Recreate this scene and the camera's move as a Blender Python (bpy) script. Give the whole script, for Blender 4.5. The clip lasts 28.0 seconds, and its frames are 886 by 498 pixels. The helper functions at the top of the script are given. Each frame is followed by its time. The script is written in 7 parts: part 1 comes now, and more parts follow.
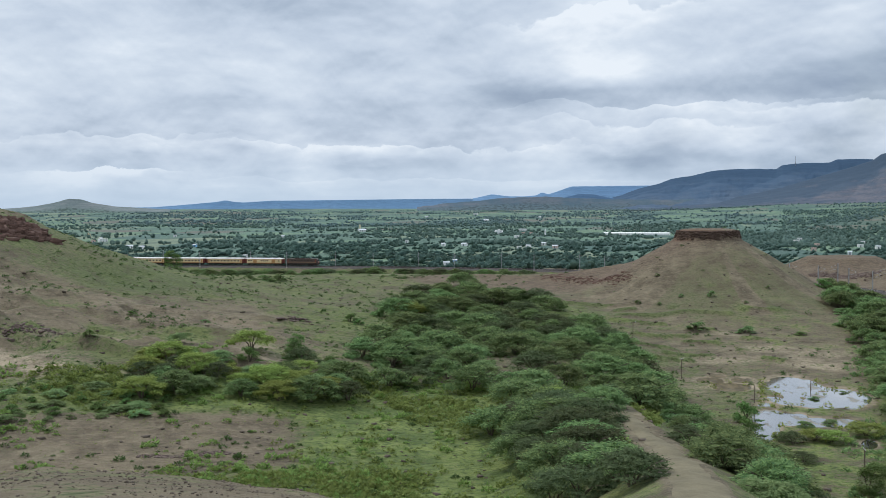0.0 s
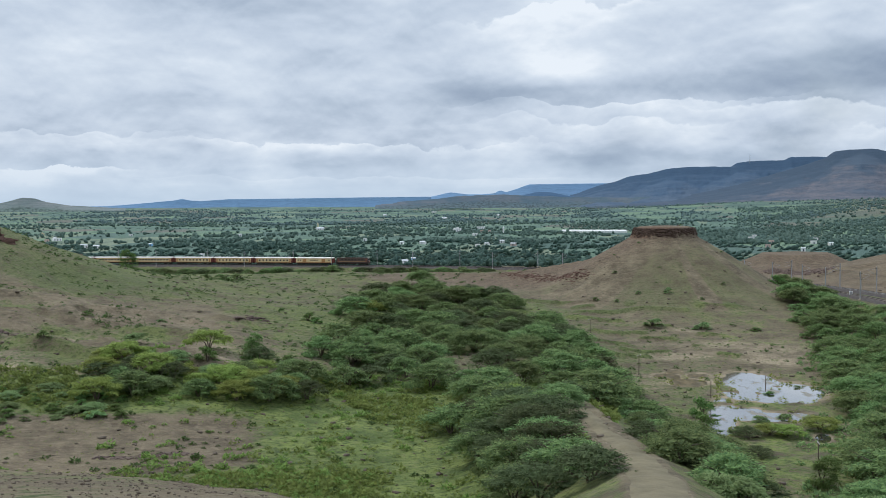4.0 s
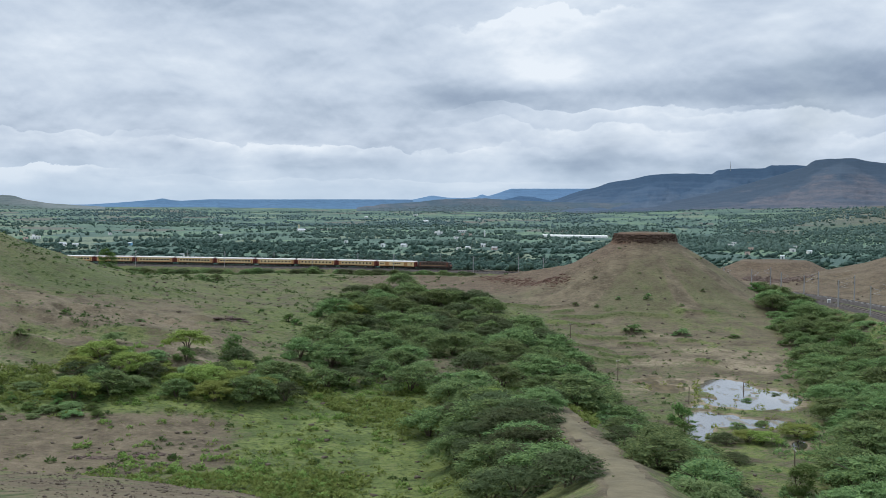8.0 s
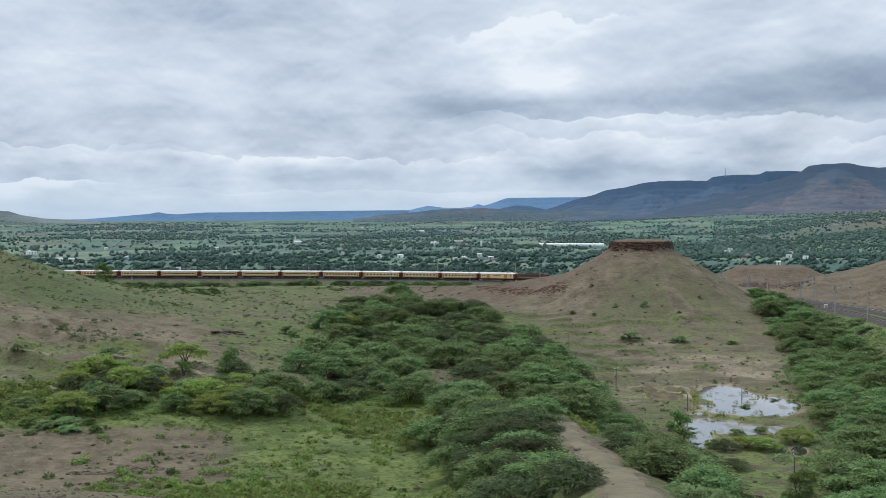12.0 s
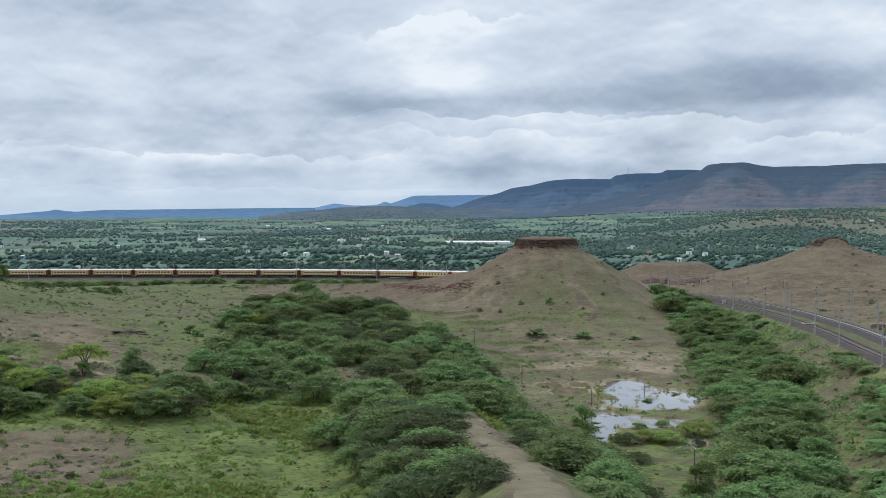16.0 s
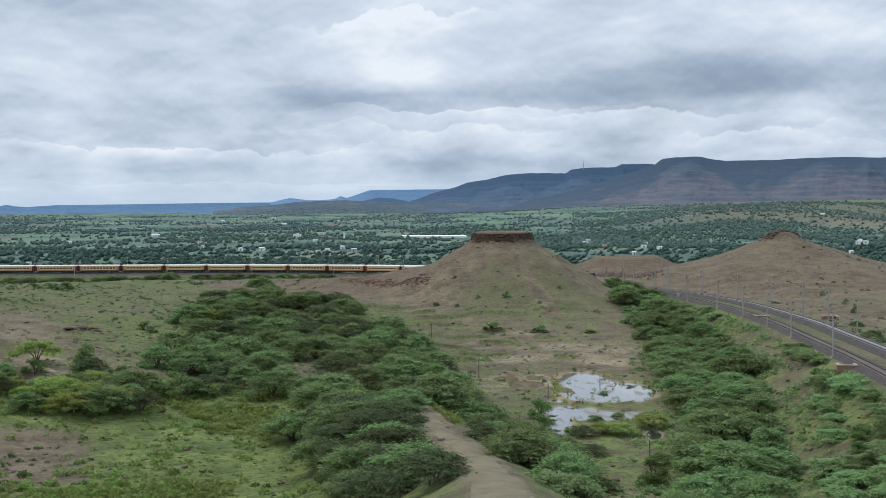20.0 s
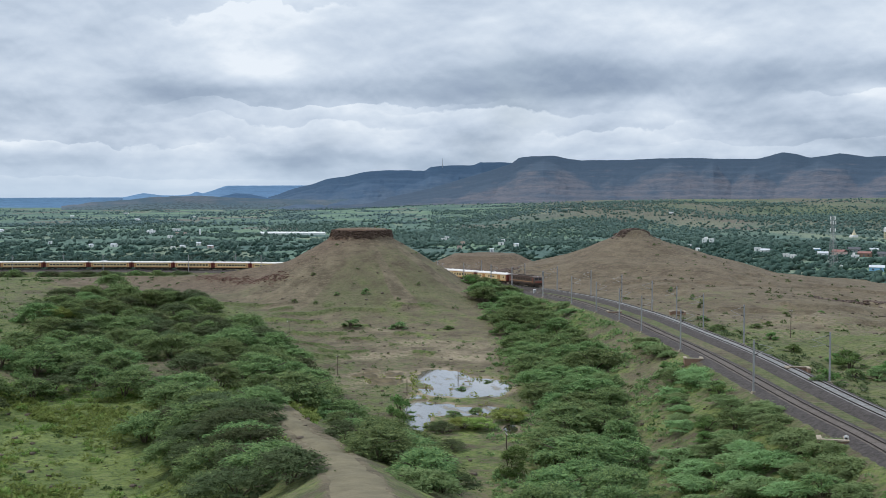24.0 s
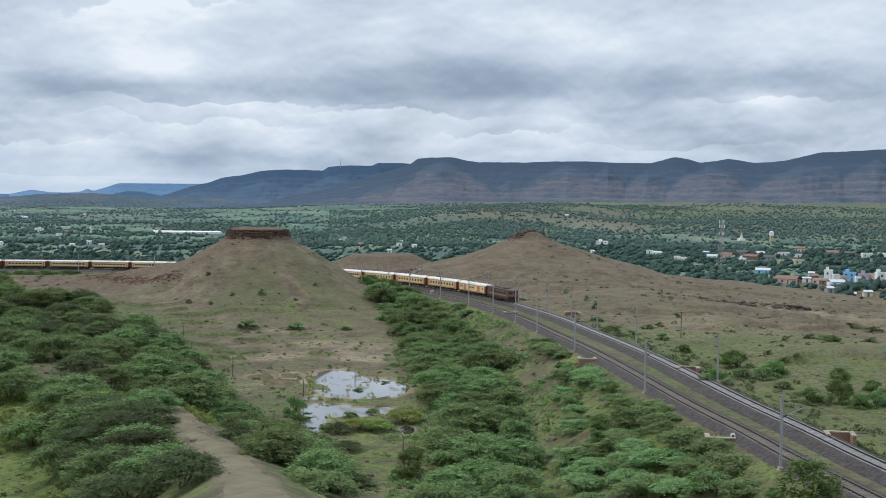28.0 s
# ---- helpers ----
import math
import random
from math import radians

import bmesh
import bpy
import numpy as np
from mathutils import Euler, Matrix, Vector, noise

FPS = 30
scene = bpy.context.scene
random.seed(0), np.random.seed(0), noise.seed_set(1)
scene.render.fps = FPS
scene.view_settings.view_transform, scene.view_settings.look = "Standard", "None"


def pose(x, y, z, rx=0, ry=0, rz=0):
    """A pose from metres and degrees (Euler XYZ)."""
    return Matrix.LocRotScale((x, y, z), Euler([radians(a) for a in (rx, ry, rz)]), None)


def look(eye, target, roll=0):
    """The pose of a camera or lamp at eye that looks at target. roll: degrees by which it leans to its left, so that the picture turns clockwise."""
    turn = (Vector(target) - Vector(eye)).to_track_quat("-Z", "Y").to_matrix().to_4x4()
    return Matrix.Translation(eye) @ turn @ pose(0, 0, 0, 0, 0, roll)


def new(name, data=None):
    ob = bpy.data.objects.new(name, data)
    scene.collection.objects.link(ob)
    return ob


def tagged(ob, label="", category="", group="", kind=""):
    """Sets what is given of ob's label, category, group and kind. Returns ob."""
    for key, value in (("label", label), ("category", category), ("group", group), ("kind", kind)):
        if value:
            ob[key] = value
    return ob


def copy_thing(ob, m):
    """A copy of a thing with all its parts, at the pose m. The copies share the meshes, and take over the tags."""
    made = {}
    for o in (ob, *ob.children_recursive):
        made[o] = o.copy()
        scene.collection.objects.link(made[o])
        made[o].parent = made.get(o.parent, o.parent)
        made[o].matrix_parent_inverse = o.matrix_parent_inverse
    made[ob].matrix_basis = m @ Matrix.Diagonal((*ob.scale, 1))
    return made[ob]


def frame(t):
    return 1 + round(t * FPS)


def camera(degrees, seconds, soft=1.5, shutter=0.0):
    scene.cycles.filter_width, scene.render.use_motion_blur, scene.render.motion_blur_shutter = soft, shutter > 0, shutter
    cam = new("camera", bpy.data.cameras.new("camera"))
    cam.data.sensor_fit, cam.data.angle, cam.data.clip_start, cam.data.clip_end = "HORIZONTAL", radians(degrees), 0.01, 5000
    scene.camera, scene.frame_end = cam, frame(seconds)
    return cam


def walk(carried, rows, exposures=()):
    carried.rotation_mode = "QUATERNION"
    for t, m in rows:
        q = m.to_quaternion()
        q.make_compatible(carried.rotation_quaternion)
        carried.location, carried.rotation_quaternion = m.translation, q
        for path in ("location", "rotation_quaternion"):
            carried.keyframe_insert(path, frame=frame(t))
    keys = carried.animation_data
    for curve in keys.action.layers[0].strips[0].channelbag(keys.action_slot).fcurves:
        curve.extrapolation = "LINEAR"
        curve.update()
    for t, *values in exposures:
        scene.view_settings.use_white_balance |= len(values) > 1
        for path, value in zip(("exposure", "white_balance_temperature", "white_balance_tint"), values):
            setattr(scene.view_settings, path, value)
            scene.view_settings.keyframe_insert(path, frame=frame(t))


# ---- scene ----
# The camera stands on a hilltop and is turned by hand: seconds, bearing, tilt, lean in degrees.
EYE = (0.0, 0.0, 40.0)
cam = camera(43.83, 28.0, soft=0.3)
TURNS = [
    (0, -3.148, -2.316, 0.179), (0.5, -2.954, -2.286, 0.002), (1, -2.680, -2.239, 0.111), (1.5, -2.423, -2.229, -0.040),
    (2, -2.031, -2.148, -0.011), (2.5, -1.441, -2.214, -0.196), (3, -1.309, -2.327, 0.319), (3.5, -1.201, -2.421, 0.268),
    (4, -0.988, -2.424, 0.323), (4.5, -0.058, -2.393, 0.323), (6.5, -0.371, -1.953, -0.080), (7, -0.207, -2.084, -0.409),
    (7.5, -0.126, -2.194, -0.437), (8, 0.000, -2.257, -0.490), (8.5, 0.089, -2.300, -0.425), (9, 0.157, -2.261, -0.372),
    (9.5, 0.264, -2.170, -0.224), (10, -0.200, -2.030, -0.167), (10.5, -0.427, -1.678, -0.148), (11, -0.310, -1.663, -0.250),
    (11.5, -0.053, -1.680, 0.078), (13.5, 0.514, -1.870, 0.222), (14, 0.751, -1.854, 0.291), (14.5, 2.747, -1.900, 0.085),
    (15, 3.113, -1.957, 0.305), (15.5, 4.091, -1.932, 0.396), (16, 5.027, -1.872, 0.217), (16.5, 5.562, -1.956, 0.348),
    (17, 6.324, -2.324, 0.186), (17.5, 5.872, -2.435, 0.193), (18, 3.551, -2.042, 0.502), (18.5, 2.640, -1.800, 0.825),
    (19, 3.370, -1.828, 0.712), (19.5, 5.485, -2.092, 0.662), (20, 7.291, -2.176, 0.361), (20.5, 9.250, -2.216, -0.050),
    (21, 10.498, -2.301, -0.362), (21.5, 11.040, -2.268, -0.064), (22, 11.975, -2.093, -0.124), (22.5, 13.088, -1.806, -0.078),
    (24.5, 14.935, -2.499, -0.094), (25, 15.410, -2.483, -0.166), (25.5, 15.927, -2.104, -0.222), (26, 16.353, -2.001, -0.286),
    (26.5, 17.358, -2.018, -0.439), (27, 18.145, -2.040, -0.726), (27.5, 18.780, -2.130, -0.624), (28, 19.916, -2.289, -0.649),
]
walk(cam, [(t, pose(*EYE) @ pose(0, 0, 0, 0, 0, -yaw) @ pose(0, 0, 0, 90 + tilt) @ pose(0, 0, 0, 0, 0, -lean))
           for t, yaw, tilt, lean in TURNS])

# ---- sky and sun ----
SUN_EL, SUN_AZ = 52.0, -60.0          # degrees; bearing clockwise from +y


def link(nt, a, b):
    nt.links.new(a, b)


def node(nt, kind, **sets):
    n = nt.nodes.new(kind)
    for k, v in sets.items():
        if k == "op":
            n.operation = v
        elif k == "blend":
            n.blend_type = v
        elif k == "dtype":
            n.data_type = v
    return n


def math_node(nt, op, a, b=None, c=None, clamp=False):
    n = nt.nodes.new("ShaderNodeMath")
    n.operation, n.use_clamp = op, clamp
    for i, v in enumerate((a, b, c)):
        if v is None:
            continue
        if isinstance(v, (int, float)):
            n.inputs[i].default_value = v
        else:
            nt.links.new(v, n.inputs[i])
    return n.outputs[0]


def mix_col(nt, fac, a, b, blend="MIX"):
    n = nt.nodes.new("ShaderNodeMix")
    n.data_type, n.blend_type = "RGBA", blend
    for i, v in ((0, fac), (6, a), (7, b)):
        if isinstance(v, (int, float)):
            n.inputs[i].default_value = v
        elif isinstance(v, tuple):
            n.inputs[i].default_value = (*v, 1) if len(v) == 3 else v
        else:
            nt.links.new(v, n.inputs[i])
    return n.outputs[2]


def ramp(nt, fac, stops, interp="LINEAR"):
    n = nt.nodes.new("ShaderNodeValToRGB")
    n.color_ramp.interpolation = interp
    el = n.color_ramp.elements
    while len(el) < len(stops):
        el.new(0.5)
    for e, (p, c) in zip(el, stops):
        e.position = p
        e.color = (c, c, c, 1) if isinstance(c, (int, float)) else (*c, 1)
    nt.links.new(fac, n.inputs[0])
    return n.outputs[0]


def noise_tex(nt, vec, scale, detail=4, rough=0.55, distort=0.0):
    n = nt.nodes.new("ShaderNodeTexNoise")
    n.inputs["Scale"].default_value, n.inputs["Detail"].default_value = scale, detail
    n.inputs["Roughness"].default_value, n.inputs["Distortion"].default_value = rough, distort
    nt.links.new(vec, n.inputs["Vector"])
    return n.outputs[0]


def mapping(nt, vec, scale=(1, 1, 1), loc=(0, 0, 0)):
    n = nt.nodes.new("ShaderNodeMapping")
    n.inputs["Scale"].default_value, n.inputs["Location"].default_value = scale, loc
    nt.links.new(vec, n.inputs["Vector"])
    return n.outputs[0]


def make_world():
    w = bpy.data.worlds.new("cloudy_sky")
    scene.world = w
    w.use_nodes = True
    nt = w.node_tree
    nt.nodes.clear()
    out = nt.nodes.new("ShaderNodeOutputWorld")
    bg_sky, bg_cloud = nt.nodes.new("ShaderNodeBackground"), nt.nodes.new("ShaderNodeBackground")
    sky = nt.nodes.new("ShaderNodeTexSky")
    sky.sky_type, sky.sun_disc = "NISHITA", False
    sky.sun_elevation, sky.sun_rotation = radians(SUN_EL), radians(SUN_AZ)
    sky.dust_density = 2.0
    link(nt, sky.outputs[0], bg_sky.inputs[0])
    bg_sky.inputs[1].default_value = 0.10
    co = nt.nodes.new("ShaderNodeTexCoord").outputs["Generated"]
    sep = nt.nodes.new("ShaderNodeSeparateXYZ")
    link(nt, co, sep.inputs[0])
    elev = sep.outputs[2]
    bearing = math_node(nt, "ARCTAN2", sep.outputs[0], sep.outputs[1])
    # a layer seen in perspective, and round heaps
    flatten = math_node(nt, "ADD", math_node(nt, "MAXIMUM", elev, 0.0), 0.085)
    plane = nt.nodes.new("ShaderNodeCombineXYZ")
    link(nt, math_node(nt, "DIVIDE", sep.outputs[0], flatten), plane.inputs[0])
    link(nt, math_node(nt, "DIVIDE", sep.outputs[1], flatten), plane.inputs[1])
    layer = noise_tex(nt, mapping(nt, plane.outputs[0], (1.25, 0.95, 1), (0.7, 2.3, 0)), 1.0, 7, 0.52, 0.35)
    billow = noise_tex(nt, mapping(nt, co, (4.4, 4.4, 7.6), (0.35, 1.7, 0.2)), 1.0, 6, 0.45, 0.2)
    heap = noise_tex(nt, mapping(nt, co, (10.0, 10.0, 19.0), (1.3, 0.2, 0.47)), 1.0, 6, 0.52, 0.15)
    heap_up = noise_tex(nt, mapping(nt, co, (10.0, 10.0, 19.0), (1.3, 0.2, 0.56)), 1.0, 6, 0.52, 0.15)
    puff = nt.nodes.new("ShaderNodeTexVoronoi")
    puff.feature = "SMOOTH_F1"
    puff.inputs["Scale"].default_value, puff.inputs["Detail"].default_value, puff.inputs["Smoothness"].default_value = 1.0, 2.5, 0.6
    link(nt, mapping(nt, co, (13.0, 13.0, 25.0), (0.4, 0.1, 0.3)), puff.inputs["Vector"])
    low = ramp(nt, elev, [(0.02, 1.0), (0.085, 0.6), (0.18, 0.35)])
    mid = lambda v, c, k: math_node(nt, "MULTIPLY", math_node(nt, "SUBTRACT", v, c), k)
    lum = math_node(nt, "ADD", 0.605, mid(billow, 0.5, 0.55))
    lum = math_node(nt, "ADD", lum, mid(layer, 0.5, 0.38))
    lum = math_node(nt, "ADD", lum, math_node(nt, "MULTIPLY", mid(heap, 0.48, 0.75), low))
    lum = math_node(nt, "ADD", lum, math_node(nt, "MULTIPLY", mid(puff.outputs["Distance"], 0.45, -0.32), low))
    lum = math_node(nt, "ADD", lum, mid(math_node(nt, "SUBTRACT", heap, heap_up), 0.0, 0.75))
    # cloud banks: bearing and height in degrees, their spreads, how bright
    for az, el, wa, we, k in [(-5, 5.1, 3.5, 0.8, -0.20), (3.5, 5.7, 5, 0.7, -0.26), (14, 5.8, 5, 0.8, -0.28), (20, 6.6, 5, 1.5, -0.26), (28, 6.2, 7, 0.9, -0.26), (37.5, 6.5, 4, 0.8, -0.20),
                              (38, 3.3, 5, 0.7, -0.10), (7, 2.2, 8, 0.55, -0.18), (-10, 2.2, 11, 0.5, -0.12), (-9.5, 10, 5, 0.9, -0.12), (-9, 7.2, 6, 0.7, -0.12), (-21, 4.3, 8, 0.9, -0.10), (31, 4.2, 6, 0.8, -0.10),
                              (17.3, 8.3, 1.8, 1.5, 0.20), (27, 8.8, 7, 1.2, 0.08), (36.5, 9.4, 5, 1.3, 0.16), (-15, 6.5, 4, 0.8, 0.13), (-12, 4.7, 4, 0.4, 0.12), (35.4, 5.5, 1.0, 0.35, 0.24), (-21, 7.4, 3, 0.8, 0.10)]:
        da = math_node(nt, "DIVIDE", math_node(nt, "SUBTRACT", bearing, radians(az)), radians(wa))
        de = math_node(nt, "DIVIDE", math_node(nt, "SUBTRACT", elev, math.sin(radians(el))), radians(we))
        g = math_node(nt, "ADD", math_node(nt, "MULTIPLY", da, da), math_node(nt, "MULTIPLY", de, de))
        g = math_node(nt, "POWER", 2.7183, math_node(nt, "MULTIPLY", g, -1.0))
        lum = math_node(nt, "ADD", lum, math_node(nt, "MULTIPLY", g, k * 0.9))
    # rows of heaped cloud with crisp white tops that fade downwards: bearing, its spread, top, depth, unevenness, how bright
    knob = noise_tex(nt, mapping(nt, co, (15.0, 15.0, 21.0), (0.9, 0.3, 0.2)), 1.0, 6, 0.52)
    for az, wa, el, dep, amp, k in [(-6, 9, 3.05, 0.55, 1.8, 0.26), (-20, 5, 3.4, 0.6, 1.6, 0.22), (-20, 2.6, 1.75, 0.45, 1.2, 0.75), (9, 7, 5.05, 0.6, 1.6, 0.30), (7, 6, 4.05, 0.7, 1.8, 0.20), (17.5, 4.5, 4.8, 0.8, 1.6, 0.36),
                                    (23, 4, 4.0, 0.7, 1.8, 0.24), (36.5, 4, 5.6, 0.9, 1.8, 0.24), (5, 4.5, 9.8, 2.6, 4.5, 0.34), (32, 6, 3.1, 0.5, 1.2, 0.16), (-4, 12, 1.3, 0.4, 0.9, 0.16)]:
        edge = math_node(nt, "ADD", mid(knob, 0.5, radians(amp) * 1.6), math.sin(radians(el)))
        below = math_node(nt, "DIVIDE", math_node(nt, "SUBTRACT", edge, elev), radians(dep))
        rise = math_node(nt, "MULTIPLY", below, 9.0, clamp=True)
        fade = math_node(nt, "POWER", 2.7183, math_node(nt, "MULTIPLY", math_node(nt, "MAXIMUM", below, 0.0), -1.0))
        da = math_node(nt, "DIVIDE", math_node(nt, "SUBTRACT", bearing, radians(az)), radians(wa))
        da = math_node(nt, "POWER", 2.7183, math_node(nt, "MULTIPLY", math_node(nt, "MULTIPLY", da, da), -1.0))
        g = math_node(nt, "MULTIPLY", math_node(nt, "MULTIPLY", rise, fade), math_node(nt, "MULTIPLY", da, k))
        lum = math_node(nt, "ADD", lum, g)
    cloud = ramp(nt, lum, [(0.10, (0.286, 0.365, 0.491)), (0.32, (0.411, 0.500, 0.627)), (0.50, (0.554, 0.645, 0.773)), (0.66, (0.668, 0.755, 0.867)), (0.82, (0.821, 0.890, 0.972))])
    haze = ramp(nt, elev, [(0.0, 0.80), (0.022, 0.42), (0.055, 0.0)])
    cloud = mix_col(nt, haze, cloud, (0.52, 0.65, 0.80))
    # an overcast sky is brightest overhead
    over = math_node(nt, "ADD", 1.0, math_node(nt, "MULTIPLY", math_node(nt, "MAXIMUM", math_node(nt, "SUBTRACT", elev, 0.2), 0.0), 0.9))
    vs = nt.nodes.new("ShaderNodeVectorMath")
    vs.operation = "SCALE"
    link(nt, cloud, vs.inputs[0])
    link(nt, over, vs.inputs["Scale"])
    link(nt, vs.outputs[0], bg_cloud.inputs[0])
    bg_cloud.inputs[1].default_value = 1.0
    cover = ramp(nt, billow, [(0.28, 0.80), (0.40, 0.98)])
    mix = nt.nodes.new("ShaderNodeMixShader")
    link(nt, cover, mix.inputs[0]); link(nt, bg_sky.outputs[0], mix.inputs[1]); link(nt, bg_cloud.outputs[0], mix.inputs[2])
    link(nt, mix.outputs[0], out.inputs[0])


make_world()
sun_data = bpy.data.lights.new("sun", "SUN")
sun_data.energy, sun_data.angle, sun_data.color = 1.4, radians(16), (1.0, 0.96, 0.90)
sun = new("sun", sun_data)
sun.matrix_world = look((0, 0, 300), (-math.sin(radians(SUN_AZ)) * math.cos(radians(SUN_EL)) * 100, -math.cos(radians(SUN_AZ)) * math.cos(radians(SUN_EL)) * 100, 300 - math.sin(radians(SUN_EL)) * 100))
scene.view_settings.exposure = 0.0

# ---- materials ----
def shader(name, build, rough=0.85, metal=0.0, bump=None):
    """A procedural material: build(nt, coords) gives its colour; bump is (scale, strength, distance)."""
    m = bpy.data.materials.new(name)
    m.use_nodes = True
    nt = m.node_tree
    b = nt.nodes["Principled BSDF"]
    tc = nt.nodes.new("ShaderNodeTexCoord")
    col = build(nt, tc.outputs["Object"])
    link(nt, col, b.inputs["Base Color"])
    b.inputs["Roughness"].default_value, b.inputs["Metallic"].default_value = rough, metal
    b.inputs["Specular IOR Level"].default_value = 0.3
    if bump:
        bn = nt.nodes.new("ShaderNodeBump")
        bn.inputs["Strength"].default_value, bn.inputs["Distance"].default_value = bump[1], bump[2]
        link(nt, noise_tex(nt, tc.outputs["Object"], bump[0], 5, 0.6), bn.inputs["Height"])
        link(nt, bn.outputs[0], b.inputs["Normal"])
    return m


def plain(name, col, rough=0.8, metal=0.0, var=0.22, scale=1.5, bump=None, rnd=0.0):
    """One paint or stuff with grain and stains at two scales; rnd varies it from object to object."""
    def build(nt, co):
        a = noise_tex(nt, co, scale, 6, 0.6)
        f = noise_tex(nt, co, scale * 9, 3, 0.6)
        k = math_node(nt, "ADD", math_node(nt, "MULTIPLY", a, 0.7), math_node(nt, "MULTIPLY", f, 0.3))
        lo, hi = tuple(c * (1 - var) for c in col), tuple(min(1, c * (1 + var)) for c in col)
        out = mix_col(nt, ramp(nt, k, [(0.32, 0.0), (0.68, 1.0)]), lo, hi)
        if rnd:
            oi = nt.nodes.new("ShaderNodeObjectInfo")
            hs = nt.nodes.new("ShaderNodeHueSaturation")
            link(nt, math_node(nt, "ADD", math_node(nt, "MULTIPLY", oi.outputs["Random"], 2 * rnd), 1 - rnd), hs.inputs["Value"])
            link(nt, out, hs.inputs["Color"])
            out = hs.outputs[0]
        return out
    return shader(name, build, rough, metal, bump)


def leaf_mat(name, a, b, c):
    """Foliage: three greens mixed leaf by leaf and plant by plant."""
    def build(nt, co):
        g = nt.nodes.new("ShaderNodeNewGeometry")
        oi = nt.nodes.new("ShaderNodeObjectInfo")
        col = mix_col(nt, g.outputs["Random Per Island"], a, b)
        n = noise_tex(nt, co, 0.6, 3)
        col = mix_col(nt, ramp(nt, n, [(0.4, 0.0), (0.7, 0.8)]), col, c)
        hs = nt.nodes.new("ShaderNodeHueSaturation")
        link(nt, math_node(nt, "ADD", math_node(nt, "MULTIPLY", oi.outputs["Random"], 0.05), 0.475), hs.inputs["Hue"])
        link(nt, math_node(nt, "ADD", math_node(nt, "MULTIPLY", oi.outputs["Random"], 0.5), 0.75), hs.inputs["Value"])
        link(nt, col, hs.inputs["Color"])
        return hs.outputs[0]
    m = shader(name, build, 0.8)
    m.node_tree.nodes["Principled BSDF"].inputs["Specular IOR Level"].default_value = 0.08
    nt = m.node_tree
    b = nt.nodes["Principled BSDF"]
    tr = nt.nodes.new("ShaderNodeBsdfTranslucent")
    link(nt, b.inputs["Base Color"].links[0].from_socket, tr.inputs[0])
    mx = nt.nodes.new("ShaderNodeMixShader")
    mx.inputs[0].default_value = 0.38
    link(nt, b.outputs[0], mx.inputs[1])
    link(nt, tr.outputs[0], mx.inputs[2])
    link(nt, mx.outputs[0], nt.nodes["Material Output"].inputs[0])
    return m


def attr(nt, name):
    n = nt.nodes.new("ShaderNodeAttribute")
    n.attribute_name = name
    return n.outputs["Fac"]


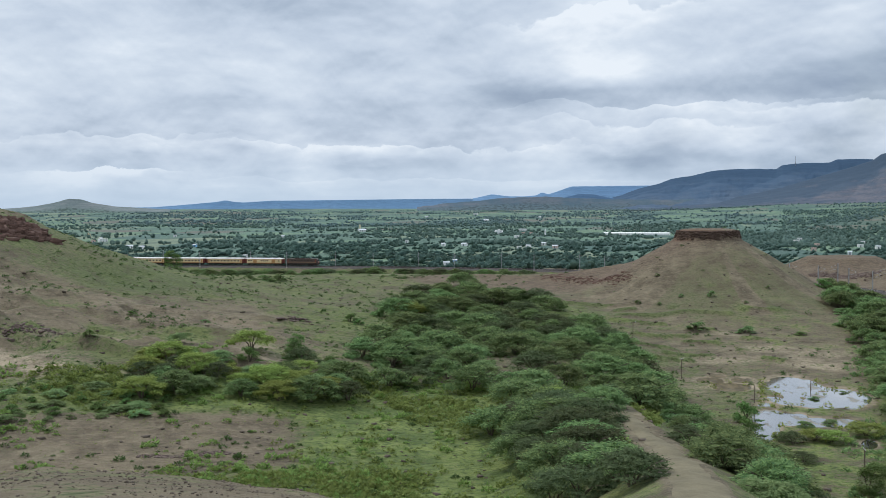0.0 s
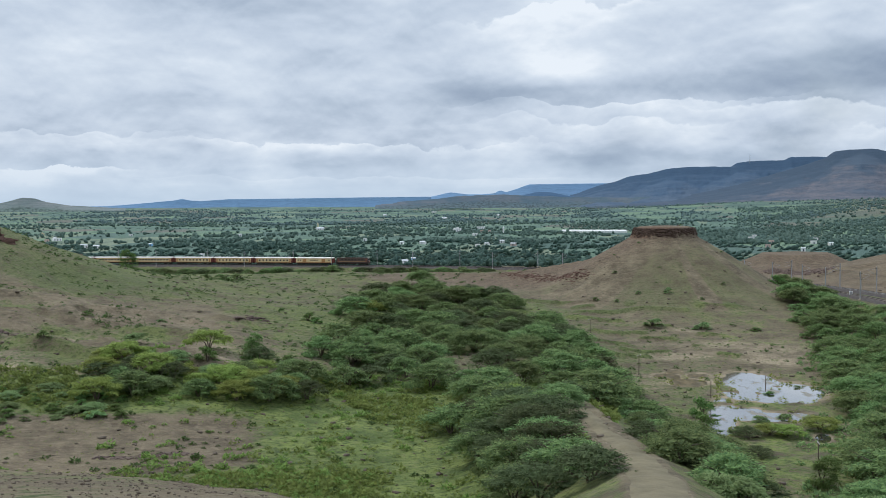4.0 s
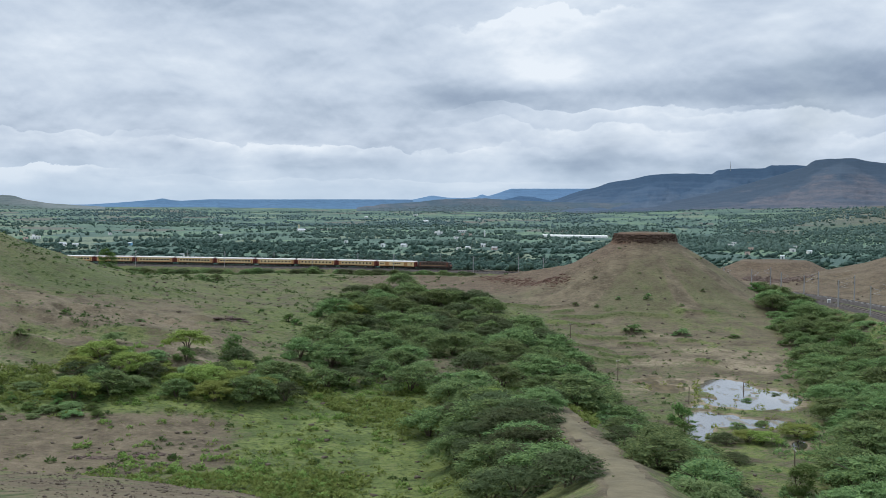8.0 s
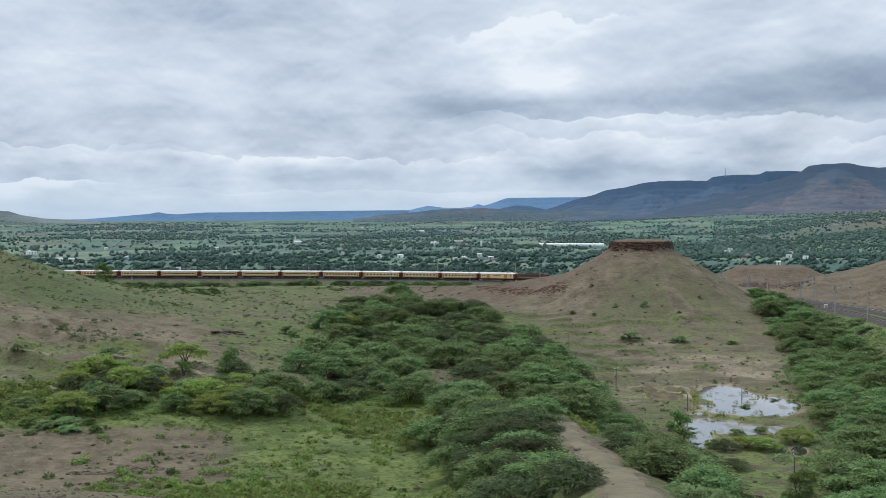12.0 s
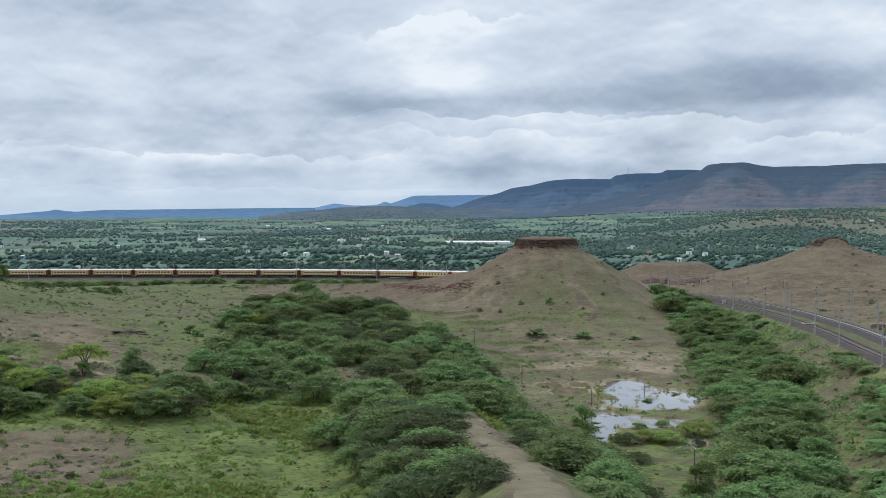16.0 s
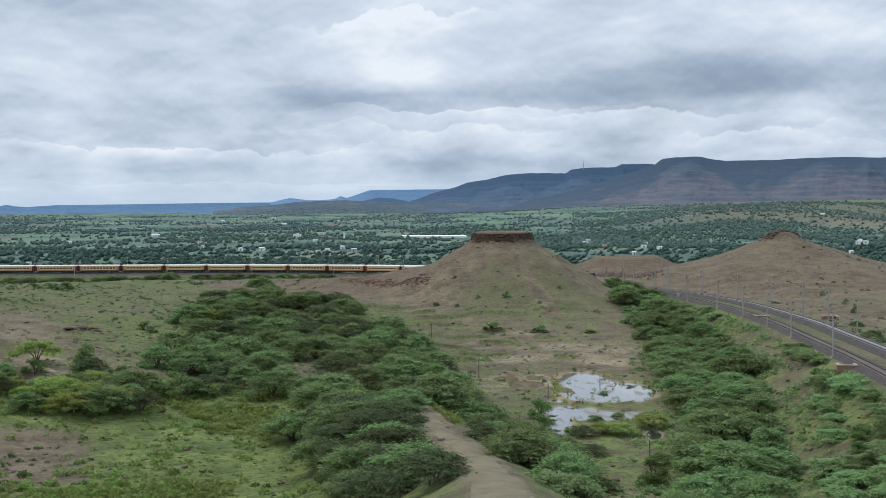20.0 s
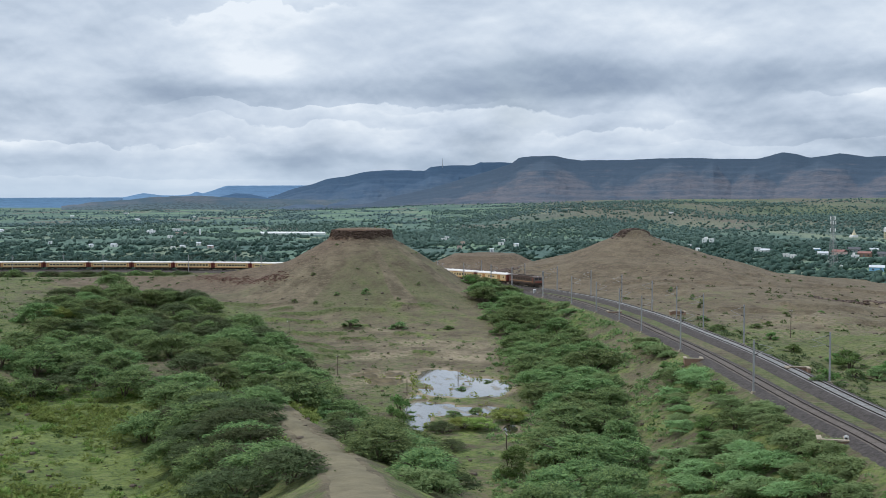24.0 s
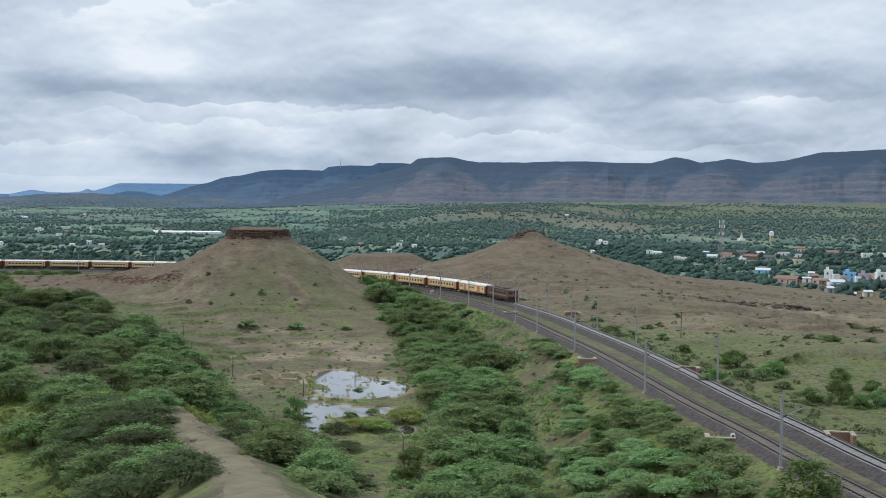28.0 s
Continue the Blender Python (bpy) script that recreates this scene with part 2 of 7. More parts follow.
def ground_build(nt, co):
    n_big = noise_tex(nt, co, 0.02, 6, 0.6)
    n_mid = noise_tex(nt, co, 0.15, 8, 0.68)
    n_fine = noise_tex(nt, co, 1.1, 7, 0.70)
    n_grit = noise_tex(nt, co, 5.5, 5, 0.72)
    # level beds of earth and rock, broken up
    beds = noise_tex(nt, mapping(nt, co, (0.12, 0.12, 1.5), (0.0, 3.0, 0.0)), 1.0, 6, 0.68, 1.2)
    soil = mix_col(nt, ramp(nt, n_mid, [(0.38, 0.0), (0.62, 1.0)]), (0.098, 0.079, 0.049), (0.216, 0.178, 0.113))
    soil = mix_col(nt, ramp(nt, n_fine, [(0.52, 0.0), (0.66, 0.65)]), soil, (0.318, 0.262, 0.180))
    red = mix_col(nt, ramp(nt, n_fine, [(0.36, 0.0), (0.64, 1.0)]), (0.084, 0.056, 0.042), (0.205, 0.140, 0.098))
    red = mix_col(nt, ramp(nt, attr(nt, "red"), [(0.75, 0.0), (1.0, 0.6)]), red, (0.155, 0.085, 0.054))
    soil = mix_col(nt, attr(nt, "red"), soil, red)
    soil = mix_col(nt, math_node(nt, "MULTIPLY", attr(nt, "pale"), ramp(nt, n_mid, [(0.36, 0.25), (0.58, 1.0)])), soil, (0.400, 0.325, 0.225))
    soil = mix_col(nt, ramp(nt, beds, [(0.53, 0.0), (0.66, 0.5)]), soil, (0.075, 0.058, 0.038))
    soil = mix_col(nt, ramp(nt, beds, [(0.32, 0.35), (0.43, 0.0)]), soil, (0.27, 0.235, 0.150))
    grass = mix_col(nt, ramp(nt, n_mid, [(0.40, 0.0), (0.60, 1.0)]), (0.088, 0.126, 0.031), (0.182, 0.225, 0.060))
    grass = mix_col(nt, ramp(nt, n_fine, [(0.50, 0.0), (0.62, 0.85)]), grass, (0.038, 0.068, 0.018))
    dry = mix_col(nt, ramp(nt, n_big, [(0.4, 0.0), (0.6, 1.0)]), (0.138, 0.139, 0.064), (0.092, 0.112, 0.046))
    dry = mix_col(nt, ramp(nt, n_fine, [(0.50, 0.0), (0.64, 0.8)]), dry, (0.056, 0.068, 0.022))
    lush = attr(nt, "lush")
    grass = mix_col(nt, lush, dry, grass)
    calm = math_node(nt, "SUBTRACT", 1.0, math_node(nt, "MULTIPLY", attr(nt, "even"), 0.65))
    k = math_node(nt, "ADD", math_node(nt, "MULTIPLY", math_node(nt, "SUBTRACT", n_fine, 0.5), 1.3), math_node(nt, "MULTIPLY", math_node(nt, "SUBTRACT", n_mid, 0.5), 1.4))
    k = math_node(nt, "ADD", attr(nt, "grass"), math_node(nt, "MULTIPLY", k, calm))
    col = mix_col(nt, ramp(nt, k, [(0.38, 0.0), (0.62, 1.0)]), soil, grass)
    # stones and dark specks, patches of low growth
    n_spot = noise_tex(nt, co, 0.55, 7, 0.72)
    col = mix_col(nt, ramp(nt, n_spot, [(0.555, 0.0), (0.62, 0.40)]), col, (0.050, 0.062, 0.024))
    col = mix_col(nt, ramp(nt, n_spot, [(0.36, 0.35), (0.43, 0.0)]), col, (0.205, 0.182, 0.100))
    col = mix_col(nt, ramp(nt, n_grit, [(0.55, 0.0), (0.64, 0.75)]), col, (0.048, 0.044, 0.024))
    # tilled fields of the plain, crop greens blued to stand for air haze
    vor = nt.nodes.new("ShaderNodeTexVoronoi")
    vor.feature = "F1"
    vor.inputs["Scale"].default_value = 1.0
    warp = mapping(nt, co, (0.0115, 0.0058, 0.0), (0.3, 0.1, 0.0))
    link(nt, warp, vor.inputs["Vector"])
    sepc = nt.nodes.new("ShaderNodeSeparateColor")
    link(nt, vor.outputs["Color"], sepc.inputs[0])
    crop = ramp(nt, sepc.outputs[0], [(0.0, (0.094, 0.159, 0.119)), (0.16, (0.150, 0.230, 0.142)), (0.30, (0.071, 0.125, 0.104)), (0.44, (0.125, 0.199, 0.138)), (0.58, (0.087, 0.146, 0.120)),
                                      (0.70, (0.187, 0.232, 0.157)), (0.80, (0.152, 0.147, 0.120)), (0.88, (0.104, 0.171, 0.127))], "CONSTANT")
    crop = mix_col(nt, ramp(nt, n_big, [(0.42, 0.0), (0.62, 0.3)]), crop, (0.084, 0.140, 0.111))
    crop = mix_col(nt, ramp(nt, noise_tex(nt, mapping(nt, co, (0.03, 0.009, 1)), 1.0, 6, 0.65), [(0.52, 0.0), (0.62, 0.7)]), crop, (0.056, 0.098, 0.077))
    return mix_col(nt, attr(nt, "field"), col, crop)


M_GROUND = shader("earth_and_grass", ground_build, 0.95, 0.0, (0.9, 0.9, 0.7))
M_PATH = plain("trodden_earth", (0.175, 0.150, 0.092), 0.95, 0, 0.3, 0.4, (5, 0.5, 0.05))
M_BALLAST_OLD = plain("brown_ballast", (0.150, 0.124, 0.106), 0.9, 0, 0.4, 1.4, (9, 0.8, 0.12))
M_BALLAST = plain("dark_ballast", (0.074, 0.063, 0.058), 0.9, 0, 0.6, 1.4, (9, 1.0, 0.15))
# rusty ballast, with the rails' shadow darkened into its colour
M_RAIL_SHADE_RUST = plain("rail_shade_rust_ballast", (0.030, 0.023, 0.020), 0.9, 0, 0.5, 1.4, (9, 1.0, 0.15))
M_BALLAST_NEW = plain("grey_ballast", (0.250, 0.245, 0.235), 0.9, 0, 0.45, 1.4, (9, 1.0, 0.15))
M_RAIL = plain("rail_steel", (0.030, 0.022, 0.018), 0.75, 0.1, 0.2, 2.0)
M_SLEEPER = plain("concrete_sleeper", (0.165, 0.140, 0.122), 0.9, 0, 0.25, 2.0, (20, 0.4, 0.02), 0.15)
M_CONC = plain("weathered_concrete", (0.36, 0.30, 0.225), 0.9, 0, 0.22, 0.8, (12, 0.4, 0.02))
M_GALV = plain("galvanised_steel", (0.34, 0.34, 0.34), 0.6, 0.15, 0.15, 1.0)
M_DARKSTEEL = plain("dark_steel", (0.06, 0.055, 0.05), 0.6, 0.5, 0.2, 1.0)
M_WOOD = plain("weathered_wood", (0.13, 0.10, 0.075), 0.9, 0, 0.3, 3.0, (18, 0.4, 0.02))
M_BARK = plain("grey_brown_bark", (0.12, 0.095, 0.07), 0.95, 0, 0.3, 3.0, (14, 0.6, 0.03))
M_LEAF = leaf_mat("thorn_tree_leaf", (0.076, 0.136, 0.060), (0.318, 0.410, 0.160), (0.166, 0.246, 0.100))
M_LEAF_DULL = leaf_mat("dusty_leaf", (0.060, 0.086, 0.041), (0.164, 0.204, 0.094), (0.100, 0.127, 0.060))
M_LEAF_YELLOW = leaf_mat("yellow_green_leaf", (0.165, 0.228, 0.060), (0.385, 0.450, 0.130), (0.262, 0.322, 0.088))
M_LEAF_BRIGHT = leaf_mat("fresh_green_leaf", (0.100, 0.195, 0.060), (0.215, 0.320, 0.105), (0.142, 0.228, 0.076))
# trees of the plain: blue air haze is mixed into these leaf greens
M_FAR_LEAF = leaf_mat("hazed_grove_leaf", (0.056, 0.106, 0.088), (0.128, 0.198, 0.150), (0.080, 0.134, 0.108))
M_MID_LEAF = leaf_mat("hazed_field_leaf", (0.084, 0.140, 0.116), (0.156, 0.226, 0.180), (0.112, 0.172, 0.140))
M_HAZE_LEAF = leaf_mat("hazed_distant_leaf", (0.100, 0.158, 0.155), (0.160, 0.225, 0.205), (0.122, 0.182, 0.172))
M_HERB = leaf_mat("low_herb_leaf", (0.140, 0.212, 0.058), (0.275, 0.345, 0.098), (0.190, 0.236, 0.074))
M_FEATHER = leaf_mat("feathery_thorn_leaf", (0.160, 0.258, 0.110), (0.330, 0.440, 0.190), (0.215, 0.305, 0.135))
M_SCRUB = leaf_mat("scrub_leaf", (0.060, 0.095, 0.034), (0.120, 0.165, 0.056), (0.080, 0.112, 0.042))

# ---- plan: the railway line and the lie of the land ----
def ease(a, b, v):
    u = np.clip((v - a) / (b - a), 0, 1)
    return u * u * (3 - 2 * u)


def lattice(ix, iy, seed):
    h = (ix.astype(np.int64) * 374761393 + iy.astype(np.int64) * 668265263 + seed * 1442695041) & 0xFFFFFFFF
    h = ((h ^ (h >> 13)) * 1274126177) & 0xFFFFFFFF
    return ((h ^ (h >> 16)) & 0xFFFF) / 65535.0


def vnoise(x, y, seed=0):
    ix, iy = np.floor(x), np.floor(y)
    fx, fy = x - ix, y - iy
    fx, fy = fx * fx * (3 - 2 * fx), fy * fy * (3 - 2 * fy)
    a, b = lattice(ix, iy, seed), lattice(ix + 1, iy, seed)
    c, d = lattice(ix, iy + 1, seed), lattice(ix + 1, iy + 1, seed)
    return (a * (1 - fx) + b * fx) * (1 - fy) + (c * (1 - fx) + d * fx) * fy


def fbm(x, y, seed=0, octaves=4):
    s, amp, tot = 0.0, 1.0, 0.0
    for o in range(octaves):
        s = s + amp * (vnoise(x * 2 ** o + 17.3 * o, y * 2 ** o + 9.1 * o, seed + o) - 0.5)
        tot += amp
        amp *= 0.5
    return s / tot


def curve_through(pts, step=1.0):
    """Even steps along a smooth line through the points."""
    p = np.array(pts, float)
    q = np.vstack([2 * p[0] - p[1], p, 2 * p[-1] - p[-2]])
    out = []
    for i in range(1, len(q) - 2):
        n = 40
        u = np.linspace(0, 1, n, endpoint=False)[:, None]
        a, b, c, d = q[i - 1], q[i], q[i + 1], q[i + 2]
        out.append(0.5 * (2 * b + (c - a) * u + (2 * a - 5 * b + 4 * c - d) * u ** 2 + (3 * b - a - 3 * c + d) * u ** 3))
    out = np.vstack(out + [p[-1:]])
    for _ in range(30):
        out[1:-1] = 0.25 * out[:-2] + 0.5 * out[1:-1] + 0.25 * out[2:]
    s = np.concatenate([[0], np.cumsum(np.linalg.norm(np.diff(out, axis=0), axis=1))])
    ss = np.arange(0, s[-1], step)
    return np.stack([np.interp(ss, s, out[:, k]) for k in range(out.shape[1])], -1)


# rail level of the inner (up) line, on which the train comes; x, y, z
UP = curve_through([(62, -140, 11.2), (70, -40, 11.2), (78.2, 40, 11.2), (88.3, 95, 11.2), (94.0, 118, 11.2), (99.4, 141, 11.2), (112.0, 188.5, 11.2), (120.7, 230.5, 11.2),
                    (126.0, 257, 11.2), (129.4, 284, 11.2), (131.5, 310, 11.2), (130.5, 340, 11.1), (125.5, 370, 11.0), (118.5, 398, 10.7),
                    (106, 438, 10.0), (86, 480, 9.2), (54, 525, 8.2), (14, 558, 7.4), (-40, 580, 7.1), (-110, 591, 7.2), (-205, 599, 7.4),
                    (-330, 600, 7.4), (-480, 592, 7.2), (-700, 570, 7.0)])
UP_T = np.gradient(UP, axis=0)
UP_T /= np.linalg.norm(UP_T, axis=1)[:, None]
UP_N = np.stack([-UP_T[:, 1], UP_T[:, 0], np.zeros(len(UP))], -1)
UP_N /= np.linalg.norm(UP_N, axis=1)[:, None]
UP_S = np.arange(len(UP)) * 1.0
# the outer (down) line lies to the left, farther off where the lines curve
GAP = np.interp(UP_S, [0, 240, 330, 450, 520, 640, 760], [8.2, 8.2, 9.6, 10.0, 8.5, 5.6, 5.2])
DOWN = UP + UP_N * GAP[:, None]
DOWN[:, 2] -= 0.15
MID = 0.5 * (UP + DOWN)
MESA = (71.2, 389.0)
KNOLL = (194.0, 428.0)
HILL = (-205.0, 318.0)


def track_dist(x, y):
    """Distance from the middle of the two lines, its sign (positive to the left of the way out), rail level there, and half the gap."""
    shp, x, y = np.shape(x), np.ravel(x), np.ravel(y)
    d, sg = np.full(x.shape, 1e4), np.ones(x.shape)
    z, g = np.full(x.shape, 11.0), np.full(x.shape, 4.0)
    near = np.where((np.abs(y - 250) < 520) & (np.abs(x) < 800))[0]
    P = MID[::2, :2]
    for k in range(0, len(near), 20000):
        i = near[k:k + 20000]
        dx, dy = x[i, None] - P[None, :, 0], y[i, None] - P[None, :, 1]
        j = np.argmin(dx * dx + dy * dy, axis=1)
        r = np.arange(len(i))
        n = UP_N[::2][j]
        side = dx[r, j] * n[:, 0] + dy[r, j] * n[:, 1]
        d[i], sg[i] = np.hypot(dx[r, j], dy[r, j]), np.sign(side)
        z[i], g[i] = MID[::2][j, 2], GAP[::2][j] / 2
    return d.reshape(shp), sg.reshape(shp), z.reshape(shp), g.reshape(shp)


def steps(v, xs, ys):
    """Smoothly stepped profile."""
    out = np.full(np.shape(v), float(ys[0]))
    for a, b, ya, yb in zip(xs[:-1], xs[1:], ys[:-1], ys[1:]):
        out = out + (yb - ya) * np.clip((v - a) / (b - a), 0, 1)
    return out


def smax(a, b, k=2.0):
    h = np.clip(0.5 + 0.5 * (a - b) / k, 0, 1)
    return b * (1 - h) + a * h + k * h * (1 - h)


def seg_dist(x, y, a, b):
    ax, ay, bx, by = *a, *b
    L2 = (bx - ax) ** 2 + (by - ay) ** 2
    u = np.clip(((x - ax) * (bx - ax) + (y - ay) * (by - ay)) / L2, 0, 1)
    return np.hypot(x - ax - u * (bx - ax), y - ay - u * (by - ay)), u


SPUR = [(12.6, 62.0), (15.3, 84.6), (16.9, 98.6), (18.0, 115.6), (17.8, 132.8), (17.1, 149.0), (15.9, 171.3), (15.0, 190.0)]     # the bare track on its ridge
SPUR_Z = [20.6, 17.3, 15.3, 13.1, 11.5, 10.6, 9.4, 7.5]


def spur(x, y):
    """Distance to the ridge's crest line and its height."""
    best, h = np.full(np.shape(x), 1e4), np.zeros(np.shape(x))
    for a, b, za, zb in zip(SPUR[:-1], SPUR[1:], SPUR_Z[:-1], SPUR_Z[1:]):
        d, u = seg_dist(x, y, a, b)
        h = np.where(d < best, za + (zb - za) * u, h)
        best = np.minimum(best, d)
    return best, h


# pools of the pond: bearing and distance of the middle, half-spans
POOLS = [(14.5, 246, 1.6, 19), (16.2, 238, 2.0, 14), (13.25, 209, 0.80, 19), (14.3, 213, 1.1, 7.5), (15.7, 211, 1.2, 4.5), (17.0, 211, 0.9, 5.5), (18.15, 194.5, 0.42, 4.0)]
MUD_POOLS = [(10.5, 255, 0.75, 4.5), (11.6, 247, 1.0, 6), (12.1, 257, 0.6, 4), (10.9, 262, 0.5, 3)]


def pond_level(x, y):
    """Below nought inside the pond: two shallow pans with a grassy bar between them, and a muddy pool beside."""
    D, az = np.hypot(x, y), np.degrees(np.arctan2(x, y))
    e = np.full(np.shape(D), 4.0)
    for a, d, wa, wd in POOLS + MUD_POOLS:
        e = np.minimum(e, ((az - a) / wa) ** 2 + ((D - d) / wd) ** 2)
    isle = ease(0.17, 0.26, fbm(x * 0.25 + 3, y * 0.12, 6, 3))
    bar = ease(2.4, 0.8, np.abs(D - 222.0 - 1.5 * (az - 15))) * ease(13.9, 14.3, az) * ease(17.4, 16.9, az)
    return e - 1 + 0.6 * fbm(x * 0.25, y * 0.14, 5, 4) + 0.8 * isle + 1.2 * bar


def bunds(D, az):
    """Low contour banks across the flat below the mesa, nought to one."""
    out = np.zeros(np.shape(D))
    for d0, a0, a1, seed in ((276, 4, 11, 9), (284, 5, 15, 1), (292, 3, 13, 2), (301, 6, 16, 3), (309, 2, 14, 4), (318, 3, 12, 5), (327, 1, 15, 6), (336, 2, 13, 7), (344, 1, 15, 10), (352, 0, 10, 8)):
        line = D - d0 - 6 * fbm(az * 0.35, az * 0, 900 + seed, 3)
        here = ease(a0, a0 + 1.5, az) * ease(a1, a1 - 1.5, az) * ease(-0.12, 0.02, fbm(az * 0.8, az * 0, 920 + seed, 2))
        out = np.maximum(out, np.exp(-(line / np.where(line < 0, 0.9, 2.6)) ** 2) * here)
    return out


def ground(x, y):
    x, y = np.asarray(x, float), np.asarray(y, float)
    D, az = np.hypot(x, y), np.degrees(np.arctan2(x, y))
    td, side, tz, gap = track_dist(x, y)
    # valley: floor, head, saddle, then down past the line to the plain
    left = steps(D, [120, 200, 300, 380, 430, 470, 540, 640, 900, 1500, 4900], [3.0, 3.5, 6.0, 9.5, 12.0, 10.5, 4.5, 2.5, -10, -10, 23.5])
    mid = steps(D, [120, 190, 265, 330, 420, 500, 640, 900, 1500, 4900], [0.8, 0.1, 0.1, 2.5, 8.0, 8.0, 2.0, -10, -10, 23.5])
    east = steps(D, [80, 160, 260, 340, 400, 470, 620, 900, 1500, 4900], [7.5, 8.0, 8.6, 9.4, 10.0, 4.0, -8, -10, -10, 26])
    east = east - 4.6 * ease(31, 40, az) * ease(240, 340, D) * ease(520, 430, D)
    z = left + (mid - left) * ease(2, 11, az)
    z = np.where(side < 0, z + (east - z) * ease(4, 12, td) * ease(16, 24, az), z)
    lump = fbm(x * 0.012, y * 0.012, 3, 5)
    z = z + 3.2 * lump * ease(120, 260, D) * ease(-8, 6, 6 - az) * ease(900, 600, D)
    z = z + 1.3 * fbm(x * 0.05, y * 0.05, 7, 4) * ease(60, 120, D) * ease(1000, 700, D) * (1 - 0.8 * ease(6, 12, az) * ease(23, 17, az) * ease(300, 265, D))
    # the camera's own hill and its stony shoulder
    z = smax(z, 37.6 - 0.43 * D + 2.0 * fbm(x * 0.04, y * 0.04, 11, 3) * ease(5, 40, D), 4.0)
    sd, su = seg_dist(x, y, (0, 0), (-40.0, 93.0))
    z = smax(z, 37.8 - 0.205 * 101 * su - 0.030 * sd ** 1.6 - 30 * ease(0.90, 1.0, su) * ease(0, 26, sd) + 0.7 * fbm(x * 0.12, y * 0.12, 21, 4), 2.0)
    # ridge with the bare track
    pd, ph = spur(x, y)
    z = smax(z, ph - 0.42 * np.maximum(pd - 2.6, 0) - 0.004 * pd ** 2 - 60 * ease(0, 70, y - 184), 1.5)
    # hills: table-topped mesa with its long toe, pointed knoll, low mound, the near hill
    wob = 1 + 0.10 * fbm(x * 0.03, y * 0.03, 31, 3)
    gul = fbm(np.degrees(np.arctan2(x - MESA[0], y - MESA[1])) * 0.09, D * 0.004, 41, 3)
    r = np.hypot(x - MESA[0], (y - MESA[1]) * 0.9)
    r = r * (1 + (wob - 1) * ease(8, 40, r)) + 0.7 * fbm(x * 0.22, y * 0.22, 45, 2)
    m = steps(r, [0, 8.3, 10.3, 11.3, 20.5, 36, 48, 66, 100, 150], [31.5, 31.2, 30.6, 27.6, 22.2, 12.8, 8.0, 4.4, 1.0, -12]) + 2.0 * gul * ease(12, 25, r) * ease(80, 50, r)
    z = smax(z, m, 2.0)
    td1, tu1 = seg_dist(x, y, (70, 392), (-12, 425))
    z = smax(z, 21.5 - 8.5 * ease(0.0, 0.8, tu1) - 0.30 * td1 * (1 + 0.3 * fbm(x * 0.06, y * 0.06, 51, 3)), 1.5)
    r = np.hypot(x - KNOLL[0], y - KNOLL[1]) * (1 + 0.22 * fbm(x * 0.025, y * 0.025, 33, 3))
    k = steps(r, [0, 5, 8, 31, 62, 90, 130, 170], [29.6, 28.6, 26.2, 18.0, 10.2, 7.0, 4.0, -12]) + 1.2 * fbm(x * 0.05, y * 0.05, 35, 4) * ease(5, 20, r)
    z = smax(z, k, 1.5)
    r = np.hypot((x - 151) * 0.95, (y - 500) * 0.8) * (1 + 0.3 * fbm(x * 0.04, y * 0.04, 37, 3))
    z = smax(z, steps(r, [0, 14, 21, 34, 60], [17.0, 16.2, 12.5, 8.5, -4]), 1.5)
    r = np.hypot(x - HILL[0], y - HILL[1]) * (1 + 0.16 * fbm(x * 0.02, y * 0.02, 39, 3))
    h = steps(r, [0, 40, 58, 64, 82, 102, 140, 200, 260], [46, 41, 37.0, 33.5, 26, 19, 11.5, 5, -8]) + 1.4 * fbm(x * 0.06, y * 0.06, 43, 4)
    z = smax(z, h, 3.0)
    # worn banks of bare earth at the foot of the near hill
    bank = ease(-6, -14, az) * ease(190, 225, D) * ease(320, 270, D)
    z = z + bank * (9.0 * np.abs(fbm(x * 0.035, y * 0.05, 61, 4)) - 1.1 + 1.6 * ease(-0.03, 0.03, fbm(x * 0.03, y * 0.07, 66, 4)) + 0.9 * ease(0.05, 0.09, fbm(x * 0.05, y * 0.10, 68, 4)))
    # uneven ground beyond the line
    z = np.where(side < 0, z + 2.6 * fbm(x * 0.028, y * 0.028, 99, 4) * ease(18, 40, td) * ease(200, 260, D) * ease(600, 480, D), z)
    z = np.where(side < 0, z + 1.3 * (ease(-0.025, 0.025, fbm(x * 0.016, y * 0.03, 101, 4)) + ease(0.06, 0.09, fbm(x * 0.02, y * 0.035, 103, 4))) * ease(22, 40, td) * ease(190, 240, D) * ease(480, 420, D), z)
    # small steps and hummocks
    rm, rk = np.hypot(x - MESA[0], y - MESA[1]), np.hypot(x - KNOLL[0], y - KNOLL[1])
    rough = ease(30, 60, D) * ease(900, 600, D) * (1 - 0.8 * ease(70, 45, rm)) * (1 - 0.5 * ease(90, 60, rk))
    z = z + 0.9 * bunds(D, az)
    z = z + rough * (0.55 * fbm(x * 0.16, y * 0.16, 95, 3) + 0.45 * np.abs(fbm(x * 0.07, y * 0.07, 97, 3)))
    # pond
    p = pond_level(x, y)
    z = np.where(p < 1.2, z + (np.clip(0.45 * p, -0.35, 0.22) - z) * ease(1.2, 0.3, p), z)
    # railway bed
    top = tz - 0.75
    lim = gap + 3.2
    bed = np.where(td < lim, top, np.where(side > 0, top - 0.50 * (td - lim), top - 0.55 * (td - lim)))
    z = np.where(td < 900, np.where(td < lim + 0.3, bed, smax(z, bed, 1.2)), z)
    cut = top + 0.9 * np.maximum(td - lim - 1.5, 0)          # cutting, where the land stands higher than the line
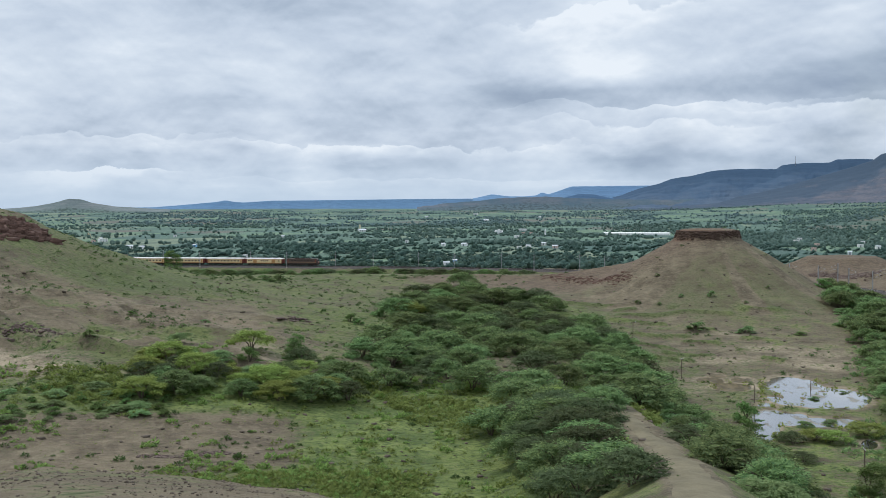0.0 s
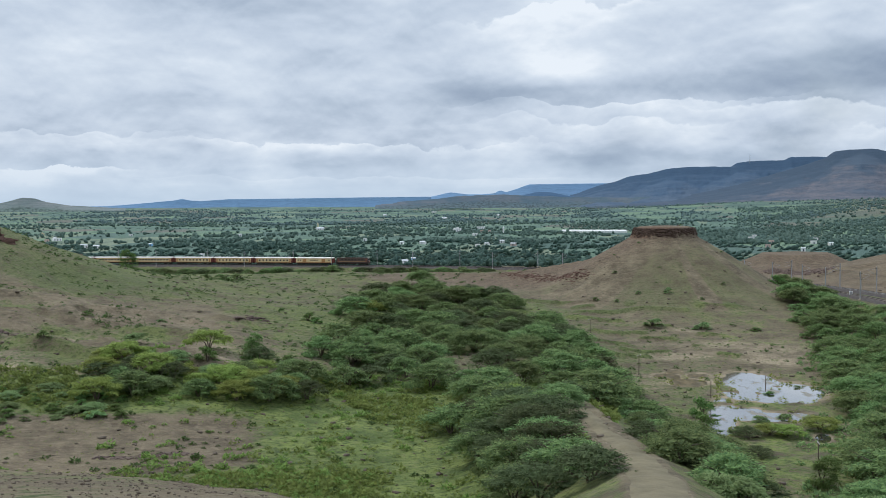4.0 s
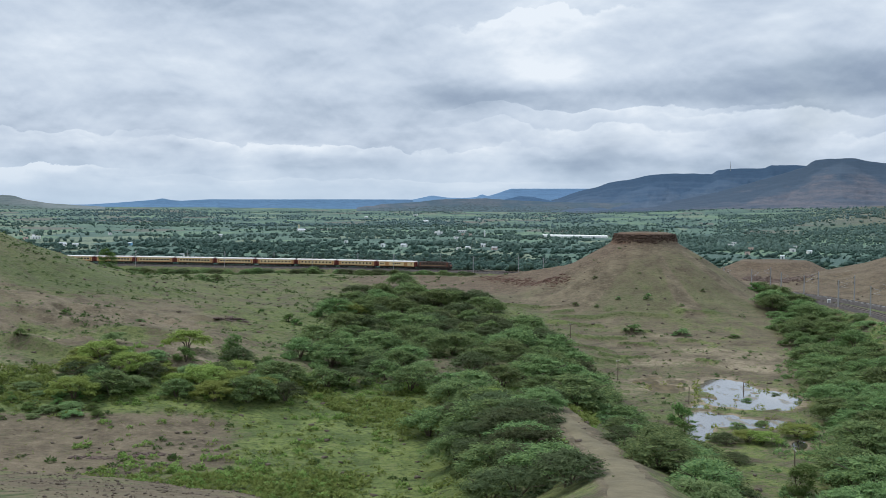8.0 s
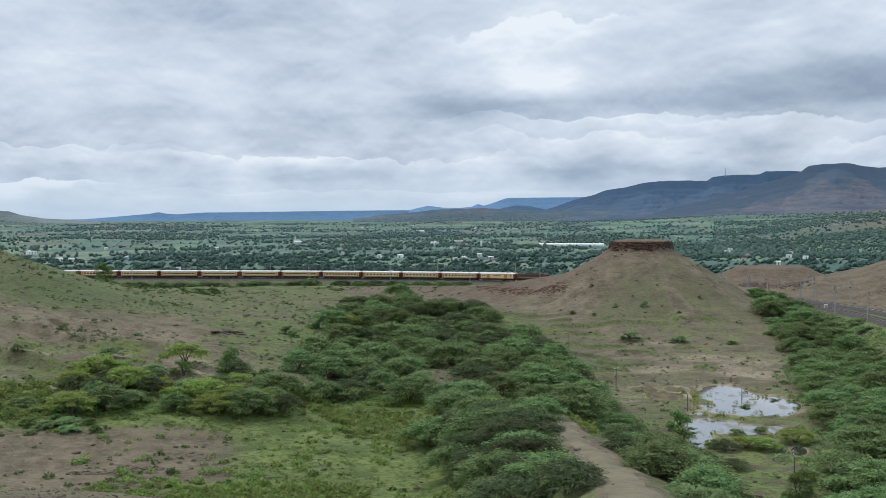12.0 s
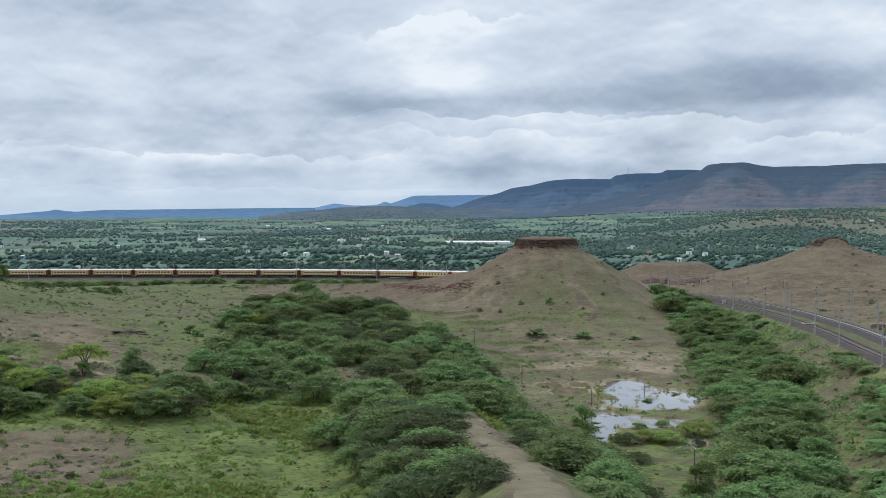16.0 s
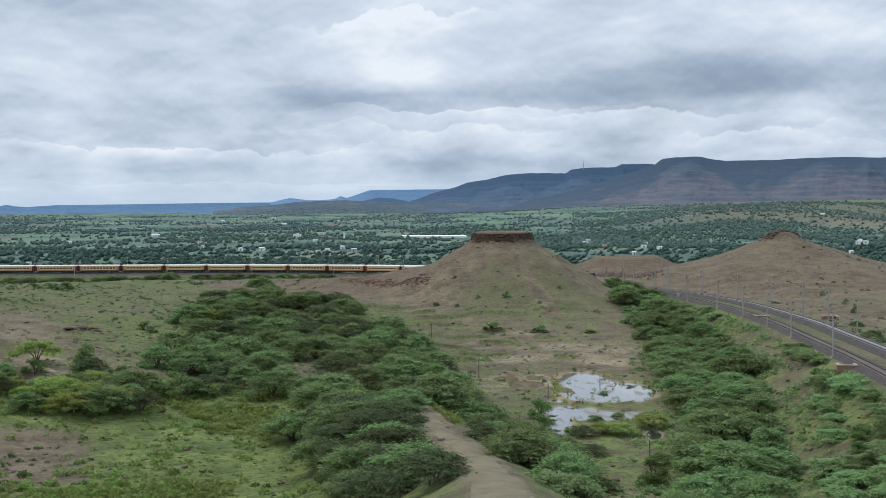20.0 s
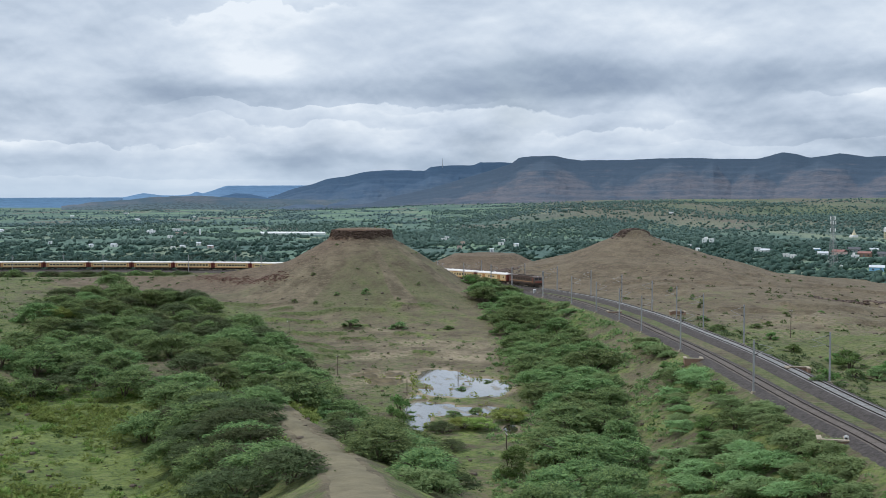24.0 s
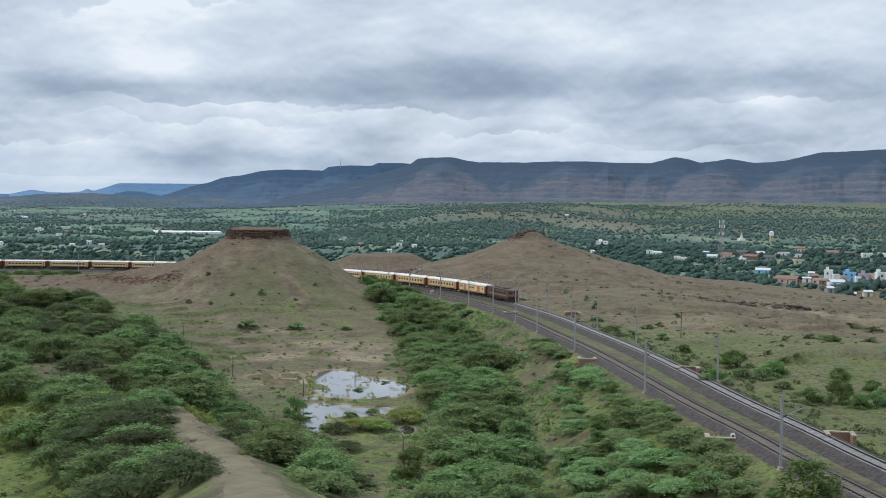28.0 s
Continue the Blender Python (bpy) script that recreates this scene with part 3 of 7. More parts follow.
    z = np.where(td < 900, np.minimum(z, cut), z)
    # foothills before the scarp
    up = ease(14, 24, az) * ease(1250, 2700, D)
    z = z + up * (36 + 36 * fbm(x * 0.0016, y * 0.0016, 71, 4))
    z = z + ease(3, 16, az) * ease(1700, 3600, D) * (1 - up) * (20 + 14 * fbm(x * 0.002, y * 0.002, 75, 3))
    z = z + ease(800, 1500, D) * 5 * fbm(x * 0.003, y * 0.003, 73, 4)
    return z


def cover(x, y, z):
    """How grassy, lush, red and tilled the land is, nought to one."""
    D, az = np.hypot(x, y), np.degrees(np.arctan2(x, y))
    td, side, tz, gap = track_dist(x, y)
    n = fbm(x * 0.03, y * 0.03, 81, 4)
    grass = 0.55 + 0.5 * n
    lush = 0.45 + 0.6 * fbm(x * 0.02, y * 0.02, 83, 3)
    red = np.zeros_like(D)
    # green valley floor near by
    vf = np.maximum(ease(-30, -16, az) * ease(188, 194, D) * ease(218, 208, D), ease(-14, -9, az) * ease(118, 130, D) * ease(232, 205, D)) * ease(6, 2, az)
    grass, lush = grass + 0.35 * vf, lush + 0.6 * vf
    # bare earth on the banks left of it, stony shoulder, ridge
    bank = ease(-7, -15, az) * ease(204, 216, D) * ease(330, 262, D)
    grass = grass - 0.40 * bank * ease(-0.16, 0.10, fbm(x * 0.04, y * 0.08, 64, 4)) - 0.10 * bank
    red = red + 0.22 * bank
    br = ease(-9, -14, az) * ease(152, 160, D) * ease(192, 184, D)
    grass, red, lush = grass - 0.62 * br, red + 0.25 * br, lush - 0.3 * br
    sd, su = seg_dist(x, y, (0, 0), (-40.0, 93.0))
    near = (sd < 30) & (D < 112)
    grass, red, lush = np.where(near, grass - 0.26, grass), np.where(near, red + 0.22, red), np.where(near, lush - 0.2, lush)
    pd, ph = spur(x, y)
    grass = np.where((pd < 14) & (D < 205), grass - 0.75 * ease(3.4, 1.4, pd), grass)
    # hills
    rm = np.hypot(x - MESA[0], y - MESA[1])
    dm = ease(78, 50, rm)
    ang = np.degrees(np.arctan2(x - MESA[0], y - MESA[1]))
    gul = fbm(ang * 0.085, rm * 0.01, 141, 3)
    grass = grass * (1 - dm) + dm * (0.50 - 0.95 * ease(0.0, 0.15, gul) * ease(64, 44, rm) * ease(13, 22, rm) + 0.25 * n)
    lush = lush - 0.6 * dm
    red = red + 0.14 * dm + 0.5 * ease(13, 11.5, rm) * ease(8.5, 10, rm)
    td1, tu1 = seg_dist(x, y, (60, 398), (-12, 425))
    toe = ease(34, 16, td1)
    grass, red = grass - 0.45 * toe, red + 0.55 * toe
    rk = np.hypot(x - KNOLL[0], y - KNOLL[1])
    grass, red = grass - 0.42 * ease(130, 70, rk), red + 0.16 * ease(120, 70, rk)
    rd = np.hypot(x - 151, y - 500)
    grass, red = grass - 0.35 * ease(50, 35, rd), red + 0.25 * ease(50, 35, rd)
    rh = np.hypot(x - HILL[0], y - HILL[1])
    red = red + 0.8 * ease(70, 58, rh) * ease(50, 58, rh)
    lush = lush - 0.18 * ease(180, 90, rh)
    grass = grass + 0.08 * ease(200, 120, rh) * ease(58, 66, rh)
    # flats before the mesa and pond margins
    flat = ease(4, 9, az) * ease(20, 16, az) * ease(230, 270, D) * ease(350, 310, D)
    grass, lush, red = grass - 0.16 * flat, lush - 0.25 * flat, red + 0.06 * flat
    bd = bunds(D, az)
    grass, lush = grass + 0.4 * bd, lush + 0.25 * bd
    p = pond_level(x, y)
    grass = np.where(p < 0.5, grass - 0.45 * ease(0.5, 0.05, p), grass)
    # railway side
    grass = np.where(td < gap + 2.8, 0.54 + 0.5 * n, grass)
    lush = np.where(td < gap + 2.8, 0.2 + 0.5 * n, lush)
    east = (side < 0) & (td > gap + 3)
    grass = np.where(east, grass + 0.06 - 0.36 * ease(230, 330, D), grass)
    red = np.where(east, red + 0.26 * ease(230, 330, D), red)
    west = (side > 0) & (td > gap + 4) & (td < 60) & (D < 420)
    lush = np.where(west, lush + 0.35, lush)
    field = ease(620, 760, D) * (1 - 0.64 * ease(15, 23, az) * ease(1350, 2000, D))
    foot = ease(15, 22, az) * ease(1300, 1700, D)
    lush = np.where(D > 1200, 0.75 - 0.50 * foot + 0.5 * foot * fbm(x * 0.005, y * 0.005, 89, 3), lush)
    grass = np.where(D > 1200, 0.74 - 0.12 * foot + 0.9 * fbm(x * 0.004, y * 0.004, 85, 4), grass)
    hot = foot * ease(0.0, 0.13, fbm(x * 0.0035, y * 0.0022, 87, 4))
    red = np.where(D > 1200, 0.18 * foot + 0.6 * hot, red)
    grass = np.where(D > 1200, grass - 0.45 * hot, grass)
    margin = ease(8.2, 9.6, az) * ease(14.0, 12.6, az) * ease(226, 238, D) * ease(305, 280, D)
    pale = bank * (1 - 0.75 * ease(238, 252, D)) * ease(310, 280, D) * ease(-0.16, 0.06, fbm(x * 0.05, y * 0.09, 63, 4)) + 0.75 * margin * ease(-0.08, 0.10, fbm(x * 0.06, y * 0.12, 69, 3)) + ease(0.55, 0.1, np.abs(p)) * 0.6 + flat * ease(0.05, 0.2, fbm(x * 0.05, y * 0.05, 65, 3)) * 0.7
    pale = np.where(east & (D < 420), pale + 0.55 * ease(0.0, 0.2, fbm(x * 0.03, y * 0.03, 67, 4)), pale)
    even = np.maximum(ease(78, 50, rm), 0.7 * ease(110, 60, rk)) + 0.5 * ease(190, 110, rh)
    return [np.clip(v, 0, 1) for v in (grass, lush, red, field, pale, even)]


def mesh_from(name, verts, faces):
    """Mesh data from numpy arrays: verts n x 3, faces m x 3 or m x 4."""
    me = bpy.data.meshes.new(name)
    verts, faces = np.asarray(verts, np.float32), np.asarray(faces, np.int32)
    k = faces.shape[1]
    me.vertices.add(len(verts))
    me.vertices.foreach_set("co", verts.ravel())
    me.loops.add(faces.size)
    me.loops.foreach_set("vertex_index", faces.ravel())
    me.polygons.add(len(faces))
    me.polygons.foreach_set("loop_start", np.arange(0, faces.size, k, dtype=np.int32))
    me.polygons.foreach_set("loop_total", np.full(len(faces), k, np.int32))
    me.update(calc_edges=True)
    return me


def grid_faces(nr, nc, wrap=False):
    r, c = np.meshgrid(np.arange(nr - 1), np.arange(nc if wrap else nc - 1), indexing="ij")
    c2 = (c + 1) % nc
    return np.stack([r * nc + c, r * nc + c2, (r + 1) * nc + c2, (r + 1) * nc + c], -1).reshape(-1, 4)


def smooth_shade(me):
    me.polygons.foreach_set("use_smooth", np.ones(len(me.polygons), bool))


def make_ground():
    az = np.concatenate([np.arange(-31, 47, 0.14), np.arange(47, 329, 4.0)])
    D = np.concatenate([np.linspace(0.0, 40, 26), np.arange(40.8, 100, 0.8), np.arange(100, 620, 1.3), 620 * 1.0135 ** np.arange(0, 156)])
    D = np.concatenate([D[D < 4900], [4930.0]])
    A, R = np.meshgrid(np.radians(az), D)
    x, y = R * np.sin(A), R * np.cos(A)
    z = ground(x, y)
    v = np.stack([x, y, z], -1).reshape(-1, 3)
    f = grid_faces(len(D), len(az), True)[:, ::-1]
    me = mesh_from("ground", v, f)
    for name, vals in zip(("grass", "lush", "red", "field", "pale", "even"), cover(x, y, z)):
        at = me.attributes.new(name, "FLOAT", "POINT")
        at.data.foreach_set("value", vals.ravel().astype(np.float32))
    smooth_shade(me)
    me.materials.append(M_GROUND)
    return tagged(new("ground", me), "wide valley of grass, bare brown earth and tilled plain", "ground", kind="structure")


make_ground()

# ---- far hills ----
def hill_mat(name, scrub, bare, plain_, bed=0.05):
    """Scrub and painted-in shade in the gullies, bare ground in level beds on the spurs, fields towards the foot."""
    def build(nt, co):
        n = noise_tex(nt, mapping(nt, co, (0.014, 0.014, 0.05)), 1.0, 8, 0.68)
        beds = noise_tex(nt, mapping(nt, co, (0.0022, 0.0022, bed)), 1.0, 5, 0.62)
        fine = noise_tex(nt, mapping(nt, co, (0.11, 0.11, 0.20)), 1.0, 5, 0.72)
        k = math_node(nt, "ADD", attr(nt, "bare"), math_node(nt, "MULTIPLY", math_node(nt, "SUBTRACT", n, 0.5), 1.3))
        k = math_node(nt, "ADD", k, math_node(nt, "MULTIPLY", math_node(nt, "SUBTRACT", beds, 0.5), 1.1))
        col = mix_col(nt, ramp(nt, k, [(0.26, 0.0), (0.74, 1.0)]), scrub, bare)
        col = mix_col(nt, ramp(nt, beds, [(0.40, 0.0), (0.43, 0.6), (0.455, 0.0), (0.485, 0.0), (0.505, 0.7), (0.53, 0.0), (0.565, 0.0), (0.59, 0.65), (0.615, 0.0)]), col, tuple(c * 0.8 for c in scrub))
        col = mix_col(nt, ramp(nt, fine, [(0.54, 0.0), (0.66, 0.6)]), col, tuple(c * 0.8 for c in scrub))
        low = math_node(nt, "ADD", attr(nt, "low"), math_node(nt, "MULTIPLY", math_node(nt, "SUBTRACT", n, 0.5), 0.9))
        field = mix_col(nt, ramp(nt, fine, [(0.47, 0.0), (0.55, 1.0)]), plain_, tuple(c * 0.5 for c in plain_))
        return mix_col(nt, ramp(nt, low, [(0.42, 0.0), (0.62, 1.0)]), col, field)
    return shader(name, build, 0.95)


def set_attr(me, name, vals):
    me.attributes.new(name, "FLOAT", "POINT").data.foreach_set("value", np.clip(vals, 0, 1).ravel().astype(np.float32))


# spurs of the scarp: bearing, half-width at the foot, how far they stand out, how high they reach
SPURS = [(14.2, 1.4, 110, 0.6), (16.8, 1.3, 150, 0.75), (19.8, 2.7, 330, 0.95), (23.4, 0.9, 120, 0.75), (26.3, 2.4, 260, 0.95), (28.3, 1.0, 170, 0.95), (30.3, 1.1, 200, 0.90), (33.4, 1.9, 270, 0.95),
         (37.8, 2.5, 300, 0.92), (41.2, 1.7, 230, 0.9), (44.3, 2.0, 250, 0.9), (47.8, 2.2, 240, 0.9)]


def scarp(name, label, crest, dist, depth, base_el, mat, rough, seed, spurs, foot=1.3):
    """A flat-topped scarp: rim cliff, beds that step back, and pointed spurs between wooded gullies."""
    az = np.arange(crest[0][0], crest[-1][0], 0.04)
    top = np.interp(az, [c[0] for c in crest], [c[1] for c in crest])
    top = np.convolve(np.pad(top, 3, mode="edge"), np.ones(7) / 7, "valid") + rough * fbm(az * 2.2, az * 0, seed, 5)
    rows = 84
    vs, bare, low = [], [], []
    r = np.radians(az)
    for i in range(rows):
        k = i / (rows - 1)
        q = k + 0.010 * fbm(az * 1.4, az * 0 + k * 3, seed + 7, 3)
        beds = q + 0.045 * np.sin(q * 2 * math.pi * 9 + 3 * fbm(az * 0.5, az * 0, seed + 15, 3)) / 9 * (1.3 + 3 * fbm(az * 0.9, az * 0 + k * 4, seed + 16, 3))
        lvl = np.where(q > 0.90, np.clip(0.84 + (q - 0.90) * 1.6, 0, 1), np.clip(beds, 0, 1) ** foot * 0.84 / 0.90 ** foot)
        if i == rows - 1:
            lvl = np.ones_like(az)
        jut, bar = np.zeros_like(az), np.zeros_like(az)
        for c, w, out, reach in spurs:
            g = 1 - np.abs(az - c + 0.35 * fbm(az * 1.3 + c, az * 0 + k * 2.5, seed + 5, 3)) / (1.55 * w * np.clip((reach - k) / (reach - 0.40), 0.0, 2) ** 0.8 + 0.10)
            g = np.clip(g, 0, 1)
            g = (0.55 * g + 0.45 * ease(0, 1, g)) * ease(reach + 0.02, reach - 0.15, k)
            jut = np.maximum(jut, g * out * 1.15 * (1 - 0.55 * k))
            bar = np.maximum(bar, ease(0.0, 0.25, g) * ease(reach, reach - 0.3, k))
        D = dist + depth * k ** 0.85 - jut + 26 * fbm(az * 4 + k, az * 0 + k * 7, seed + 9, 3) * math.sin(math.pi * min(1, k * 1.02))
        el = base_el + (top - base_el) * lvl
        vs.append(np.stack([D * np.sin(r), D * np.cos(r), 40 + D * np.tan(np.radians(el))], -1))
        # spurs paler, gullies darker: scrub and gully shade share this one tone
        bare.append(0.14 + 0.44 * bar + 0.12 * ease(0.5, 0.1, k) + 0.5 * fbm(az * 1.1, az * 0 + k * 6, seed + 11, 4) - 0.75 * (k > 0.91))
        low.append(1 - k / (0.13 + 0.10 * fbm(az * 0.7, az * 0, seed + 13, 3)) * 0.55 + 0 * az)
    rim = vs[-1].copy()
    rim[:, :2] *= 1 + 150 / dist
    rim[:, 2] -= 6
    vs.append(rim)
    vs.insert(0, vs[0] - np.array([0, 0, 60.0]))
    for lst in (bare, low):
        lst.append(lst[-1])
        lst.insert(0, lst[0])
    me = mesh_from(name, np.concatenate(vs), grid_faces(len(vs), len(az)))
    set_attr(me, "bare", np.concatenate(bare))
    set_attr(me, "low", np.concatenate(low))
    smooth_shade(me)
    me.materials.append(mat)
    return tagged(new(name, me), label, "hills", kind="structure")


def far_range(name, label, crest, dist, depth, base_el, mat, rough, seed, ribs, foot=1.25, nose=0.0, green=False):
    """A range of hills: crest gives bearing and height above the eye's level, both in degrees."""
    a0, a1 = crest[0][0], crest[-1][0]
    az = np.arange(a0, a1, 0.05)
    top = np.interp(az, [c[0] for c in crest], [c[1] for c in crest])
    ker = np.ones(5) / 5
    top = np.convolve(np.pad(top, 2, mode="edge"), ker, "valid")
    top = top + rough * fbm(az * 2.2, az * 0, seed, 5)
    u = np.linspace(0, 1, 44)
    verts = []
    for k in u:
        # foot slopes, then steeper beds, then the cliff under the rim
        back = k ** 0.8
        lvl = (k ** foot + (0.016 * math.sin(k * 24) * k * (1 - k) * 4 if nose else 0))
        el = base_el + (top - base_el) * (lvl if k < 1 else 1.0)
        ph = az * ribs + 1.1 * fbm(az * 0.35, az * 0, seed + 3, 2) + 0.10 * fbm(az * 2.0, az * 0 + k * 4, seed + 4, 3)
        off = 2 * np.abs(ph - np.floor(ph) - 0.5)
        tri = np.clip(1 - off / (0.22 + 0.95 * (1 - k)), 0, 1)
        ph2 = 2.3 * ph + 0.37
        tri = tri + 0.22 * np.clip(1 - 2 * np.abs(ph2 - np.floor(ph2) - 0.5) / (0.2 + 0.9 * (1 - k)), 0, 1)
        D = dist + depth * back - nose * tri * (0.30 + 0.70 * (1 - k)) * min(1, 6 * (1 - k)) + (14 * fbm(az * 5 + 2 * k, az * 0 + k * 9, seed + 9, 3) * math.sin(math.pi * k) if nose else 0)
        r = np.radians(az)
        verts.append(np.stack([D * np.sin(r), D * np.cos(r), 40 + D * np.tan(np.radians(el))], -1))
    rim = verts[-1].copy()
    rim[:, :2] *= 1 + 150 / dist
    rim[:, 2] -= 6
    verts.append(rim)
    verts.insert(0, verts[0] - np.array([0, 0, 60.0]))
    v = np.concatenate(verts)
    me = mesh_from(name, v, grid_faces(len(verts), len(az)))
    ks = np.concatenate([[0], u, [1]])
    set_attr(me, "bare", 0.5 + 0.6 * fbm(np.tile(az * 1.2, len(ks)), np.repeat(ks * 5, len(az)), seed + 17, 4))
    set_attr(me, "low", np.repeat(1 - ks / 0.62 * 0.5, len(az)) if green else np.zeros(len(v)))
    smooth_shade(me)
    me.materials.append(mat)
    return tagged(new(name, me), label, "hills", kind="structure")


# far-hill colours all carry the blue of the air haze before them
M_SCARP = hill_mat("hazed_scarp_scrub", (0.050, 0.080, 0.118), (0.130, 0.127, 0.146), (0.100, 0.134, 0.122), 0.085)
M_SCARP_FAR = hill_mat("hazed_distant_scarp", (0.052, 0.096, 0.156), (0.086, 0.124, 0.174), (0.090, 0.130, 0.130), 0.06)
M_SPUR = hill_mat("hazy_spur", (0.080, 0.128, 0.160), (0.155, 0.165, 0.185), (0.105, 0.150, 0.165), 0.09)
M_BLUE = hill_mat("haze_blue_hill", (0.195, 0.330, 0.500), (0.215, 0.350, 0.520), (0.190, 0.310, 0.430), 0.03)
M_BLUE_NEAR = hill_mat("haze_blue_knoll", (0.100, 0.185, 0.300), (0.125, 0.210, 0.320), (0.08, 0.14, 0.2), 0.05)
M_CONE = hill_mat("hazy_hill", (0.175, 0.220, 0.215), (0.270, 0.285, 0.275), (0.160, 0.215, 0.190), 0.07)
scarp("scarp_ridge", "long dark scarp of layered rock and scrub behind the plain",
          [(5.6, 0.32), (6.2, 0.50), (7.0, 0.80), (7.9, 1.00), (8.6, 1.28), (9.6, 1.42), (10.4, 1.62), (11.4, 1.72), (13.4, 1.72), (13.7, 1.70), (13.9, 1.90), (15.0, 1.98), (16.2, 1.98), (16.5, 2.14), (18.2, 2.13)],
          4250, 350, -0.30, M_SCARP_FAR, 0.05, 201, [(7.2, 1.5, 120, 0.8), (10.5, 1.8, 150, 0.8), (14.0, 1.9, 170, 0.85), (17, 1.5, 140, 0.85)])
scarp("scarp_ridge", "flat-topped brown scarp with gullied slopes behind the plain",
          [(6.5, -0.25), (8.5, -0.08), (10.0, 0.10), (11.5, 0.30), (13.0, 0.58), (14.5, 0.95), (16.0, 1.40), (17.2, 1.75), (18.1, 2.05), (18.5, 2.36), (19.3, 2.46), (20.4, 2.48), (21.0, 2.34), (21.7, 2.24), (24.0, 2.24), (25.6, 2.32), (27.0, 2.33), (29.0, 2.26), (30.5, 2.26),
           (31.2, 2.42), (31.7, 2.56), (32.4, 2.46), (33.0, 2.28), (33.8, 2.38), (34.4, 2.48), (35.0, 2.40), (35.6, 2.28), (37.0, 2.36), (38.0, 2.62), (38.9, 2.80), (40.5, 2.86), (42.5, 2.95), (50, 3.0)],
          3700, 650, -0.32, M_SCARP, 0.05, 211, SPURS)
far_range("table_hill", "distant haze-blue table mountain with a level rim", [(-1.6, 0.30), (-0.6, 0.52), (0.2, 0.42), (1.0, 0.40), (1.7, 0.46), (2.0, 0.62), (2.3, 0.50), (2.9, 0.70), (3.5, 0.91), (8.0, 0.94), (10.0, 0.94)],
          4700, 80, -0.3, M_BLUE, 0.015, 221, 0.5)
far_range("low_ridge", "low haze-blue ridge on the horizon", [(-24.0, -0.12), (-18, -0.10), (-16.6, 0.0), (-14.7, 0.17), (-14.3, 0.25), (-13.9, 0.17), (-13.4, 0.13), (-12, 0.22), (-9, 0.24), (-5.5, 0.28), (-2.4, 0.30), (2.0, 0.28), (6.0, 0.26)],
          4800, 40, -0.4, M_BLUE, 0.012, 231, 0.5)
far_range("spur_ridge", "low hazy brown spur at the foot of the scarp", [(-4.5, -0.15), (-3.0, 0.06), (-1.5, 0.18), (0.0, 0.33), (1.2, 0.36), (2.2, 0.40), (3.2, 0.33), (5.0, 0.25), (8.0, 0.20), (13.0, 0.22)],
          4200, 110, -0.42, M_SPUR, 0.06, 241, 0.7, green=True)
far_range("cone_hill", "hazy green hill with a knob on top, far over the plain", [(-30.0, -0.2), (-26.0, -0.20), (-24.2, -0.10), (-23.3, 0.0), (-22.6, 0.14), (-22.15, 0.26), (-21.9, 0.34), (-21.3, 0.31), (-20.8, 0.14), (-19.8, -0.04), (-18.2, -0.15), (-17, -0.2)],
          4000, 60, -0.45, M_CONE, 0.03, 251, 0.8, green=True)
far_range("blue_knoll", "small haze-blue knoll before the table mountain", [(2.6, 0.1), (3.3, 0.38), (3.9, 0.52), (4.6, 0.50), (5.3, 0.36), (6.4, 0.1)],
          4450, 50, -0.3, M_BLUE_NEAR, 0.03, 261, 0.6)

# ---- helpers for things and parts ----
def thing(name, label, category, group="", at=None):
    ob = new(name)
    if at is not None:
        ob.matrix_basis = at
    return tagged(ob, label, category, group)


def part_mesh(name, me, parent, label="", m=None):
    ob = new(name, me)
    ob.parent = parent
    if m is not None:
        ob.matrix_basis = m
    return tagged(ob, label)


def part(name, bm, material, parent, label="", m=None, smooth=False):
    """Links a bmesh as one mesh object under a thing or a part."""
    me = bpy.data.meshes.new(name)
    bm.to_mesh(me)
    bm.free()
    me.materials.append(material)
    if smooth:
        smooth_shade(me)
    return part_mesh(name, me, parent, label, m)


def box(bm, x0, x1, y0, y1, z0, z1, bevel=0.0):
    r = bmesh.ops.create_cube(bm, size=1, matrix=Matrix.Translation(((x0 + x1) / 2, (y0 + y1) / 2, (z0 + z1) / 2)) @ Matrix.Diagonal((x1 - x0, y1 - y0, z1 - z0, 1)))
    if bevel:
        es = {e for v in r["verts"] for e in v.link_edges}
        bmesh.ops.bevel(bm, geom=list(es), offset=bevel, segments=1, affect="EDGES")
    return bm


def boxes(*specs):
    bm = bmesh.new()
    for s in specs:
        box(bm, *s)
    return bm


def rod(bm, a, b, r0, r1=None, seg=6):
    """A tapered bar from a to b."""
    a, b = Vector(a), Vector(b)
    d = b - a
    m = Matrix.Translation((a + b) / 2) @ d.to_track_quat("Z", "Y").to_matrix().to_4x4()
    bmesh.ops.create_cone(bm, cap_ends=True, segments=seg, radius1=r0, radius2=r0 if r1 is None else r1, depth=d.length, matrix=m)
    return bm


def rods(*specs, seg=6):
    bm = bmesh.new()
    for s in specs:
        rod(bm, *s, seg=seg)
    return bm


def height(x, y):
    return float(ground(np.array([x]), np.array([y]))[0])


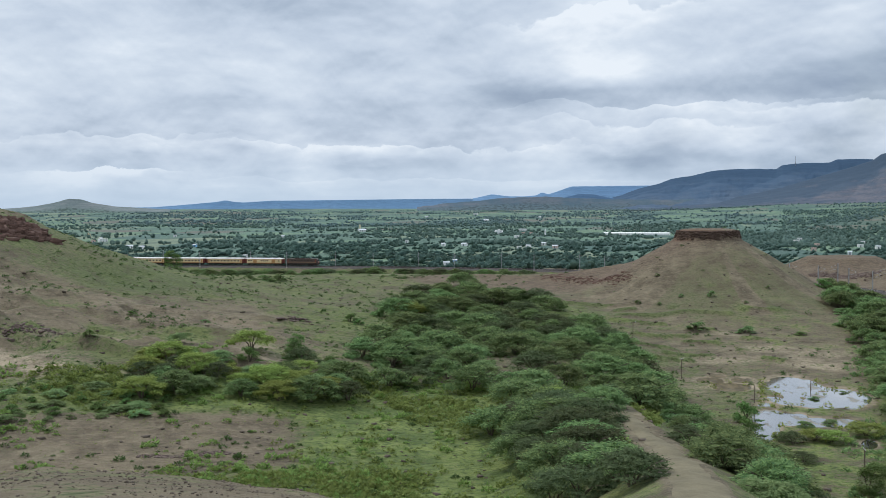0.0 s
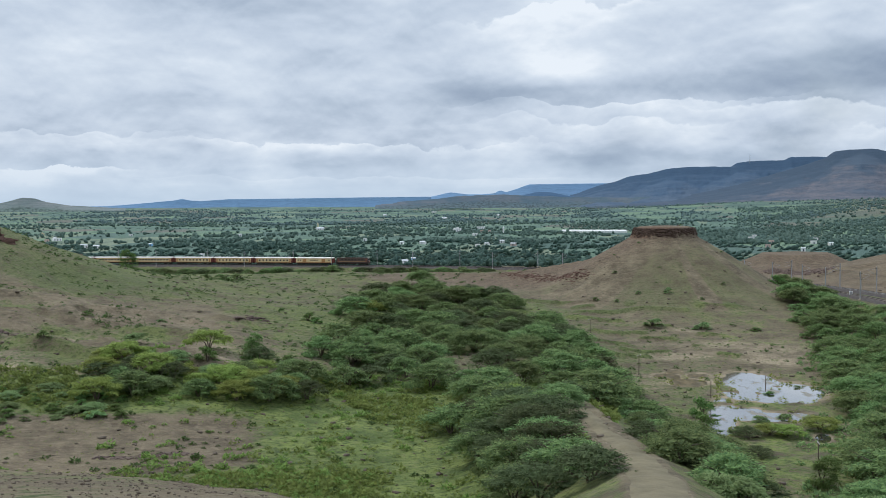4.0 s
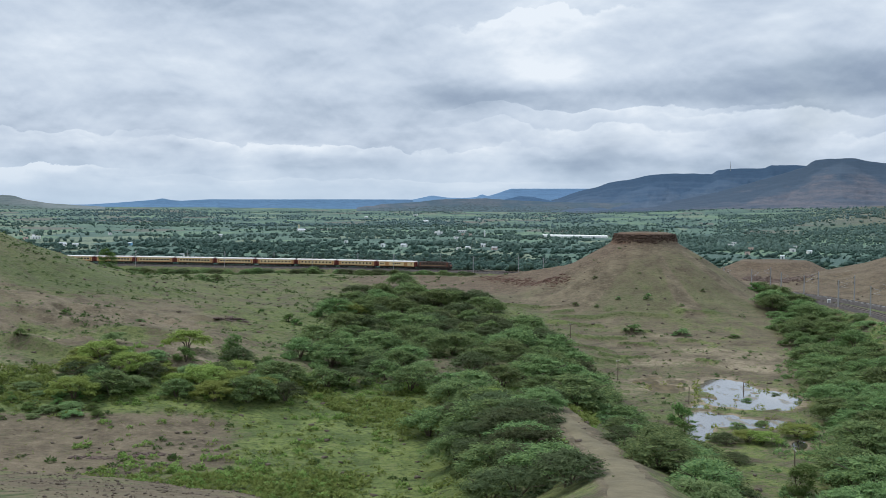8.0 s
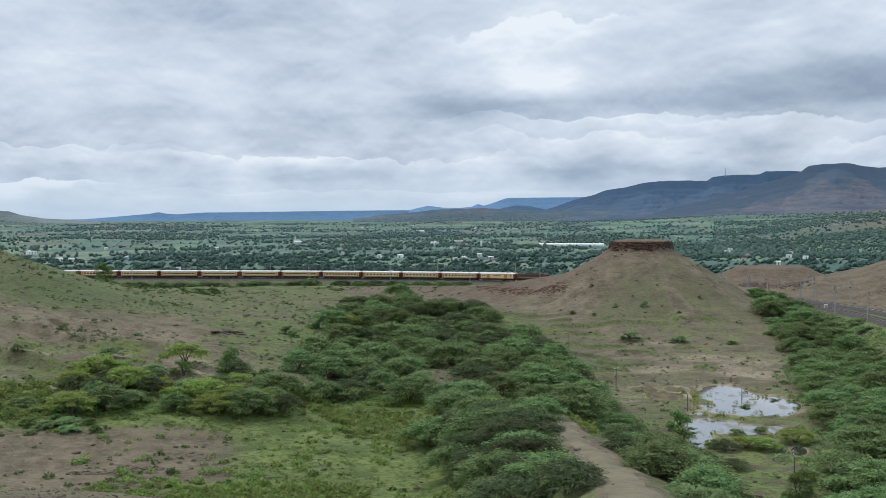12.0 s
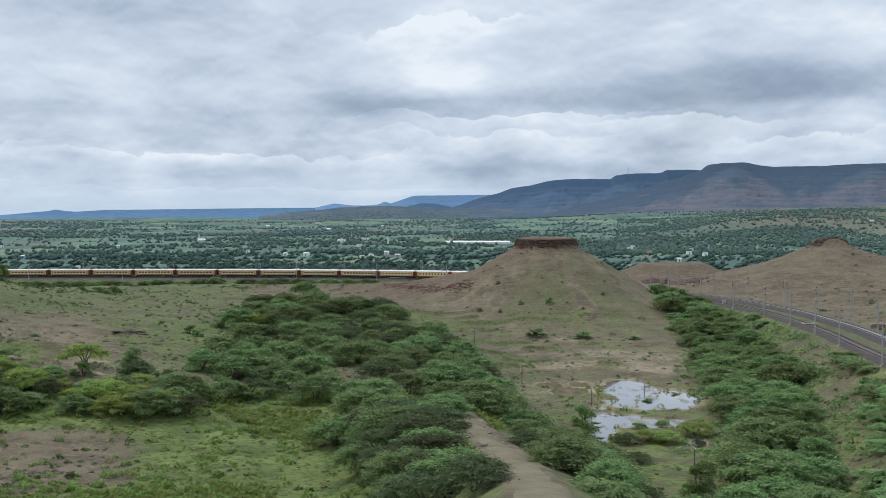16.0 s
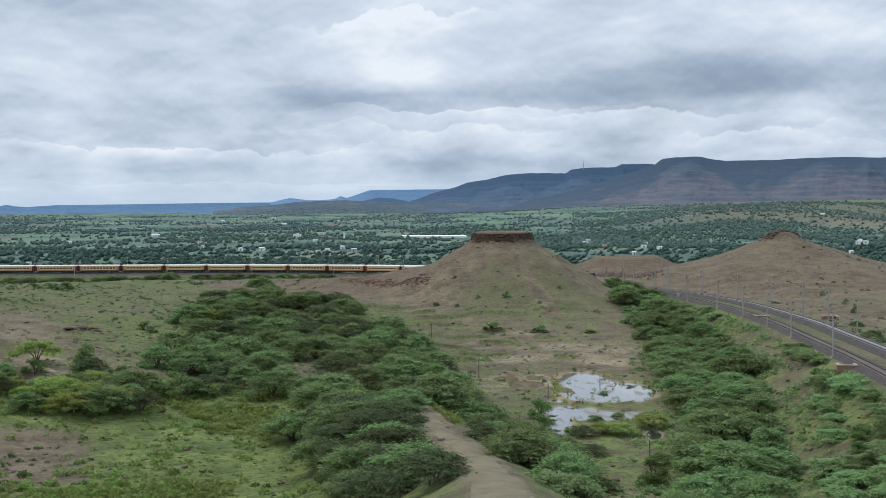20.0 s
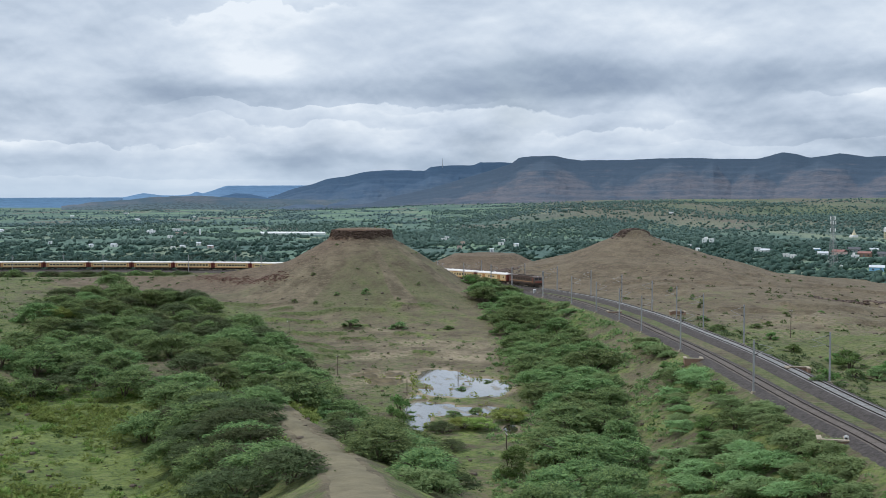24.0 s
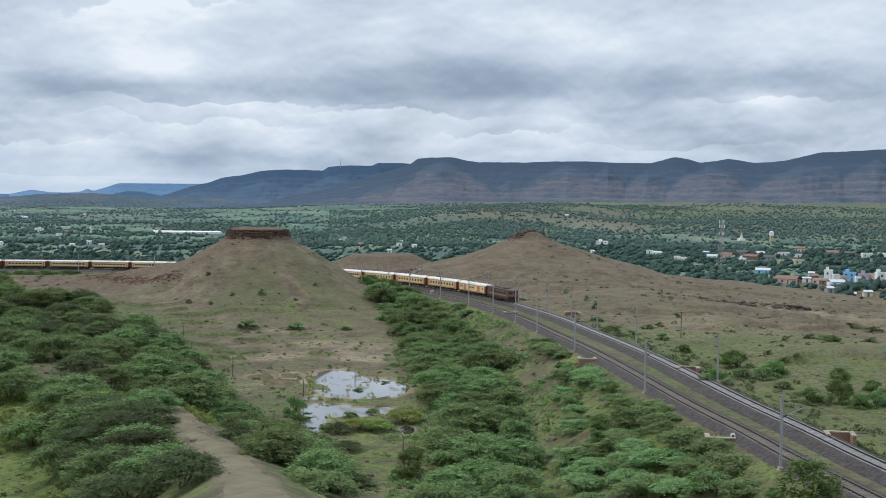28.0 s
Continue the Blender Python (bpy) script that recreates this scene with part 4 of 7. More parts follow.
# ---- pond and bare track ----
def make_pond():
    a = np.arange(24, 96, 0.8)
    b = np.arange(164, 276, 0.8)
    X, Y = np.meshgrid(a, b)
    p = pond_level(X, Y)
    f = grid_faces(len(b), len(a))
    keep = (p.ravel()[f] < 0.12).any(1)
    f = f[keep]
    used, inv = np.unique(f, return_inverse=True)
    v = np.stack([X.ravel(), Y.ravel(), np.full(X.size, -0.02)], -1)[used]
    me = mesh_from("water", v, inv.reshape(f.shape))
    az = np.degrees(np.arctan2(v[:, 0], v[:, 1]))
    me.attributes.new("mud", "FLOAT", "POINT").data.foreach_set("value", ease(12.9, 12.4, az).astype(np.float32))
    smooth_shade(me)
    m = bpy.data.materials.new("pond_water")
    m.use_nodes = True
    nt = m.node_tree
    bs = nt.nodes["Principled BSDF"]
    co = nt.nodes.new("ShaderNodeTexCoord").outputs["Object"]
    scum = ramp(nt, noise_tex(nt, mapping(nt, co, (1, 0.35, 1)), 0.30, 6, 0.62), [(0.56, 0.0), (0.62, 0.8)])
    mud = math_node(nt, "MULTIPLY", attr(nt, "mud"), ramp(nt, noise_tex(nt, co, 0.35, 5, 0.65), [(0.25, 0.75), (0.5, 1.0)]))
    tint = mix_col(nt, scum, (0.050, 0.050, 0.038), (0.20, 0.17, 0.105))
    tint = mix_col(nt, mud, tint, mix_col(nt, ramp(nt, noise_tex(nt, mapping(nt, co, (1, 0.3, 1)), 0.5, 6, 0.65), [(0.45, 0.0), (0.6, 1.0)]), (0.085, 0.064, 0.030), (0.160, 0.122, 0.064)))
    link(nt, tint, bs.inputs["Base Color"])
    link(nt, math_node(nt, "MAXIMUM", ramp(nt, scum, [(0.0, 0.05), (1.0, 0.45)]), math_node(nt, "MULTIPLY", mud, 0.6)), bs.inputs["Roughness"])
    link(nt, math_node(nt, "SUBTRACT", 1.0, math_node(nt, "MAXIMUM", scum, math_node(nt, "MULTIPLY", mud, 0.9))), bs.inputs["Coat Weight"])
    bs.inputs["IOR"].default_value = 1.33
    link(nt, math_node(nt, "SUBTRACT", 0.6, math_node(nt, "MULTIPLY", mud, 0.4)), bs.inputs["Specular IOR Level"])
    bs.inputs["Coat Roughness"].default_value = 0.03
    bn = nt.nodes.new("ShaderNodeBump")
    bn.inputs["Strength"].default_value, bn.inputs["Distance"].default_value = 0.08, 0.05
    link(nt, noise_tex(nt, co, 2.2, 3), bn.inputs["Height"])
    link(nt, bn.outputs[0], bs.inputs["Normal"])
    me.materials.append(m)
    tagged(new("water", me), "shallow rain pond reflecting the cloudy sky", "pond", kind="structure")


make_pond()


def make_dirt_track():
    line = curve_through([(x, y, 0) for x, y in SPUR], 0.8)
    t = np.gradient(line, axis=0)
    n = np.stack([t[:, 1], -t[:, 0]], -1)
    n /= np.linalg.norm(n, axis=1)[:, None]
    D = np.hypot(line[:, 0], line[:, 1])
    half = np.interp(D, [84, 100, 122, 150, 190], [2.9, 2.3, 1.7, 1.35, 0.8])
    cols = []
    for k in np.linspace(-1, 1, 11):
        w = half * (1 + 0.25 * fbm(D * 0.15, D * 0 + (1 if k > 0 else 5), 91, 3) * 2)
        px, py = line[:, 0] + n[:, 0] * w * k, line[:, 1] + n[:, 1] * w * k
        rut = -0.10 * math.exp(-((abs(k) - 0.45) / 0.18) ** 2)
        cols.append(np.stack([px, py, ground(px, py) + 0.26 * (1 - k ** 2) + rut * 0.5 - 0.05], -1))
    v = np.stack(cols, 1).reshape(-1, 3)
    me = mesh_from("dirt_track", v, grid_faces(len(line), 11)[:, ::-1])
    smooth_shade(me)
    me.materials.append(M_PATH)
    tagged(new("dirt_track", me), "bare brown dirt track along a low ridge", "path", kind="structure")


make_dirt_track()


# ---- railway ----
def sweep(line, normal, profile, i0=0, i1=None):
    """A profile (sideways, up) drawn along a line."""
    p, n = line[i0:i1], normal[i0:i1]
    rows = [p + n * o + np.array([0, 0, h]) for o, h in profile]
    v = np.stack(rows, 1).reshape(-1, 3)
    f = grid_faces(len(p), len(profile))
    return v, f


def make_track(line, name, label, bed_mat, fill):
    road = thing(name, label, "railway track")
    road["kind"] = "structure"
    i1 = 1130
    v, f = sweep(line, UP_N, [(-3.7, -0.95), (-2.1, -0.24), (-1.36, fill), (-1.08, fill), (-0.62, fill), (0.62, fill), (1.08, fill), (1.36, fill), (2.1, -0.24), (3.7, -0.95)], 130, i1)
    v[:, 2] += 0.04 * fbm(v[:, 0] * 0.8, v[:, 1] * 0.8, 5, 2)
    me = mesh_from("ballast", v, f)
    me.materials.append(bed_mat[0])
    me.materials.append(bed_mat[1])
    me.materials.append(M_RAIL_SHADE_RUST)
    idx = np.zeros(len(f), np.int32).reshape(-1, 9)
    idx[:, 4] = 1
    # strips along each rail: painted rail shadow together with rust stain
    idx[:, 3] = idx[:, 5] = 2
    idx[:, 2] = idx[:, 6] = 1
    me.polygons.foreach_set("material_index", idx.ravel())
    part_mesh("ballast", me, road)
    for o in (-0.87, 0.87):
        v, f = sweep(line, UP_N, [(o - 0.075, -0.17), (o - 0.03, -0.14), (o - 0.04, -0.03), (o - 0.04, 0.0), (o + 0.04, 0.0), (o + 0.04, -0.03), (o + 0.03, -0.14), (o + 0.075, -0.17)], 130, i1)
        me = mesh_from("rail", v, f)
        me.materials.append(M_RAIL)
        part_mesh("rail", me, road)
    return road


UP_TRACK = make_track(UP, "rail_track", "railway track on fresh grey ballast with dark shoulders", (M_BALLAST, M_BALLAST_NEW), -0.10)
DOWN_TRACK = make_track(DOWN, "rail_track", "railway track on old dark ballast with concrete sleepers", (M_BALLAST, M_BALLAST_OLD), -0.125)


def sleeper_bm():
    bm = bmesh.new()
    box(bm, -0.13, 0.13, -1.38, 1.38, -0.30, -0.105)
    for v in bm.verts:
        if v.co.z > -0.2:
            v.co.x *= 0.8
            v.co.y *= 0.985
            if abs(v.co.y) < 0.5:
                v.co.z -= 0.03
    return bm


def rail_pose(line, s):
    """Pose on a line, x along it."""
    i = int(np.clip(s, 1, len(line) - 3))
    u = s - i
    p = line[i] * (1 - u) + line[i + 1] * u
    t = line[i + 1] - line[i - 1]
    return Matrix.Translation(p) @ Matrix.Rotation(math.atan2(t[1], t[0]), 4, "Z")


def lay_sleepers(road, line, s0):
    bm = sleeper_bm()
    me = bpy.data.meshes.new("sleeper")
    bm.to_mesh(me)
    me.materials.append(M_SLEEPER)
    base_v = np.array([v.co[:] for v in bm.verts])
    base_f = np.array([[v.index for v in f.verts] for f in bm.faces])
    bm.free()
    for k in range(300):
        part_mesh("sleeper", me, road, m=rail_pose(line, s0 + 0.65 * k))
    vs, fs = [], []
    for k in range(300, 560):
        m = np.array(rail_pose(line, s0 + 0.65 * k))
        vs.append(base_v @ m[:3, :3].T + m[:3, 3])
        fs.append(base_f + 8 * (k - 300))
    me2 = mesh_from("sleepers", np.concatenate(vs), np.concatenate(fs))
    me2.materials.append(M_SLEEPER)
    tagged(part_mesh("sleepers", me2, road), kind="stuff")


# ---- overhead line ----
def mast_thing():
    """A lattice mast with its bracket arm over the track; x along the line, y towards the track."""
    ob = thing("overhead_mast", "grey galvanised railway mast on a concrete foot beside the track", "mast", "overhead line masts")
    bm = bmesh.new()
    box(bm, -0.42, 0.42, -0.42, 0.42, -1.6, 0.0)
    box(bm, -0.28, 0.28, -0.28, 0.28, 0.0, 0.30, 0.04)
    part("footing", bm, M_CONC, ob, "whitish concrete foot")
    bm = bmesh.new()
    for x in (-0.12, 0.12):
        box(bm, x - 0.035, x + 0.035, -0.11, 0.11, 0.2, 8.4)
    for k in range(14):
        z = 0.5 + 0.55 * k
        rod(bm, (-0.12, 0.10, z), (0.12, 0.10, z + 0.5), 0.02, seg=4)
        rod(bm, (0.12, -0.10, z), (-0.12, -0.10, z + 0.5), 0.02, seg=4)
    part("post", bm, M_GALV, ob)
    part("arm", rods(((0, 0.1, 7.9), (0, 2.9, 7.2), 0.035), ((0, 0.1, 6.0), (0, 2.9, 7.2), 0.035), ((0, 0.7, 6.35), (0, 3.0, 6.0), 0.028), seg=5), M_GALV, ob)
    part("insulator", rods(((0, 0.1, 7.9), (0, 0.65, 7.76), 0.085), seg=8), M_DARKSTEEL, ob, "brown insulator")
    part("insulator", rods(((0, 0.1, 6.0), (0, 0.65, 6.24), 0.085), seg=8), M_DARKSTEEL, ob, "brown insulator")
    return ob


LEFT_MASTS = [190, 243, 294, 344, 377, 401, 424, 449, 477, 503, 519, 540, 560, 598, 640, 690, 735, 782, 828, 876, 925, 975]
RIGHT_MASTS = [226, 303, 352, 381, 404, 424, 450, 474, 498, 520, 550, 590, 630, 672, 715, 760, 806, 852, 900, 950, 1000]


def make_masts():
    first = None
    for line, sgn, lst in ((DOWN, 1, LEFT_MASTS), (UP, -1, RIGHT_MASTS)):
        for s in lst:
            off = 2.95
            p = line[s] + UP_N[s] * sgn * off
            t = UP_T[s]
            ang = math.degrees(math.atan2(t[1], t[0])) + (180 if sgn > 0 else 0)
            m = pose(p[0], p[1], p[2] - 0.70, 0, 0, ang)
            if first is None:
                first = mast_thing()
                first.matrix_basis = m
            else:
                copy_thing(first, m)


make_masts()


def make_wires():
    for line in (UP, DOWN):
        w = thing("overhead_wire", "thin overhead contact and catenary wires above a track", "wire")
        for z, nm, r in ((5.6, "contact_wire", 0.014), (6.95, "catenary_wire", 0.016)):
            v, f = sweep(line[::6], UP_N[::6], [(-r, z), (0, z + r), (r, z), (0, z - r), (-r, z)], 26, 170)
            me = mesh_from(nm, v, f)
            me.materials.append(M_DARKSTEEL)
            part_mesh(nm, me, w)


make_wires()
lay_sleepers(UP_TRACK, UP, 226.0)
lay_sleepers(DOWN_TRACK, DOWN, 220.0)

# ---- the train ----
M_CREAM = plain("cream_coach_paint", (0.68, 0.52, 0.28), 0.5, 0, 0.12, 0.5, None, 0.08)
M_BROWN = plain("brown_band_paint", (0.46, 0.23, 0.09), 0.5, 0, 0.15, 0.5)
M_MAROON = plain("maroon_end_paint", (0.16, 0.040, 0.028), 0.55, 0, 0.2, 0.8)
M_ROOF = plain("pale_roof_paint", (0.74, 0.70, 0.66), 0.6, 0, 0.14, 0.4)
M_PANE = plain("dark_window", (0.035, 0.036, 0.040), 0.25, 0, 0.2, 1.0)
M_UNDER = plain("dusty_underframe", (0.060, 0.045, 0.036), 0.85, 0, 0.3, 1.0)
M_LOCO = plain("red_brown_loco_paint", (0.100, 0.068, 0.053), 0.55, 0, 0.2, 0.5)
M_LOCO_BAND = plain("tan_loco_band", (0.32, 0.19, 0.10), 0.55, 0, 0.15, 0.5)
M_LOCO_RED = plain("dull_red_loco_front", (0.20, 0.068, 0.045), 0.55, 0, 0.2, 0.7)


def hull(L, w, z0, z1, arch, seg=7):
    """A coach shell's outline extruded along x: straight sides, arched roof."""
    side = [(-w, z0), (-w - 0.02, z0 + 0.9), (-w, z1)]
    roof = [(-w * math.cos(math.pi * k / seg), z1 + arch * math.sin(math.pi * k / seg) ** 0.8) for k in range(1, seg)]
    prof = side + roof + [(w, z1), (w + 0.02, z0 + 0.9), (w, z0)]
    bm = bmesh.new()
    a = [bm.verts.new((-L / 2, y, z)) for y, z in prof]
    b = [bm.verts.new((L / 2, y, z)) for y, z in prof]
    n = len(prof)
    for i in range(n):
        bm.faces.new((a[i], a[(i + 1) % n], b[(i + 1) % n], b[i]))
    bm.faces.new(a[::-1])
    bm.faces.new(b)
    bmesh.ops.recalc_face_normals(bm, faces=bm.faces)
    return bm


def roof_shell(L, w, z1, arch, seg=9):
    prof = [(-w * math.cos(math.pi * k / seg), z1 + arch * math.sin(math.pi * k / seg) ** 0.8) for k in range(0, seg + 1)]
    bm = bmesh.new()
    a = [bm.verts.new((-L / 2, y, z)) for y, z in prof]
    b = [bm.verts.new((L / 2, y, z)) for y, z in prof]
    for i in range(len(prof) - 1):
        bm.faces.new((a[i], b[i], b[i + 1], a[i + 1]))
    bm.faces.new(a)
    bm.faces.new(b[::-1])
    bmesh.ops.recalc_face_normals(bm, faces=bm.faces)
    return bm


def add_bogie(ob, x, axles=(-1.45, 1.45)):
    span = max(axles) + 0.7
    bg = part("bogie", boxes((x - span, x + span, -1.12, -0.98, 0.45, 0.78), (x - span, x + span, 0.98, 1.12, 0.45, 0.78), (x - 0.3, x + 0.3, -1.1, 1.1, 0.5, 0.8)), M_UNDER, ob)
    for ax in axles:
        for y in (-0.86, 0.86):
            bm = bmesh.new()
            rod(bm, (x + ax, y - 0.065, 0.46), (x + ax, y + 0.065, 0.46), 0.46, seg=14)
            part("wheel", bm, M_DARKSTEEL, bg)


def add_window(ob, x0, x1, z0, z1, w, mat=None, name="window", label=""):
    for s in (-1, 1):
        bm = bmesh.new()
        y0, y1 = sorted((s * (w - 0.02), s * (w + 0.035)))
        box(bm, x0, x1, y0, y1, z0, z1)
        part(name, bm, mat or M_PANE, ob, label)


def coach(kind):
    """An integral coach 21.4 m long; kind 0: windows all along; kind 1: luggage van with few windows."""
    label = ("cream and brown railway coach with pale roof and dark windows", "cream railway luggage van with a pale roof and wide doors", "cream railway coach with long shaded sleeper windows")[kind]
    ob = thing("railway_coach", label, "coach", "coaches of the train")
    L, w = 21.34, 1.62
    part("body", hull(L, w, 1.10, 3.42, 0.10), M_CREAM, ob)
    part("roof", roof_shell(L - 0.1, w + 0.015, 3.40, 0.62), M_ROOF, ob, "pale grey arched roof")
    for s in (-1, 1):
        y0, y1 = sorted((s * (w + 0.012), s * (w + 0.034)))
        part("stripe", boxes((-L / 2 + 1.6, L / 2 - 1.6, y0, y1, 1.12, 1.42)), M_BROWN, ob, "brown lower stripe")
        part("stripe", boxes((-L / 2 + 1.6, L / 2 - 1.6, y0, y1, 3.12, 3.24)), M_BROWN, ob, "thin brown upper stripe")
    for s in (-1, 1):
        e = s * L / 2
        x0, x1 = sorted((e, e + s * 0.42))
        part("vestibule", boxes((x0, x1, -0.75, 0.75, 1.05, 3.5, 0.08)), M_MAROON, ob, "maroon gangway")
        x0, x1 = sorted((e - s * 0.9, e + s * 0.012))
        part("end_panel", hull(0.92, w + 0.022, 1.10, 3.42, 0.11), M_MAROON, ob, "maroon end panel", pose((x0 + x1) / 2, 0, 0))
        part("buffer", rods(((e, -0.98, 1.1), (e + s * 0.47, -0.98, 1.1), 0.2), ((e, 0.98, 1.1), (e + s * 0.47, 0.98, 1.1), 0.2), seg=8), M_UNDER, ob)
    if kind != 1:
        for s in (-1, 1):
            x = s * (L / 2 - 1.55)
            add_window(ob, x - 0.4, x + 0.4, 1.25, 3.15, w + 0.004, M_BROWN, "door", "brown end door")
        n = 9 if kind == 0 else 10
        for k in range(n):
            c = -7.6 + 15.2 * k / (n - 1)
            h = 0.42 if kind == 0 else 0.58
            add_window(ob, c - h, c + h, 2.02, 2.72, w)
    else:
        for c in (-5.2, 5.2):
            add_window(ob, c - 1.0, c + 1.0, 1.2, 3.1, w + 0.002, M_BROWN, "sliding_door", "brown sliding luggage door")
        for c in (-8.6, -7.4, -1.6, -0.5, 0.6, 1.7, 8.3):
            add_window(ob, c - 0.35, c + 0.35, 2.2, 2.7, w)
    part("underframe", boxes((-4.6, 4.4, -1.2, 1.2, 0.42, 1.12, 0.06), (-L / 2, L / 2, -1.35, 1.35, 0.96, 1.12)), M_UNDER, ob)
    for k in range(5):
        x = -8 + 4 * k
        part("roof_vent", boxes((x - 0.3, x + 0.3, -0.25, 0.25, 3.98, 4.14, 0.05)), M_ROOF, ob)
    add_bogie(ob, -7.39)
    add_bogie(ob, 7.39)
    return ob


def loco():
    ob = thing("electric_locomotive", "dusty red-brown electric locomotive with raised pantograph", "locomotive")
    L, w = 17.7, 1.56
    bm = bmesh.new()
    prof = [(-L / 2, 1.25), (-L / 2 - 0.25, 2.1), (-L / 2 + 0.35, 3.55), (-L / 2 + 0.9, 3.78), (L / 2 - 0.9, 3.78), (L / 2 - 0.35, 3.55), (L / 2 + 0.25, 2.1), (L / 2, 1.25)]
    a = [bm.verts.new((x, -w, z)) for x, z in prof]
    b = [bm.verts.new((x, w, z)) for x, z in prof]
    n = len(prof)
    for i in range(n):
        bm.faces.new((a[i], a[(i + 1) % n], b[(i + 1) % n], b[i]))
    bm.faces.new(a[::-1])
    bm.faces.new(b)
    bmesh.ops.recalc_face_normals(bm, faces=bm.faces)
    bmesh.ops.bevel(bm, geom=[e for e in bm.edges], offset=0.09, segments=2, affect="EDGES")
    part("body", bm, M_LOCO, ob)
    for s in (-1, 1):
        y0, y1 = sorted((s * (w - 0.01), s * (w + 0.025)))
        part("stripe", boxes((-8.0, 8.0, y0, y1, 1.75, 2.05)), M_LOCO_BAND, ob, "tan waist band")
        for k in range(7):
            x = -5.4 + 1.8 * k
            part("louvre", boxes((x - 0.6, x + 0.6, y0, y1, 2.45, 3.15)), M_UNDER, ob, "dark side louvre")
        for x in (-7.6, 7.6):
            part("cab_door", boxes((x - 0.33, x + 0.33, y0, y1, 1.45, 3.3)), M_LOCO_RED, ob)
        e = s * (L / 2)
        for y in (-0.72, 0.72):
            x0, x1 = sorted((e - s * 0.30, e + s * 0.03))
            part("windscreen", boxes((x0, x1, y - 0.52, y + 0.52, 2.55, 3.25)), M_PANE, ob, "dark cab window", Matrix.Identity(4))
        x0, x1 = sorted((e - s * 0.10, e + s * 0.285))
        part("nose_band", boxes((x0, x1, -1.45, 1.45, 1.65, 2.2, 0.05)), M_LOCO_RED, ob, "dull red front band")
        part("headlight", rods(((e - s * 0.6, 0, 3.68), (e - s * 0.1, 0, 3.66), 0.17), seg=10), M_GALV, ob)
        for y in (-0.98, 0.98):
            part("buffer", rods(((e, y, 1.1), (e + s * 0.62, y, 1.1), 0.21), seg=8), M_UNDER, ob)
        x0, x1 = sorted((e - s * 0.1, e + s * 0.22))
        part("cow_catcher", boxes((x0, x1, -1.35, 1.35, 0.28, 0.8)), M_UNDER, ob)
    part("roof_equipment", boxes((-4.2, -1.2, -0.8, 0.8, 3.76, 4.05, 0.08), (-0.6, 1.6, -0.6, 0.6, 3.76, 4.0, 0.06), (2.2, 4.4, -0.8, 0.8, 3.76, 4.02, 0.08)), M_UNDER, ob)
    for x, up in ((-6.0, 1.5), (6.0, 0.35)):
        pan = part("pantograph", rods(((x - 0.9, -0.5, 3.85), (x + 0.7, -0.35, 3.85 + up * 0.5), 0.035), ((x - 0.9, 0.5, 3.85), (x + 0.7, 0.35, 3.85 + up * 0.5), 0.035),
                                      ((x + 0.7, -0.35, 3.85 + up * 0.5), (x - 0.3, -0.25, 3.85 + up), 0.028), ((x + 0.7, 0.35, 3.85 + up * 0.5), (x - 0.3, 0.25, 3.85 + up), 0.028), seg=5), M_UNDER, ob)
        part("collector", rods(((x - 0.3, -0.9, 3.87 + up), (x - 0.3, 0.9, 3.87 + up), 0.04), seg=5), M_DARKSTEEL, pan)
    part("underframe", boxes((-8.6, 8.6, -1.45, 1.45, 0.9, 1.3), (-2.2, 2.2, -1.3, 1.3, 0.4, 0.95, 0.06)), M_UNDER, ob)
    add_bogie(ob, -5.6, (-1.9, 0.0, 1.9))
    add_bogie(ob, 5.6, (-1.9, 0.0, 1.9))
    return ob


LOCO = loco()
PITCH = 22.3
VAN = coach(1)
COACH = coach(0)
SLEEPER_CAR = coach(2)
TRAIN = [(LOCO, 9.5)]
for k in range(23):
    src = VAN if k == 0 else (COACH if k in (1, 2, 3, 20, 21) else SLEEPER_CAR)
    first_use = k in (0, 1, 4)
    TRAIN.append((src if first_use else copy_thing(src, pose(0, 0, 0)), 19.5 + PITCH * (k + 0.5)))
# distance along the line of the locomotive's nose, second by second
NOSE = [(0, 861), (4, 807), (8, 752), (10, 724.5), (22, 535), (25, 490), (28, 446)]


def nose_at(t):
    c = np.polyfit([r[0] for r in NOSE], [r[1] for r in NOSE], 3)
    return float(np.polyval(c, t))


def vehicle_pose(s):
    """A vehicle whose middle is s metres along; it rides on its two bogies and faces the near end."""
    a, b = s - 7.0, s + 7.0
    pa, pb = [np.array([np.interp(q, UP_S, UP[:, k]) for k in range(3)]) for q in (a, b)]
    c, d = (pa + pb) / 2, pa - pb
    return pose(c[0], c[1], c[2], 0, -math.degrees(math.atan2(d[2], math.hypot(d[0], d[1]))), math.degrees(math.atan2(d[1], d[0])))

# ---- trees and shrubs ----
rng = np.random.default_rng(7)


def kites(centre, axis, length, width, droop, r, lie=0.35):
    """Sprays of leaves: one four-cornered blade each, from its base along axis."""
    n = len(centre)
    axis = axis / np.linalg.norm(axis, axis=1)[:, None]
    up = np.array([0, 0, 1.0]) + r.normal(0, lie, (n, 3))
    side = np.cross(axis, up)
    side /= np.linalg.norm(side, axis=1)[:, None] + 1e-9
    L, W = length[:, None], width[:, None]
    tip = centre + axis * L + np.array([0, 0, -1.0]) * droop[:, None] * L
    midp = centre + axis * L * 0.5
    v = np.stack([centre, midp + side * W, tip, midp - side * W], 1).reshape(-1, 3)
    return v, np.arange(4 * n).reshape(-1, 4)


